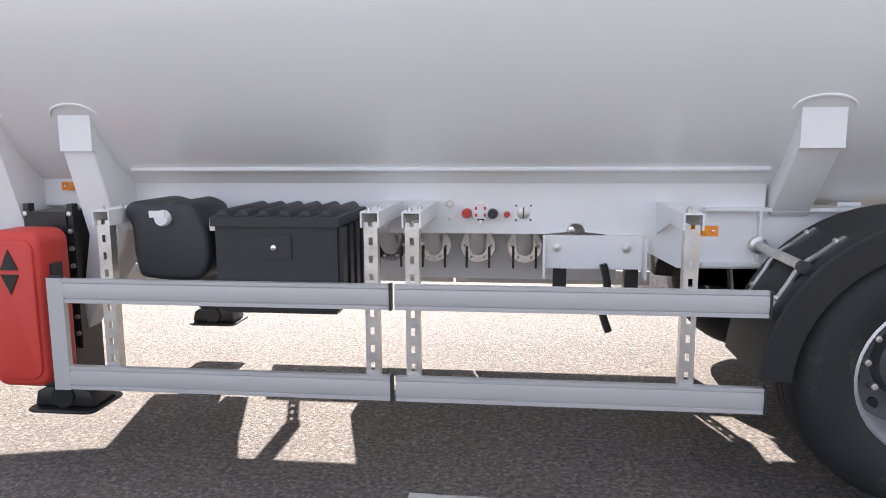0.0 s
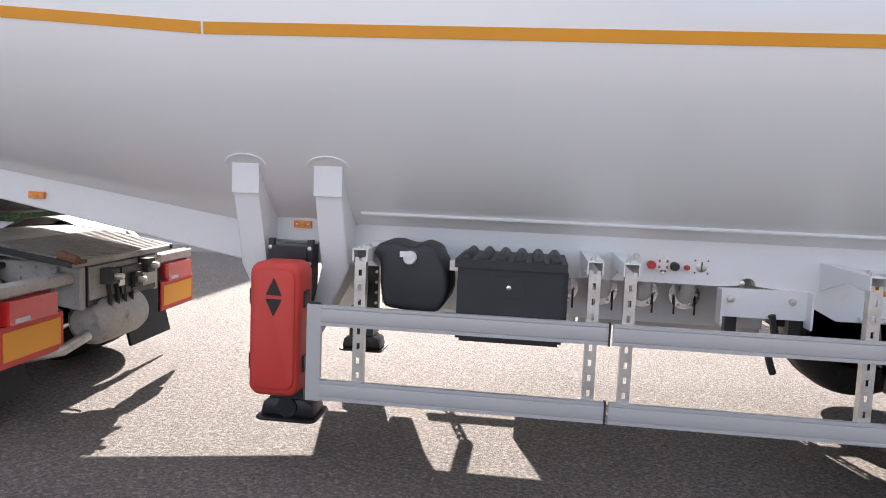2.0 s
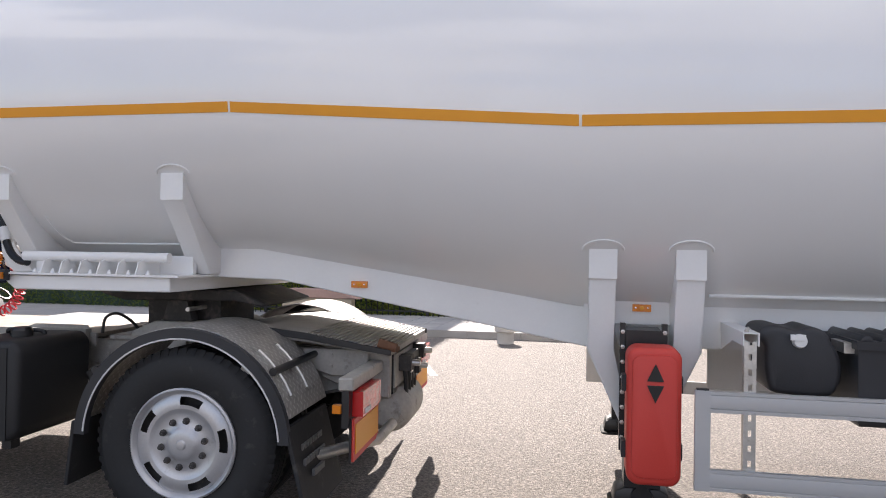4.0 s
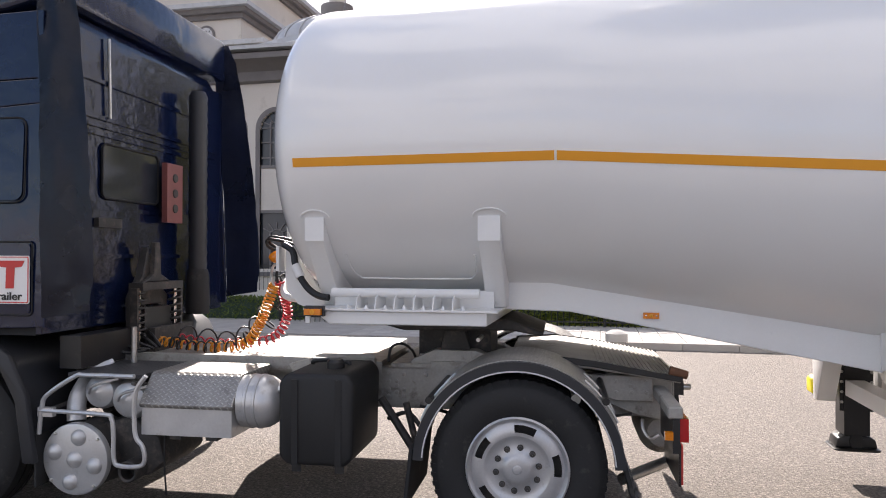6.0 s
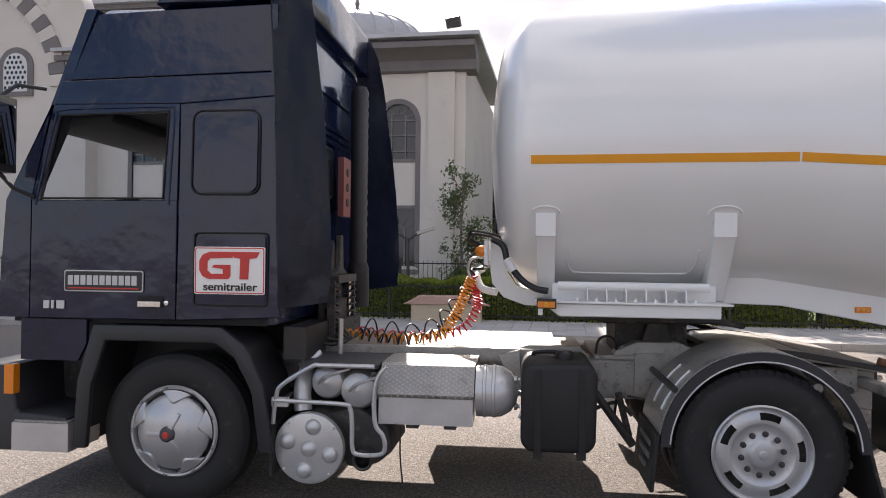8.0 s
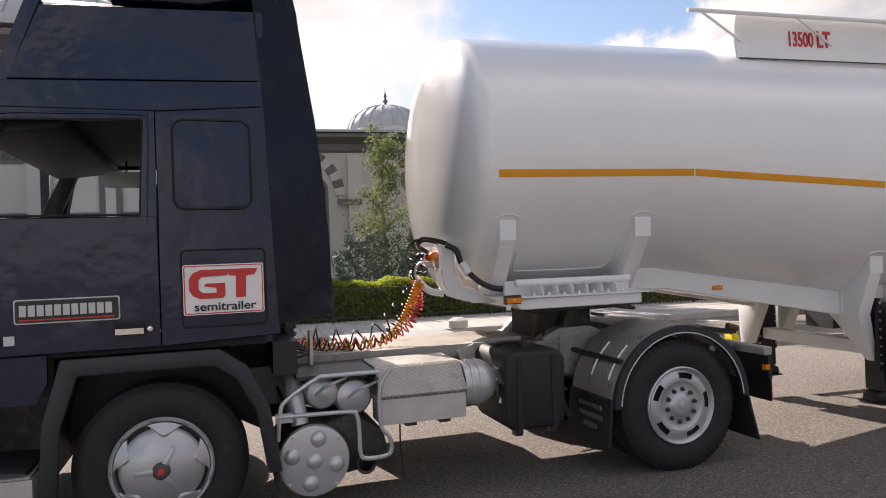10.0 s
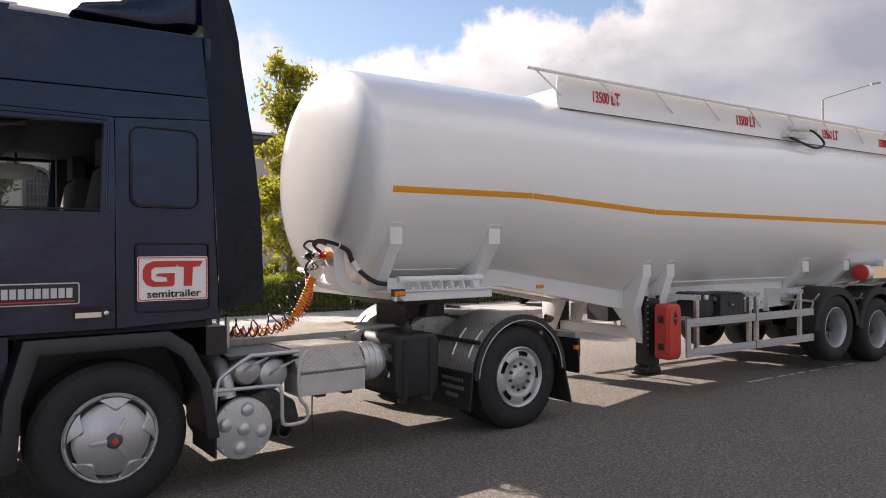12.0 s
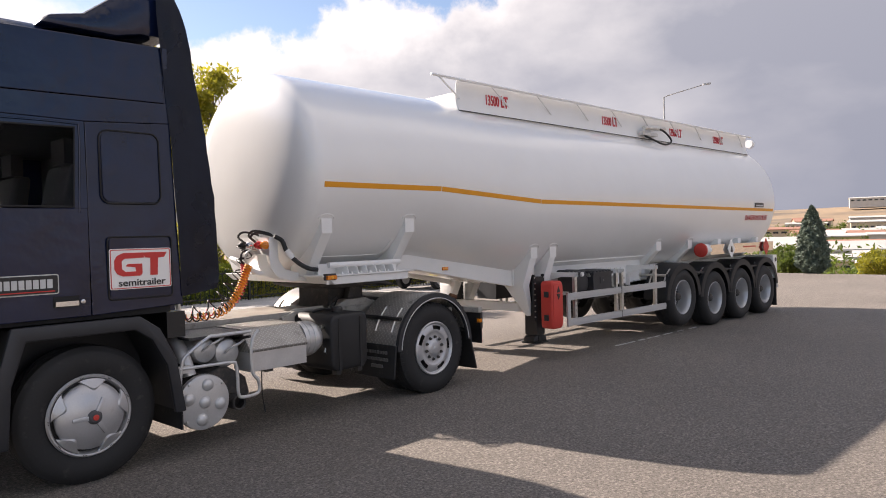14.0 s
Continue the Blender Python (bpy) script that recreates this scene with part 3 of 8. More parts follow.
def broad_tree(x, y, h, spread, seed, mat, label, leaves=5000, size=0.09, low=0.35, z0=0.1):
    rng = np.random.default_rng(seed)
    t = root("tree", x, y, z0, label, "tree", "trees by the building")
    bm = B()
    tube(bm, smooth_line([(x, y, z0 - 0.1), (x + 0.05, y, z0 + h * 0.25), (x - 0.04, y + 0.05, z0 + h * 0.55), (x + 0.06, y, z0 + h * 0.95)], 5),
         [0.07 * h / 5 * (1 - 0.9 * i / 15) + 0.008 for i in range(16)], 8)
    pts = []
    for k in range(26):
        f = low + (1 - low) * (k + rng.uniform(0, 1)) / 26
        zb = z0 + h * (f - 0.1)
        ang = rng.uniform(0, 2 * math.pi)
        r = spread * (1.15 - abs(f - (low + 0.25)) * 1.2) * rng.uniform(0.45, 1.05)
        tip = Vector((x + r * math.cos(ang), y + r * math.sin(ang), z0 + h * f + rng.uniform(0, 0.3)))
        base = Vector((x, y, zb))
        mid = base.lerp(tip, 0.5) + Vector((0, 0, -0.05))
        tube(bm, smooth_line([base, mid, tip], 3), [0.022 * h / 5 * (1 - 0.8 * i / 6) for i in range(7)], 5)
        for _ in range(4):
            c = base.lerp(tip, rng.uniform(0.45, 1.05)) + Vector(rng.normal(size=3) * 0.13 * spread)
            n = int(leaves / 104)
            pts.append(np.array(c) + rng.normal(size=(n, 3)) * spread * rng.uniform(0.08, 0.2))
    part("trunk", bm, M_BARK, t)
    part("crown", leaf_mesh("crown", np.concatenate(pts), size, seed, mat), mat, t)


def cypress(x, y, h, r, seed, mat, label, z0=0.1, leaves=7000, size=0.07):
    rng = np.random.default_rng(seed)
    t = root("conifer", x, y, z0, label, "tree", "conifers")
    bm = B()
    rod(bm, (x, y, z0 - 0.1), (x, y, z0 + h * 0.9), 0.09 * h / 5, 0.02, 8)
    part("trunk", bm, M_BARK, t)
    f = rng.uniform(0.02, 1, leaves) ** 1.2
    rad = r * np.sqrt(np.clip(np.minimum(f * 7, 1), 0, 1)) * (1 - f ** 2.2) ** 0.8
    ang = rng.uniform(0, 2 * math.pi, leaves)
    lump = 1 + 0.16 * np.sin(ang * 5 + f * 21) + 0.10 * np.sin(ang * 9 - f * 37)
    rr = rad * lump * (1 - 0.30 * rng.uniform(0, 1, leaves) ** 2)
    pts = np.stack([x + rr * np.cos(ang), y + rr * np.sin(ang), z0 + f * h], 1)
    part("crown", leaf_mesh("crown", pts, size, seed, mat), mat, t)


def bush(x, y, r, h, seed, mat, label, z0=0.1, leaves=2600, size=0.07, category="bush"):
    rng = np.random.default_rng(seed)
    t = root("bush", x, y, z0, label, category)
    bm = B()
    for k in range(7):
        a = rng.uniform(0, 6.28)
        tube(bm, smooth_line([(x, y, z0 - 0.05), (x + 0.3 * r * math.cos(a), y + 0.3 * r * math.sin(a), z0 + h * 0.4), (x + 0.6 * r * math.cos(a), y + 0.6 * r * math.sin(a), z0 + h * 0.75)], 3), 0.012, 5)
    part("stem_clump", bm, M_BARK, t)
    d = rng.normal(size=(leaves, 3))
    d /= np.linalg.norm(d, axis=1)[:, None]
    k = (0.72 + 0.28 * rng.uniform(0, 1, leaves)) * (1 + 0.18 * np.sin(d[:, 0] * 7 + d[:, 2] * 5) + 0.1 * np.sin(d[:, 1] * 11))
    pts = np.stack([x + d[:, 0] * r * k, y + d[:, 1] * r * k, z0 + h * 0.5 + d[:, 2] * h * 0.5 * k], 1)
    part("foliage", leaf_mesh("foliage", pts, size, seed, mat), mat, t)


def hedge(x0, x1, y0, y1, h, seed, leaves, z0=0.1, mat=None, label=""):
    rng = np.random.default_rng(seed)
    x = rng.uniform(x0, x1, leaves)
    side = rng.uniform(0, 1, leaves)
    y = np.where(side < 0.55, y0 + 0.15 * rng.uniform(0, 1, leaves) ** 2, rng.uniform(y0, y1, leaves))
    top = h * (1 + 0.05 * np.sin(x * 3.1) + 0.04 * np.sin(x * 7.7))
    z = np.where(side < 0.55, z0 + rng.uniform(0, 1, leaves) * top, z0 + top - 0.12 * rng.uniform(0, 1, leaves) ** 2)
    ob = new("hedge", leaf_mesh("hedge", np.stack([x, y, z], 1), 0.045, seed, mat))
    tagged(ob, label, "hedge", kind="stuff")
    # solid box inside the leaves, the hedge's inner shade put into its dark colour
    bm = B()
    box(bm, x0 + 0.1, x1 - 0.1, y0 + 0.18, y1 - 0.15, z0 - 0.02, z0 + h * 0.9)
    part("shade_core", bm, M_LEAFD, ob)


hedge(-6.5, 4.6, 13.0, 14.2, 1.0, 5, 26000, mat=M_HEDGE, label="clipped green and yellow hedge behind an iron fence")
hedge(4.8, 12.5, 13.2, 14.0, 0.9, 6, 11000, mat=M_LEAFY, label="sparse yellowing hedge behind an iron fence")
hedge(-26, -7.0, 12.9, 13.7, 0.6, 7, 9000, mat=M_LEAF, label="low green hedge along the building's lawn")


def fence(x0, x1, y, h, label):
    f = root("fence", (x0 + x1) / 2, y, 0.1, label, "fence")
    bm = B()
    box(bm, x0, x1, y - 0.015, y + 0.015, 0.1 + h - 0.10, 0.1 + h - 0.065)
    part("top_rail", bm, M_IRON, f)
    bm = B()
    box(bm, x0, x1, y - 0.015, y + 0.015, 0.22, 0.255)
    part("bottom_rail", bm, M_IRON, f)
    bar = mesh_of("bar", rod(B(), (0, 0, 0.05), (0, 0, 0.1 + h), 0.011, 0.008, 6), M_IRON)
    post = mesh_of("post", bevelled(box(B(), -0.03, 0.03, -0.03, 0.03, 0.05, 0.16 + h), 0.008, 1), M_IRON)
    n = int((x1 - x0) / 0.135)
    for i in range(n + 1):
        me = post if i % 15 == 0 else bar
        part("post" if me is post else "bar", me, M_IRON, f, at=pose(x0 + i * 0.135, y, 0) @ Matrix.Identity(4))


fence(-7.5, 12.5, 12.6, 0.92, "black iron railing along the hedge")


# ------------------------------------------------ domed stone building
def arched_wall(bm, x0, x1, z0, z1, ya, yb, openings):
    """A wall across y with arched openings (centre, width, sill, spring)."""
    x = x0
    for c, w, s, t in sorted(openings):
        a, b = c - w / 2, c + w / 2
        box(bm, x, a, ya, yb, z0, z1)
        box(bm, a, b, ya, yb, z0, s)
        arc = [(c - w / 2 * math.cos(math.pi * i / 14), t + w / 2 * math.sin(math.pi * i / 14)) for i in range(15)]
        prism(bm, arc + [(b, z1), (a, z1)], "y", ya, yb)
        x = b
    box(bm, x, x1, ya, yb, z0, z1)
    bmesh.ops.remove_doubles(bm, verts=bm.verts[:], dist=0.0005)


def arched_window(parent, c, w, sill, spring, y, lower=True):
    """A tall two-part window: arched light over a plain panel over a lower light, in a grey stone surround."""
    fw = 0.16
    def outline(k):
        r = w / 2 + k
        return [(c - r * math.cos(math.pi * i / 18), spring + r * math.sin(math.pi * i / 18)) for i in range(19)]
    bm = B()
    o, n = outline(fw), outline(0.0)
    o = [(c - w / 2 - fw, sill - 0.1)] + o + [(c + w / 2 + fw, sill - 0.1)]
    n = [(c - w / 2, sill)] + n + [(c + w / 2, sill)]
    for i in range(len(o) - 1):
        prism(bm, [o[i], o[i + 1], n[i + 1], n[i]], "y", y - 0.07, y + 0.08)
    box(bm, c - w / 2 - fw, c + w / 2 + fw, y - 0.12, y + 0.08, sill - 0.24, sill - 0.1)
    win = part("window", bm, M_STONEDK, parent, "tall arched window in a grey stone surround")
    mid0, mid1 = sill + (spring - sill) * 0.42, sill + (spring - sill) * 0.72
    for z in (mid0 - 0.10, mid1):
        part("transom", box(B(), c - w / 2, c + w / 2, y - 0.03, y + 0.05, z, z + 0.10), M_STONEDK, win)
    bm = B()
    box(bm, c - w / 2, c + w / 2, y + 0.0, y + 0.06, mid0, mid1)
    part("panel", bm, M_STONE, win)
    bm = B()
    arc = outline(-0.001)
    prism(bm, [(c - w / 2, mid1 + 0.1)] + arc + [(c + w / 2, mid1 + 0.1)], "y", y + 0.05, y + 0.07)
    part("pane", bm, M_WINDARK, win)
    bm = B()
    box(bm, c - w / 2, c + w / 2, y + 0.05, y + 0.07, sill, mid0 - 0.1)
    part("pane", bm, M_WINDARK, win)
    for dx in (-w * 0.2, w * 0.2):
        part("glazing_bar", box(B(), c + dx - 0.025, c + dx + 0.025, y + 0.0, y + 0.05, mid1 + 0.1, spring + w * 0.22), M_STONEDK, win)
        part("glazing_bar", box(B(), c + dx - 0.025, c + dx + 0.025, y + 0.0, y + 0.05, sill, sill + (mid0 - sill) * 0.62), M_STONEDK, win)
    for z in (mid1 + 0.32, spring - 0.45, spring + 0.02):
        part("glazing_rail", box(B(), c - w / 2, c + w / 2, y + 0.005, y + 0.045, z, z + 0.045), M_STONEDK, win)
    for base, r0, r1 in ((spring + 0.04, w * 0.24, w * 0.49), (sill + (mid0 - sill) * 0.58, w * 0.2, w * 0.5)):
        for i in range(1, 6):
            a = math.pi * i / 6
            part("glazing_spoke", tube(B(), [(c + r0 * math.cos(a), y + 0.03, base + r0 * math.sin(a) * 0.75), (c + r1 * math.cos(a), y + 0.03, base + r1 * math.sin(a) * 0.75)], 0.022, 4), M_STONEDK, win)
        part("glazing_arch", tube(B(), [(c + r0 * math.cos(math.pi * i / 12), y + 0.03, base + r0 * 0.75 * math.sin(math.pi * i / 12)) for i in range(13)], 0.022, 4), M_STONEDK, win)


def dome(parent, x, y, z, r, rise, ribs=24):
    bm = B()
    prof = [(r * 1.03, -0.1), (r * 1.03, 0)] + [(r * math.cos(math.pi / 2 * i / 14), rise * math.sin(math.pi / 2 * i / 14)) for i in range(15)]
    lathe(bm, [(max(a, 0.001), o) for a, o in prof], (x, y, z), "z", 48)
    d = part("dome", bm, M_LEAD, parent, "grey lead-covered dome with ribs")
    bm = B()
    for k in range(ribs):
        a = 2 * math.pi * k / ribs
        tube(bm, [(x + 1.01 * r * math.cos(t) * math.cos(a), y + 1.01 * r * math.cos(t) * math.sin(a), z + 1.01 * rise * math.sin(t)) for t in [math.pi / 2 * i / 9 for i in range(10)]], 0.035, 4)
    part("rib", bm, M_LEAD, d)
    bm = B()
    lathe(bm, [(0.02, -0.05), (0.12, 0), (0.05, 0.12), (0.14, 0.26), (0.05, 0.42), (0.09, 0.55), (0.02, 0.75), (0.004, 1.1)], (x, y, z + rise), "z", 12)
    part("finial", bm, M_STONEDK, d)


def wing_west():
    """Two-storey stone wing with tall windows, deep eaves and a low domed roof."""
    WY, XE = 17.0, -4.2
    b = root("stone_building", -12, WY + 4, 0.1, "pale stone building with arched windows and a lead dome", "building")
    cs = [-6.33 - 1.72 * i for i in range(6)]
    wide = [(c, 1.12, 1.35, 5.9) for c in cs]
    bm = B()
    arched_wall(bm, -17.6, XE, 0.0, 7.9, WY, WY + 0.5, wide)
    part("front_wall", bm, M_STONE, b)
    bm = B()
    box(bm, XE - 0.5, XE, WY + 0.5, WY + 9, 0.0, 7.9)
    part("side_wall", bm, M_STONE, b)
    # added near-black sheet: the dark of the rooms painted behind the windows
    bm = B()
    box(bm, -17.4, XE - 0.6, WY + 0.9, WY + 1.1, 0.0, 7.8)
    part("room_shade_fill", bm, M_DARK, b)
    for c in cs:
        arched_window(b, c, 1.12, 1.35, 5.9, WY + 0.06)
    for i, c in enumerate([XE - 0.75] + [(cs[k] + cs[k + 1]) / 2 for k in (1, 3)]):
        bm = B()
        box(bm, c - 0.42, c + 0.42, WY - 0.10, WY, 0.0, 7.4)
        part("pilaster", bm, M_STONE, b)
    bm = B()
    prism(bm, [(WY - 0.05, 7.4), (WY - 0.18, 7.45), (WY - 0.18, 7.75), (WY - 0.55, 8.0), (WY - 0.75, 8.02), (WY - 0.75, 8.2), (WY - 0.45, 8.3), (WY + 0.5, 8.3), (WY + 0.5, 7.4)], "x", -17.9, XE + 0.35)
    part("cornice", bm, M_STONEDK, b, "deep grey stone cornice")
    bm = B()
    box(bm, -17.95, XE + 0.5, WY - 0.85, WY + 9.3, 8.305, 8.42)
    part("eave_slab", bm, M_LEAD, b)
    bm = B()
    lathe(bm, [(4.75, 0), (4.75, 0.16), (4.3, 0.36), (4.3, 0.52), (3.5, 0.72), (3.5, 0.86), (2.9, 1.02), (2.5, 1.04)], (-9.0, WY + 4.3, 8.42), "z", 8)
    part("drum", bm, M_LEAD, b)
    dome(b, -9.0, WY + 4.3, 9.42, 2.75, 1.30)
    bm = B()
    rod(bm, (XE - 0.3, WY - 0.7, 8.4), (XE - 0.3, WY - 0.7, 8.62), 0.02)
    bx = box(B(), -0.22, 0.22, -0.07, 0.07, -0.15, 0.15)
    bevelled(bx, 0.02, 1)
    part("floodlight", bx, M_GRIME, b, "dark square floodlight on the eaves", at=pose(XE - 0.3, WY - 0.7, 8.72, 25, 0, -20))
    # great arched gable further along with a banded arch and lattice windows
    GY, GX = WY - 0.6, -22.0
    bm = B()
    box(bm, GX - 5.2, GX + 5.2, GY, GY + 0.6, 0.0, 9.2)
    prism(bm, [(GX + 5.2 * math.cos(math.pi * i / 20), 9.2 + 3.2 * math.sin(math.pi * i / 20)) for i in range(21)], "y", GY, GY + 0.6)
    part("gable_wall", bm, M_STONE, b)
    for i in range(30):
        a0, a1 = math.pi * i / 30, math.pi * (i + 1) / 30 - 0.006
        bm = B()
        prism(bm, [(GX + r * math.cos(a), 7.2 + r * 0.92 * math.sin(a)) for r, a in ((3.9, a0), (4.5, a0), (4.5, a1), (3.9, a1))], "y", GY - 0.08, GY + 0.02)
        part("voussoir", bm, M_STONEDK if i % 2 else M_STONE, b)
    for cx, cz, w in ((GX - 1.1, 7.3, 0.95), (GX + 1.1, 7.3, 0.95), (GX, 9.0, 0.95), (GX - 2.6, 6.9, 0.9), (GX + 2.6, 6.9, 0.9)):
        bm = B()
        o = [(cx - w / 2 - 0.2, cz)] + [(cx - (w / 2 + 0.2) * math.cos(math.pi * i / 12), cz + 1.0 + (w / 2 + 0.2) * math.sin(math.pi * i / 12)) for i in range(13)] + [(cx + w / 2 + 0.2, cz)]
        prism(bm, o, "y", GY - 0.06, GY - 0.004)
        win = part("lattice_window", bm, M_STONEDK, b, "small arched window with a pale pierced lattice")
        bm = B()
        o = [(cx - w / 2, cz + 0.15)] + [(cx - w / 2 * math.cos(math.pi * i / 12), cz + 1.0 + w / 2 * math.sin(math.pi * i / 12)) for i in range(13)] + [(cx + w / 2, cz + 0.15)]
        prism(bm, o, "y", GY - 0.075, GY - 0.064)
        part("lattice", bm, M_WINLATT, win)
        for r in range(7):
            for q in range(5):
                hx, hz = cx - w / 2 + (q + 0.5 + 0.5 * (r % 2)) * w / 5.5, cz + 0.28 + r * 0.17
                if abs(hx - cx) < w / 2 - 0.06 and hz < cz + 1.0 + math.sqrt(max(0, (w / 2 - 0.07) ** 2 - (hx - cx) ** 2)):
                    part("opening", LATT, M_WINDARK, win, at=pose(hx, GY - 0.0755, hz))


LATT = mesh_of("opening", prism(B(), [(0.055 * math.cos(math.pi * i / 3), 0.065 * math.sin(math.pi * i / 3)) for i in range(6)], "y", -0.004, 0.0), M_WINDARK)
wing_west()


def minaret(x, y):
    """A tall round tower with a stepped base, a gallery and a pointed lead cap."""
    t = root("minaret", x, y, 0.0, "tall pale stone minaret behind the domed building", "tower")
    part("shaft", lathe(B(), [(1.5, 0), (1.5, 8.0), (1.25, 9.0), (0.82, 10.5), (0.78, 20.0), (0.80, 20.2)], (x, y, 0), "z", 20), M_STONE, t)
    part("gallery", lathe(B(), [(0.80, 20.0), (1.0, 20.5), (1.3, 21.0), (1.3, 21.9), (1.22, 21.9), (1.22, 21.1), (0.7, 21.1)], (x, y, 0), "z", 20), M_STONEDK, t)
    part("upper_shaft", lathe(B(), [(0.66, 21.0), (0.64, 23.4), (0.8, 23.6)], (x, y, 0), "z", 20), M_STONE, t)
    part("lead_cap", lathe(B(), [(0.82, 23.6), (0.3, 25.5), (0.02, 26.5)], (x, y, 0), "z", 20), M_LEAD, t)


minaret(-20.2, 49.5)


def main_hall():
    """The taller hall behind: stepped blocks with deep eaves and small lattice windows high up."""
    x1, y0 = -18.7, 33.0
    h = root("main_hall", x1 - 9, y0 + 8, 0.0, "tall pale stone hall with stepped eaves", "building")
    part("lower_wall", box(B(), x1 - 20, x1, y0, y0 + 18, 0.0, 13.2), M_STONE, h)
    part("upper_wall", box(B(), x1 - 19, x1 - 1.9, y0 + 1.6, y0 + 17, 13.2, 19.0), M_STONE, h)
    for z, dx, dy in ((13.2, 0.0, 0.0), (16.1, -1.9, 1.6), (19.0, -1.9, 1.6)):
        for k, out in enumerate((0.25, 0.55, 0.85)):
            bm = box(B(), x1 + dx - 18, x1 + dx + out, y0 + dy - out, y0 + 17, z + 0.28 * k, z + 0.28 * k + 0.27)
            part("cornice", bm, M_STONEDK if k < 2 else M_LEAD, h)
    for x in (x1 - 4.2, x1 - 7.4, x1 - 10.6):
        o = [(x - 0.6, 14.5)] + [(x - 0.6 * math.cos(math.pi * i / 12), 15.2 + 0.6 * math.sin(math.pi * i / 12)) for i in range(13)] + [(x + 0.6, 14.5)]
        w = part("lattice_window", prism(B(), o, "y", y0 + 1.53, y0 + 1.596), M_STONEDK, h)
        o = [(x - 0.45, 14.62)] + [(x - 0.45 * math.cos(math.pi * i / 12), 15.2 + 0.45 * math.sin(math.pi * i / 12)) for i in range(13)] + [(x + 0.45, 14.62)]
        part("lattice", prism(B(), o, "y", y0 + 1.50, y0 + 1.526), M_WINLATT, w)
        for r in range(4):
            for q in range(3):
                part("opening", LATT, M_WINDARK, w, at=pose(x - 0.25 + 0.22 * q + 0.06 * (r % 2), y0 + 1.499, 14.75 + 0.22 * r))


main_hall()


def wing_east():
    """A lower domed pavilion further back with a banded round arch and a ring ornament."""
    GX, GY = 5.4, 30.0
    b = root("domed_pavilion", GX, GY + 3, 0.1, "pale stone pavilion with banded arches and small lead dome", "building")
    wins = [(c, 0.84, 1.4, 5.05) for c in (-4.6, -2.4, -0.27)]
    bm = B()
    arched_wall(bm, GX - 12, GX + 5.5, 0.0, 7.3, GY, GY + 0.5, wins)
    part("wall", bm, M_STONE, b)
    # added near-black block, room shade as colour behind the openings
    part("room_shade_fill", box(B(), GX - 11.8, GX + 5.4, GY + 0.55, GY + 8, 0.0, 7.25), M_DARK, b)
    for c, w, sill, spring in wins:
        arc = [(c - w / 2 * math.cos(math.pi * i / 12), spring + w / 2 * math.sin(math.pi * i / 12)) for i in range(13)]
        win = part("window", prism(B(), [(c - w / 2, sill)] + arc + [(c + w / 2, sill)], "y", GY + 0.20, GY + 0.22), M_WINDARK, b, "tall arched window behind an iron grille")
        for dx in (-0.28, -0.14, 0.0, 0.14, 0.28):
            part("grille_bar", box(B(), c + dx - 0.018, c + dx + 0.018, GY + 0.12, GY + 0.15, sill, spring + 0.30), M_STONEDK, win)
        for k in range(9):
            z = sill + 0.3 + 0.45 * k
            part("grille_rail", box(B(), c - w / 2, c + w / 2, GY + 0.125, GY + 0.155, z, z + 0.035), M_STONEDK, win)
        o = [(c - (w / 2 + 0.14) * math.cos(math.pi * i / 14), spring + (w / 2 + 0.14) * math.sin(math.pi * i / 14)) for i in range(15)]
        n = [(c - w / 2 * math.cos(math.pi * i / 14), spring + w / 2 * math.sin(math.pi * i / 14)) for i in range(15)]
        o, n = [(c - w / 2 - 0.14, sill)] + o + [(c + w / 2 + 0.14, sill)], [(c - w / 2, sill)] + n + [(c + w / 2, sill)]
        bm = B()
        for i in range(len(o) - 1):
            prism(bm, [o[i], o[i + 1], n[i + 1], n[i]], "y", GY - 0.06, GY + 0.12)
        part("surround", bm, M_STONEDK, win)
    for cx, cz, r0, r1, count in ((GX, 3.9, 2.4, 2.95, 18), (-1.35, 4.75, 1.95, 2.45, 18)):
        for i in range(count):
            a0, a1 = math.pi * i / count, math.pi * (i + 1) / count - 0.008
            bm = B()
            prism(bm, [(cx + r * math.cos(a), cz + r * math.sin(a)) for r, a in ((r0, a0), (r1, a0), (r1, a1), (r0, a1))], "y", GY - 0.1, GY + 0.02)
            part("voussoir", bm, M_STONEDK if i % 2 else M_STONE, b)
    part("pilaster", box(B(), 1.25, 1.95, GY - 0.28, GY + 0.02, 0.0, 6.7), M_STONE, b)
    part("impost_block", box(B(), 0.7, 1.9, GY - 0.34, GY - 0.282, 4.25, 4.55), M_STONEDK, b)
    bm = B()
    lathe(bm, [(0.42, 0.05), (0.42, -0.08), (0.72, -0.08), (0.72, 0.05)], (GX - 0.75, GY, 5.5), "y", 28)
    part("ring_ornament", bm, M_STONEDK, b, "round grey stone ring set in the wall")
    bm = B()
    prism(bm, [(GX - 1.2, 0.2), (GX + 1.9, 0.2)] + [(GX + 0.35 + 1.55 * math.cos(math.pi * i / 14), 2.4 + 1.55 * math.sin(math.pi * i / 14)) for i in range(15)], "y", GY - 0.04, GY - 0.004)
    part("doorway", bm, M_TOWNR, b, "arched doorway in shade with reddish brickwork")
    bm = B()
    prism(bm, [(GY - 0.05, 6.85), (GY - 0.15, 6.95), (GY - 0.15, 7.25), (GY - 0.5, 7.5), (GY - 0.7, 7.53), (GY - 0.7, 7.7), (GY + 0.5, 7.75), (GY + 0.5, 6.85)], "x", GX - 12.5, GX + 6)
    part("cornice", bm, M_STONEDK, b)
    bm = B()
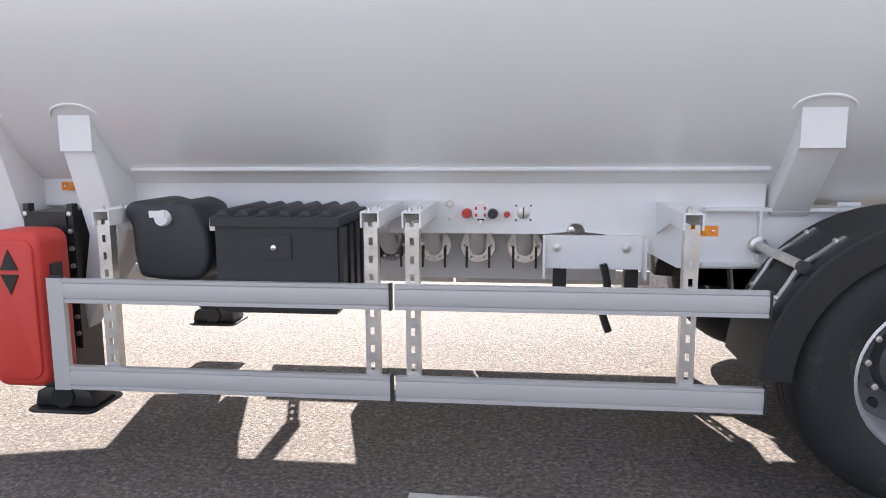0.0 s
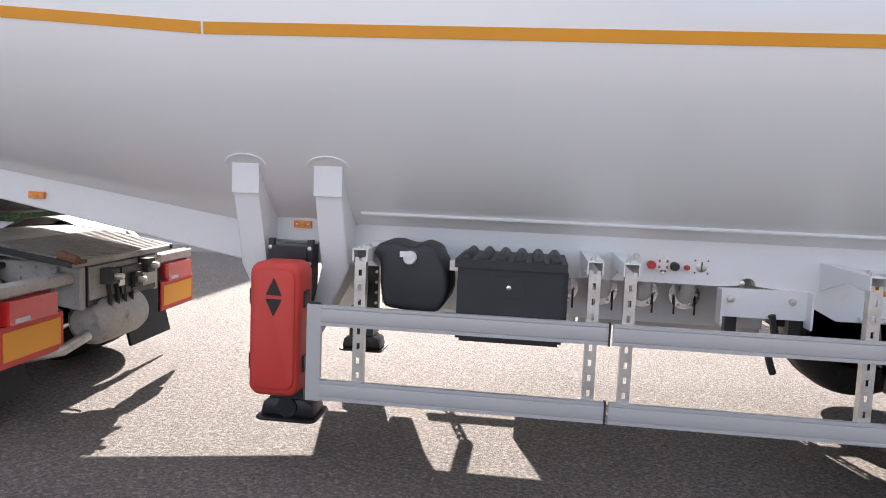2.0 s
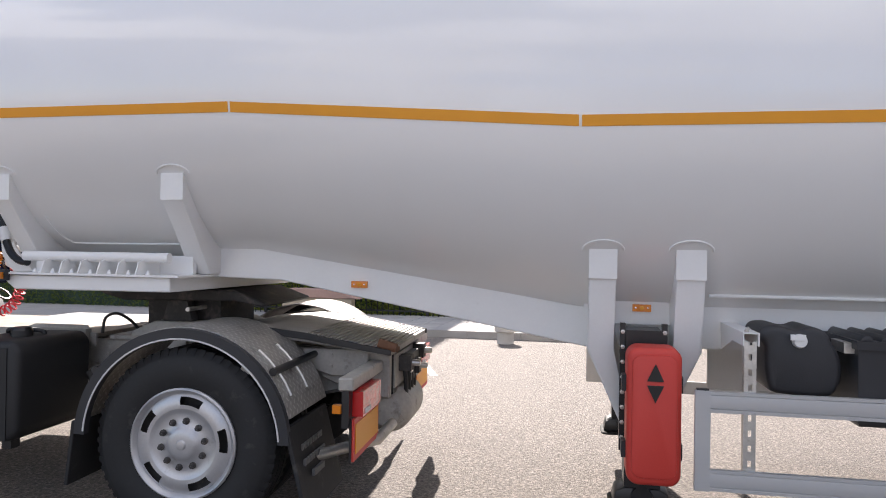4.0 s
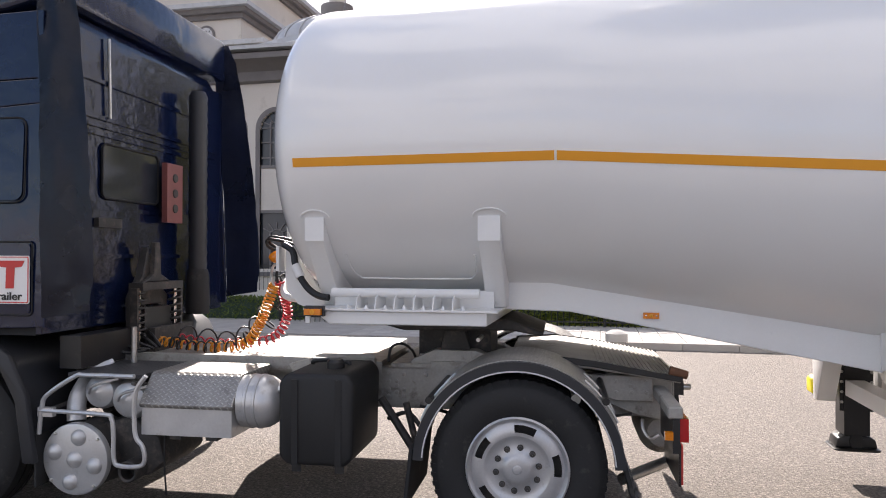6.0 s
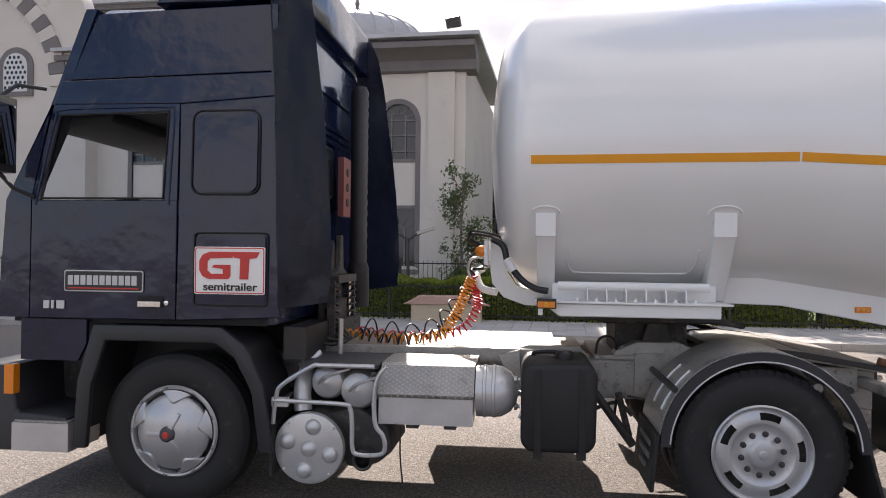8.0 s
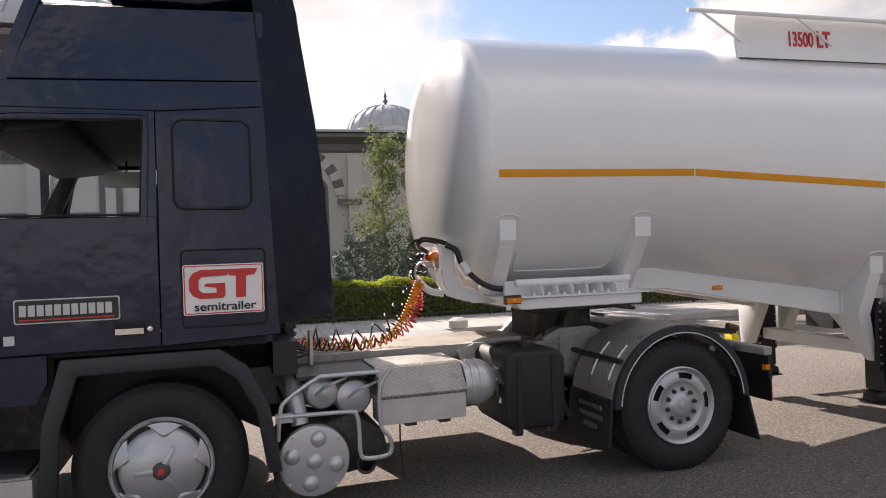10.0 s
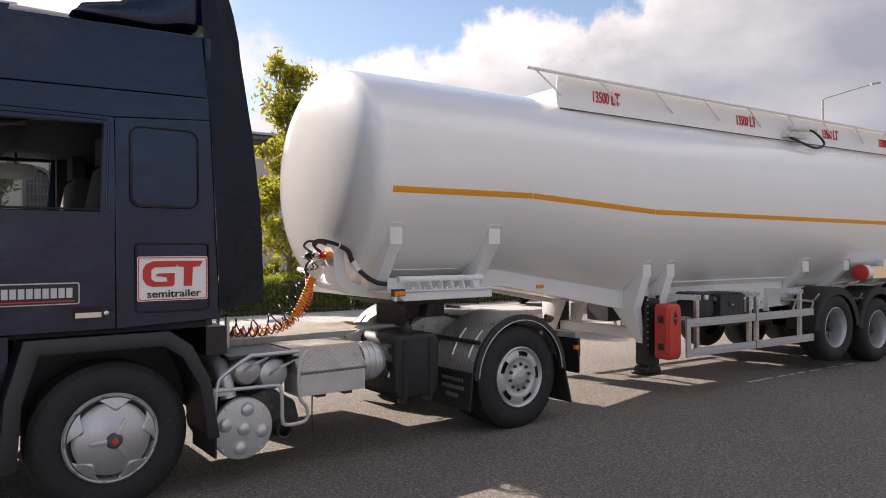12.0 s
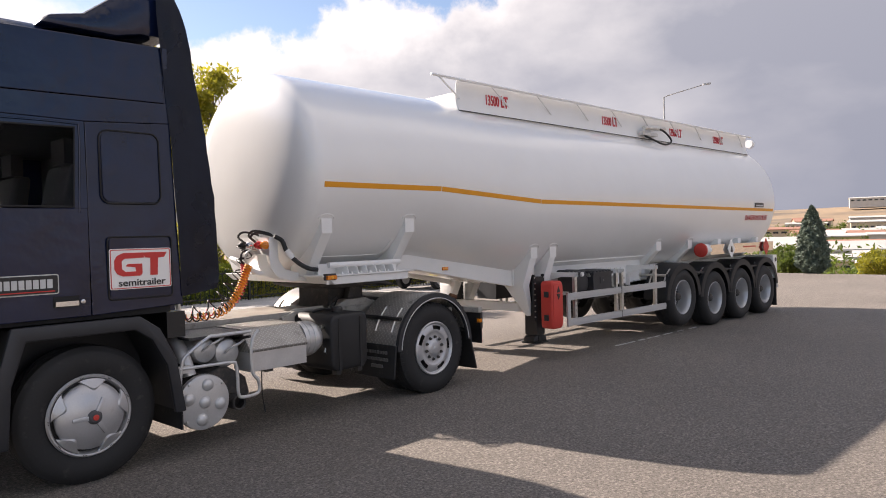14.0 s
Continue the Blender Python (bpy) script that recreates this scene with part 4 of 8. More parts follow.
    box(bm, GX - 12.6, GX + 6.1, GY - 0.8, GY + 8.5, 7.755, 7.87)
    part("eave_slab", bm, M_LEAD, b)
    bm = B()
    lathe(bm, [(2.75, 0), (2.75, 0.22), (2.35, 0.36), (2.3, 0.5)], (GX - 1.55, GY + 3, 7.87), "z", 8)
    part("drum", bm, M_STONE, b)
    dome(b, GX - 1.55, GY + 3, 8.33, 2.12, 1.5, 20)


wing_east()
bm = B()
box(bm, -26, -3.6, 15.2, 15.45, 0.05, 0.75)
bevelled(bm, 0.02, 1)
tagged(new("low_wall", mesh_of("low_wall", bm, M_STONE)), "low pale stone wall in front of the building", "wall", kind="structure")
fence(-20, -3.7, 15.32, 1.45, "iron railing on the low wall of the building")
bm = B()
box(bm, -26, 14, 14.4, 29.5, 0.06, 0.115)
tagged(new("lawn", mesh_of("lawn", bm, M_GRASS)), "green lawn between hedge and building", "lawn", kind="structure")


def lamp_twin(x, y):
    t = root("garden_lamp", x, y, 0.1, "grey garden lamp post with two bent arms", "street lamp")
    bm = B()
    rod(bm, (x, y, 0.05), (x, y, 2.2), 0.045, 0.035)
    part("post", bm, M_GRIME, t)
    for s in (-1, 1):
        bm = B()
        tube(bm, smooth_line([(x, y, 2.1), (x + 0.18 * s, y, 2.25), (x + 0.35 * s, y, 2.3)], 5), 0.03, 8)
        part("arm", bm, M_GRIME, t)
        h = bevelled(box(B(), -0.24, 0.24, -0.09, 0.09, -0.035, 0.05), 0.03, 2)
        part("lamp_head", h, M_TOWNW, t, at=pose(x + 0.5 * s, y, 2.38, 0, -18 * s, 0))


lamp_twin(-5.45, 14.6)
broad_tree(-4.1, 15.8, 3.9, 0.75, 11, M_LEAFG, "slender young birch with pale olive leaves", 2600, 0.06, 0.25)
broad_tree(1.6, 22.0, 6.3, 1.25, 12, M_LEAFG, "pale-trunked birch with thin olive leaves", 5200, 0.065, 0.22)
broad_tree(3.3, 15.0, 7.3, 1.15, 13, M_LEAFY, "tall tree with bright yellow-green sunlit leaves", 9000, 0.095, 0.12)
broad_tree(5.2, 15.6, 7.0, 1.2, 21, M_LEAFY, "tall bushy tree with bright yellow-green leaves", 9000, 0.095, 0.1)
cypress(3.3, 20.0, 5.6, 0.75, 14, M_LEAFD, "tall dark narrow conifer on the lawn", leaves=8000)
bush(1.75, 16.5, 0.75, 2.3, 15, M_LEAFB, "feathery grey-green shrub on the lawn")
bush(-0.1, 16.6, 0.85, 2.3, 16, M_LEAFB, "blue-green conifer shrub on the lawn")
bush(-3.4, 14.9, 0.9, 1.3, 17, M_LEAF, "rounded dark green shrub by the low wall")
bush(7.2, 14.9, 0.8, 1.5, 18, M_LEAFG, "loose grey-green shrub on the lawn")

# red-brown sheet roof seen low behind the truck
bm = B()
prism(bm, [(-5.0, 0.52), (-4.6, 0.74), (-3.5, 0.74), (-2.9, 0.52)], "y", 12.0, 12.35)
kiosk = tagged(new("planter_box", mesh_of("planter_box", bevelled(bm, 0.02, 1), M_PINK)), "low faded pink sheet-metal cover on a base", "cover")
bm = B()
box(bm, -4.8, -3.1, 12.05, 12.3, 0.09, 0.52)
part("base", bm, M_TOWNB, kiosk)

bm = B()
lathe(bm, [(0.02, 0), (0.15, 0.0), (0.15, 0.2), (0.2, 0.22), (0.2, 0.36), (0.1, 0.42), (0.02, 0.42)], (0.78, 9.15, 0.0), "z", 20)
tagged(new("bollard", mesh_of("bollard", bm, M_TOWNW)), "squat cream concrete bollard by the kerb", "bollard")


# ------------------------------------------------ far end: lamp post, conifer, town
def street_lamp(x, y, h):
    t = root("street_lamp", x, y, 0, "tall grey street lamp with one raised arm", "street lamp")
    bm = B()
    rod(bm, (x, y, -0.1), (x, y, h - 0.5), 0.055, 0.035)
    part("pole", bm, M_POLE, t)
    bm = B()
    tube(bm, [(x, y, h - 0.5), (x + 0.1, y - 0.09, h - 0.43), (x + 1.15, y - 1.1, h - 0.02)], 0.022, 8)
    part("arm", bm, M_POLE, t)
    hd = bevelled(box(B(), -0.16, 0.16, -0.055, 0.055, -0.03, 0.035), 0.02, 2)
    part("lamp_head", hd, M_POLE, t, at=pose(x + 1.3, y - 1.25, h + 0.02, 0, -6, -44))


street_lamp(21.6, 8.5, 7.85)
cypress(24.2, 3.7, 2.70, 0.56, 31, M_LEAFB, "dense grey-green conifer at the yard's edge", z0=-0.05, leaves=14000, size=0.06)
bush(26.5, 2.0, 0.7, 1.15, 32, M_LEAFY, "yellow-green bush at the yard's edge", z0=-0.3)
bush(26.6, 5.6, 0.8, 1.4, 33, M_LEAF, "green bush at the yard's edge", z0=-0.3)
bush(25.5, 4.9, 0.5, 1.0, 34, M_LEAF, "small green bush at the yard's edge", z0=-0.2)


def shed(x, y, w, d, h, rise, wall, roof, turn, label, windows=6, z=None):
    g = ground_height(x, y) if z is None else z
    b = root("industrial_building", x, y, g, label, "building", "town buildings", m=pose(x, y, g, 0, 0, turn), grounded=False)
    bm = B()
    prism(bm, [(-w / 2, -3), (w / 2, -3), (w / 2, h), (0, h + rise), (-w / 2, h)], "y", -d / 2, d / 2)
    part("wall", bm, wall, b)
    for s in (-1, 1):
        bm = B()
        prism(bm, [(s * (w / 2 + 0.4), h - 0.1), (0, h + rise + 0.05), (0, h + rise + 0.3), (s * (w / 2 + 0.4), h + 0.15)], "y", -d / 2 - 0.4, d / 2 + 0.4)
        part("roof_slope", bm, roof, b)
    for i in range(windows):
        bm = B()
        yy = -d / 2 + d * (i + 0.5) / windows
        box(bm, -w / 2 - 0.06, -w / 2 - 0.004, yy - d / windows * 0.32, yy + d / windows * 0.32, h * 0.45, h * 0.72)
        part("window", bm, M_WINDARK, b)


shed(101.9, 17.5, 7, 11, 3.2, 0.6, M_TOWNW, M_TOWNW, 17, "small white shed with a pale roof", 3, -5.5)
shed(139, 33, 10, 12, 3.0, 0.9, M_TOWNR, M_TOWNR, 17, "low building with a red-brown roof", 7, -6.0)
shed(196, 53.5, 10, 14, 4.0, 0.5, M_TOWNY, M_TOWNW, 17, "olive yellow factory hall with a pale roof", 6, -4.6)
shed(199, 41.5, 9, 10, 4.2, 0.4, M_TOWNW, M_TOWNW, 17, "pale grey factory hall", 3, -4.6)
shed(266, 61.8, 14, 14, 4.4, 0.5, M_TOWNB, M_TOWNW, 17, "beige factory hall with a white roof", 8, -1.2)
shed(308, 97, 14, 15, 2.6, 0.5, M_TOWNW, M_TOWNW, 15, "white factory hall on the slope", 8, 0.8)
shed(315, 74, 16, 17, 4.4, 0.5, M_TOWNW, M_TOWNW, 17, "long white industrial hall on the slope", 9, 0.8)
shed(252, 84, 12, 16, 2.4, 0.6, M_TOWNB, M_TOWNR, 14, "beige building with a red-brown roof", 6, -1.0)
shed(538, 127, 20, 34, 3.2, 0.8, M_TOWNW, M_TOWNW, 17, "long white hall on the hilltop", 10, 17.5)


def town():
    """Small houses and halls scattered over the slope, with dark trees between them."""
    rng = random.Random(42)
    for i in range(26):
        x = rng.uniform(95, 330)
        y = (x + 5.6) * rng.uniform(0.10, 0.34) - 3
        w, d, hh = rng.uniform(5, 9), rng.uniform(7, 16), rng.uniform(2.2, 4.2)
        wall, roof = rng.choice(((M_TOWNW, M_TOWNW), (M_TOWNB, M_TOWNR), (M_TOWNW, M_TOWNR), (M_TOWNB, M_TOWNW)))
        shed(x, y, w, d, hh, rng.uniform(0.4, 1.4), wall, roof, rng.uniform(5, 30), "pale house with a low roof" if roof is M_TOWNW else "pale house with a red-brown roof", rng.choice((2, 3, 4)))
    pts = []
    gen = np.random.default_rng(8)
    for i in range(240):
        x = gen.uniform(60, 330)
        y = (x + 5.6) * gen.uniform(0.08, 0.38) - 3
        r = gen.uniform(0.8, 2.2)
        pts.append(np.array((x, y, ground_height(x, y) + r * 0.8)) + gen.normal(size=(110, 3)) * r * np.array((0.5, 0.5, 0.6)))
    tagged(new("far_trees", leaf_mesh("far_trees", np.concatenate(pts), 0.36, 9, M_LEAF)), "dark green trees among the houses", "trees", kind="stuff")


town()


def parked_car(x, y, turn):
    c = root("parked_car", x, y, 0.13, "white and dark blue delivery van parked by the hedge", "van", m=pose(x, y, 0.13, 0, 0, turn), grounded=False)
    prof = [(-2.2, 0.45), (-2.2, 1.0), (-2.05, 1.8), (-1.8, 1.95), (0.7, 1.95), (1.25, 1.25), (2.05, 1.05), (2.2, 0.8), (2.2, 0.45)]
    bm = bevelled(prism(B(), prof, "y", -0.85, 0.85), 0.08, 2)
    body = part("body", bm, M_CARW, c)
    bm = bevelled(prism(B(), [(-2.22, 0.4), (-2.22, 0.85), (2.23, 0.85), (2.23, 0.4)], "y", -0.88, 0.88), 0.05, 2)
    part("lower_body", bm, M_CARB, c, "dark blue lower body")
    for s in (-1, 1):
        bm = B()
        prism(bm, [(-0.3, 1.3), (-0.3, 1.8), (0.65, 1.8), (1.0, 1.3)], "y", s * 0.856, s * 0.862)
        part("side_window", bm, M_WINDARK, body)
    for wx in (-1.4, 1.4):
        for s in (-1, 1):
            bm = lathe(B(), [(0.18, 0.0), (0.3, 0.0), (0.33, 0.05), (0.33, 0.17), (0.3, 0.2), (0.18, 0.2)], (wx, s * 0.72 - 0.1, 0.33), "y", 24)
            w = part("wheel", bm, M_RUBBER, c)
            part("hub_cap", lathe(B(), [(0.001, -0.01), (0.19, 0.0), (0.19, 0.19), (0.001, 0.21)], (wx, s * 0.72 - 0.1, 0.33), "y", 20), M_SILVER, w)


parked_car(11.4, 11.3, 8)


# ---------------------------------------------------------------- tanker semi-trailer
CY = 1.28                    # centre line of the trailer
AW = 1.25                    # half width of the tank
trailer = root("tanker_trailer", 4.4, CY, 0, "white four-axle fuel tanker semi-trailer with orange stripe", "semi-trailer")


def far(y):
    return 2 * CY - y


def tank_shape(x):
    k = min(1.0, max(0.0, (x - 0.15) / 1.95))
    return 2.55 - 0.16 * k, 1.13 + 0.16 * k


def tank_y(x, z):
    zc, b = tank_shape(x)
    return CY - AW * math.sqrt(max(0.0, 1 - ((z - zc) / b) ** 2))


def tank_body():
    bm = B()
    seg, rings = 96, []
    front, rear, dep = -1.45, 10.38, 0.34
    xs = []
    for i in range(15):
        u = (i / 14) ** 1.6
        xs.append((front - dep * (1 - u), max(0.02, 1 - (1 - u) ** 2.3) ** (1 / 2.3)))
    xs += [(x, 1.0) for x in (-1.2, -0.6, 0.0, 0.15, 0.6, 1.1, 1.6, 2.1, 2.8, 4, 5.5, 7, 8.5, 9.8)]
    for i in range(15):
        u = 1 - (1 - i / 14) ** 1.0
        k = max(0.02, 1 - u ** 2.3) ** (1 / 2.3)
        xs.append((rear + 0.3 * (1 - (1 - u) ** 1.6) if i else rear, k))
    for x, k in xs:
        zc, b = tank_shape(x)
        rings.append([bm.verts.new((x, CY + AW * k * math.cos(2 * math.pi * i / seg), zc + b * k * math.sin(2 * math.pi * i / seg))) for i in range(seg)])
    for p, q in zip(rings, rings[1:]):
        for i in range(seg):
            bm.faces.new((p[i], q[i], q[(i + 1) % seg], p[(i + 1) % seg]))
    bm.faces.new(rings[0])
    bm.faces.new(rings[-1][::-1])
    bmesh.ops.recalc_face_normals(bm, faces=bm.faces[:])
    return bm


tank = part("tank", tank_body(), M_PAINT, trailer, "glossy white oval tank shell", smooth=30)


def stripe(x0, z0, x1, z1, half=0.028, off=0.004):
    bm = B()
    n = max(2, int((x1 - x0) / 0.12))
    front, back = [], []
    for i in range(n + 1):
        x, z = x0 + (x1 - x0) * i / n, z0 + (z1 - z0) * i / n
        front.append([bm.verts.new((x, tank_y(x, z + s * half) - off, z + s * half)) for s in (-1, 0, 1)])
        back.append([bm.verts.new((x, tank_y(x, z + s * half) + 0.001, z + s * half)) for s in (-1, 0, 1)])
    for i in range(n):
        for j in (0, 1):
            bm.faces.new((front[i][j], front[i + 1][j], front[i + 1][j + 1], front[i][j + 1]))
        for j in (0, 2):
            bm.faces.new((front[i][j], back[i][j], back[i + 1][j], front[i + 1][j]))
    for i in (0, n):
        bm.faces.new((front[i][0], front[i][1], front[i][2], back[i][2], back[i][0]))
    bmesh.ops.recalc_face_normals(bm, faces=bm.faces[:])
    part("reflective_stripe", bm, M_ORANGE, tank, "orange reflective tape strip")


stripe(-1.443, 2.365, 0.213, 2.365)
stripe(0.228, 2.364, 2.103, 2.247)
stripe(2.118, 2.246, 10.36, 2.20)


def bearer(x0, x1, ztop, y, profile, group="bearer"):
    """A tank support: a welded pad, a sloping box leg and the pad's arched seam on the shell."""
    bm = prism(B(), profile, "x", x0, x1)
    for v in bm.verts:
        if v.co.z < 0.8:
            v.co.x = 2.456 + (v.co.x - 2.456) * 0.32
    bevelled(bm, 0.008, 2)
    b = part("tank_bearer", bm, M_WHITE, trailer, "white welded box leg carrying the tank")
    pad = bevelled(box(B(), x0 - 0.003, x1 + 0.003, y - 0.006, y + 0.02, ztop - 0.155, ztop), 0.003, 1)
    part("pad_plate", pad, M_WHITE, b)
    bm = B()
    c, w = (x0 + x1) / 2, (x1 - x0) / 2 + 0.035
    pts = []
    for i in range(13):
        a = math.pi * i / 12
        x, z = c - w * math.cos(a), ztop - 0.005 + 0.05 * math.sin(a)
        pts.append((x, tank_y(x, z) - 0.002, z))
    tube(bm, pts, 0.0065, 6)
    part("pad_weld", bm, M_WHITE, b)


HIGH = [(0.172, 2.022), (0.172, 1.868), (0.50, 1.43), (0.78, 1.43), (0.78, 1.90), (0.36, 2.022)]
LEGB = [(0.285, 1.617), (0.285, 1.480), (0.43, 1.075), (0.46, 0.62), (0.55, 0.62), (0.78, 1.06), (0.78, 1.40), (0.42, 1.617)]
LOWB = [(0.285, 1.617), (0.285, 1.480), (0.58, 1.17), (0.80, 1.17), (0.80, 1.40), (0.42, 1.617)]
for x0, x1 in ((-1.409, -1.283), (-0.261, -0.126)):
    bearer(x0, x1, 2.02, 0.172, HIGH)
for x0, x1 in ((2.166, 2.305), (2.605, 2.748)):
    bearer(x0, x1, 1.617, 0.285, LEGB)
for x0, x1 in ((5.675, 5.835), (6.85, 7.0)):
    bearer(x0, x1, 1.617, 0.285, LOWB)
for x in (7.95, 8.9, 9.8):
    bm = bevelled(box(B(), x, x + 0.12, 0.20, 0.62, 1.36, 1.62), 0.008, 1)
    part("tank_bearer", bm, M_WHITE, trailer)

# chassis: sloping gooseneck plates, side aprons, rear beams
GOOSE = [(-0.20, 1.61), (0.19, 1.61), (2.16, 1.285), (2.16, 1.06), (0.28, 1.40), (-0.20, 1.41)]
for y0, y1 in ((0.62, 0.70), (far(0.70), far(0.62))):
    part("gooseneck_beam", bevelled(prism(B(), GOOSE, "y", y0, y1), 0.006, 1), M_WHITE, trailer)
    bm = B()
    tube(bm, [(-0.12, y0 + 0.01, 1.612), (0.19, y0 + 0.01, 1.612), (2.15, y0 + 0.01, 1.288)], 0.007, 5)
    part("weld_bead", bm, M_WHITE, trailer)
    APRON = [(2.14, 1.08), (2.14, 1.34), (5.66, 1.345), (5.66, 1.19), (10.45, 1.19), (10.45, 0.98), (5.55, 0.93), (5.30, 0.93), (5.02, 1.075)]
    hole = [(4.849 + 0.04 * math.cos(math.pi * i / 16), 1.088 + 0.04 * math.sin(math.pi * i / 16)) for i in range(17)]
    AP = [p for p in APRON[:-1]] + [(5.02, 1.075)] + [(h[0], max(1.078, h[1])) for h in hole] + [(4.70, 1.078)]
    apron = part("chassis_apron", prism(B(), AP, "y", y0 - 0.02, y1 - 0.03), M_WHITE, trailer, "white steel chassis side panel")
    bm = bevelled(box(B(), 2.78, 5.64, y0 - 0.045, y1 + 0.1, 1.345, 1.362), 0.004, 1)
    part("top_flange", bm, M_WHITE, trailer)
    bm = B()
    box(bm, 5.4, 10.45, y0 - 0.06, y1 + 0.02, 1.19, 1.205)
    box(bm, 5.4, 10.45, y0 - 0.06, y1 + 0.02, 0.945, 0.96)
    for x in (5.63, 5.98, 6.6, 7.9, 9.1, 10.2):
        box(bm, x, x + 0.012, y0 - 0.055, y0 - 0.02, 0.96, 1.19)
    part("beam_flange", bm, M_WHITE, trailer)
# lip and weld line where the side panels meet the shell
for k in (0, 1):
    bm = B()
    pts = [(2.80 + 2.84 * i / 20, tank_y(2.80 + 2.84 * i / 20, 1.375) - 0.012) for i in range(21)]
    tube(bm, [(x, y if k == 0 else far(y), 1.375) for x, y in pts], 0.010, 8)
    part("shell_lip", bm, M_WHITE, trailer)
for x in (0.9, 2.2, 3.3, 4.7, 6.0, 7.3, 8.6, 10.3):
    bm = B()
    zb = 1.10 if x > 2 else 1.32
    box(bm, x, x + 0.10, 0.70, far(0.70), zb, zb + 0.12)
    part("cross_member", bm, M_WHITE, trailer)
bm = bevelled(box(B(), 2.36, 2.50, 0.60, far(0.60), 0.68, 0.80), 0.01, 1)
part("leg_cross_tube", bm, M_WHITE, trailer)
for x0, x1, prof in ((-1.409, -1.283, HIGH), (-0.261, -0.126, HIGH), (2.166, 2.305, LEGB), (2.605, 2.748, LEGB), (5.675, 5.835, LOWB), (6.85, 7.0, LOWB)):
    bm = bevelled(prism(B(), [(far(y), z) for y, z in prof], "x", x0, x1), 0.008, 2)
    part("tank_bearer", bm, M_WHITE, trailer, "white welded box leg carrying the tank")
bm = bevelled(prism(B(), [(2.29, 1.40), (2.29, 1.20), (2.62, 1.20), (2.62, 1.40)], "y", 0.57, 0.60), 0.004, 1)
part("marker_plate", bm, M_WHITE, trailer)

# coupling plate at the front with its row of gussets
bm = bevelled(prism(B(), [(-1.36, 1.41), (-1.25, 1.325), (-0.21, 1.33), (-0.21, 1.415)], "y", 0.19, far(0.19)), 0.006, 1)
coupling = part("coupling_plate", bm, M_WHITE, trailer)
bm = bevelled(box(B(), -1.42, -0.14, 0.165, 0.62, 1.416, 1.428), 0.003, 1)
part("ledge", bm, M_WHITE, coupling)
bm = B()
tube(bm, [(-1.26, 0.28, 1.528), (-0.27, 0.28, 1.528)], 0.031, 12)
part("edge_tube", bm, M_WHITE, coupling)
gus = mesh_of("gusset", prism(B(), [(0.18, 1.428), (0.21, 1.50), (0.30, 1.53), (0.42, 1.53), (0.42, 1.428)], "x", -0.004, 0.004), M_WHITE)
cone = mesh_of("bolt_cone", lathe(B(), [(0.015, 0.0), (0.009, 0.016), (0.002, 0.026)], (0, 0, 0), "z", 10), M_WHITE)
for i in range(7):
    if i < 6:
        part("gusset", gus, M_WHITE, coupling, at=pose(-1.065 + i * 0.1275, 0, 0))
    part("bolt_cone", cone, M_WHITE, coupling, at=pose(-1.132 + i * 0.1275, 0.215, 1.428))
bm = B()
box(bm, -1.30, -0.20, 0.42, 0.46, 1.42, 1.54)
part("inner_web", bm, M_WHITE, coupling)
bm = B()
pts = [(-1.20, 1.78), (-1.195, 1.68), (-1.165, 1.628), (-1.08, 1.614), (-0.45, 1.614), (-0.36, 1.628), (-0.325, 1.68), (-0.32, 1.78)]
tube(bm, [(p.x, tank_y(p.x, p.z) - 0.003, p.z) for p in smooth_line([(x, 0, z) for x, z in pts], 5)], 0.0075, 6)
part("doubler_weld", bm, M_PAINT, tank)

# front bracket for the hose couplings
def front_bracket():
    arm = [(-1.76, 1.845), (-1.66, 1.845), (-1.65, 1.60), (-1.58, 1.50), (-1.42, 1.455), (-1.30, 1.45), (-1.30, 1.36), (-1.50, 1.365), (-1.66, 1.42), (-1.745, 1.52), (-1.76, 1.62)]
    for y in (0.62, 0.86):
        bm = bevelled(prism(B(), arm, "y", y, y + 0.015), 0.003, 1)
        part("coupling_arm", bm, M_WHITE, trailer, "curved white bracket for the hose couplings")
    bm = B()
    tube(bm, smooth_line([(-1.72, 0.74, 1.45), (-1.84, 0.78, 1.48), (-1.90, 0.95, 1.58), (-1.88, 1.2, 1.62)], 6), 0.028, 10)
    part("guard_tube", bm, M_WHITE, trailer)
    bm = bevelled(box(B(), -1.80, -1.775, 0.55, 1.15, 1.66, 1.84), 0.006, 1)
    panel = part("coupling_panel", bm, M_WHITE, trailer)
    for y, mat, lab in ((0.60, M_AMBER, "amber coupling head"), (0.72, M_REDLENS, "red coupling head"), (0.90, M_STEEL, "steel coupling head"), (1.05, M_HOSEB, "black coupling head")):
        bm = lathe(B(), [(0.012, 0.0), (0.042, 0.0), (0.045, 0.03), (0.03, 0.06), (0.014, 0.075)], (-1.80, y, 1.76), "x", 16, -1)
        part("coupling_head", bm, mat, panel, lab)
    for k, (y, z) in enumerate(((0.64, 1.84), (0.68, 1.86), (0.9, 1.85))):
        bm = B()
        tube(bm, smooth_line([(-1.83, y + 0.1, z - 0.06), (-1.93, y + 0.05, z + 0.0), (-1.90, y, z + 0.05), (-1.76, y, z + 0.03), (-1.68, y, z)], 6), 0.012, 7)
        part("cable", bm, M_HOSEB, panel)
    bm = B()
    tube(bm, smooth_line([(-1.74, 0.55, 1.85), (-1.66, 0.53, 1.80), (-1.62, 0.50, 1.68), (-1.52, 0.44, 1.56), (-1.42, 0.40, 1.50), (-1.33, 0.38, 1.485)], 6), 0.024, 10)
    con = part("cable_conduit", bm, M_HOSEB, trailer, "black corrugated cable conduit")
    bm = B()
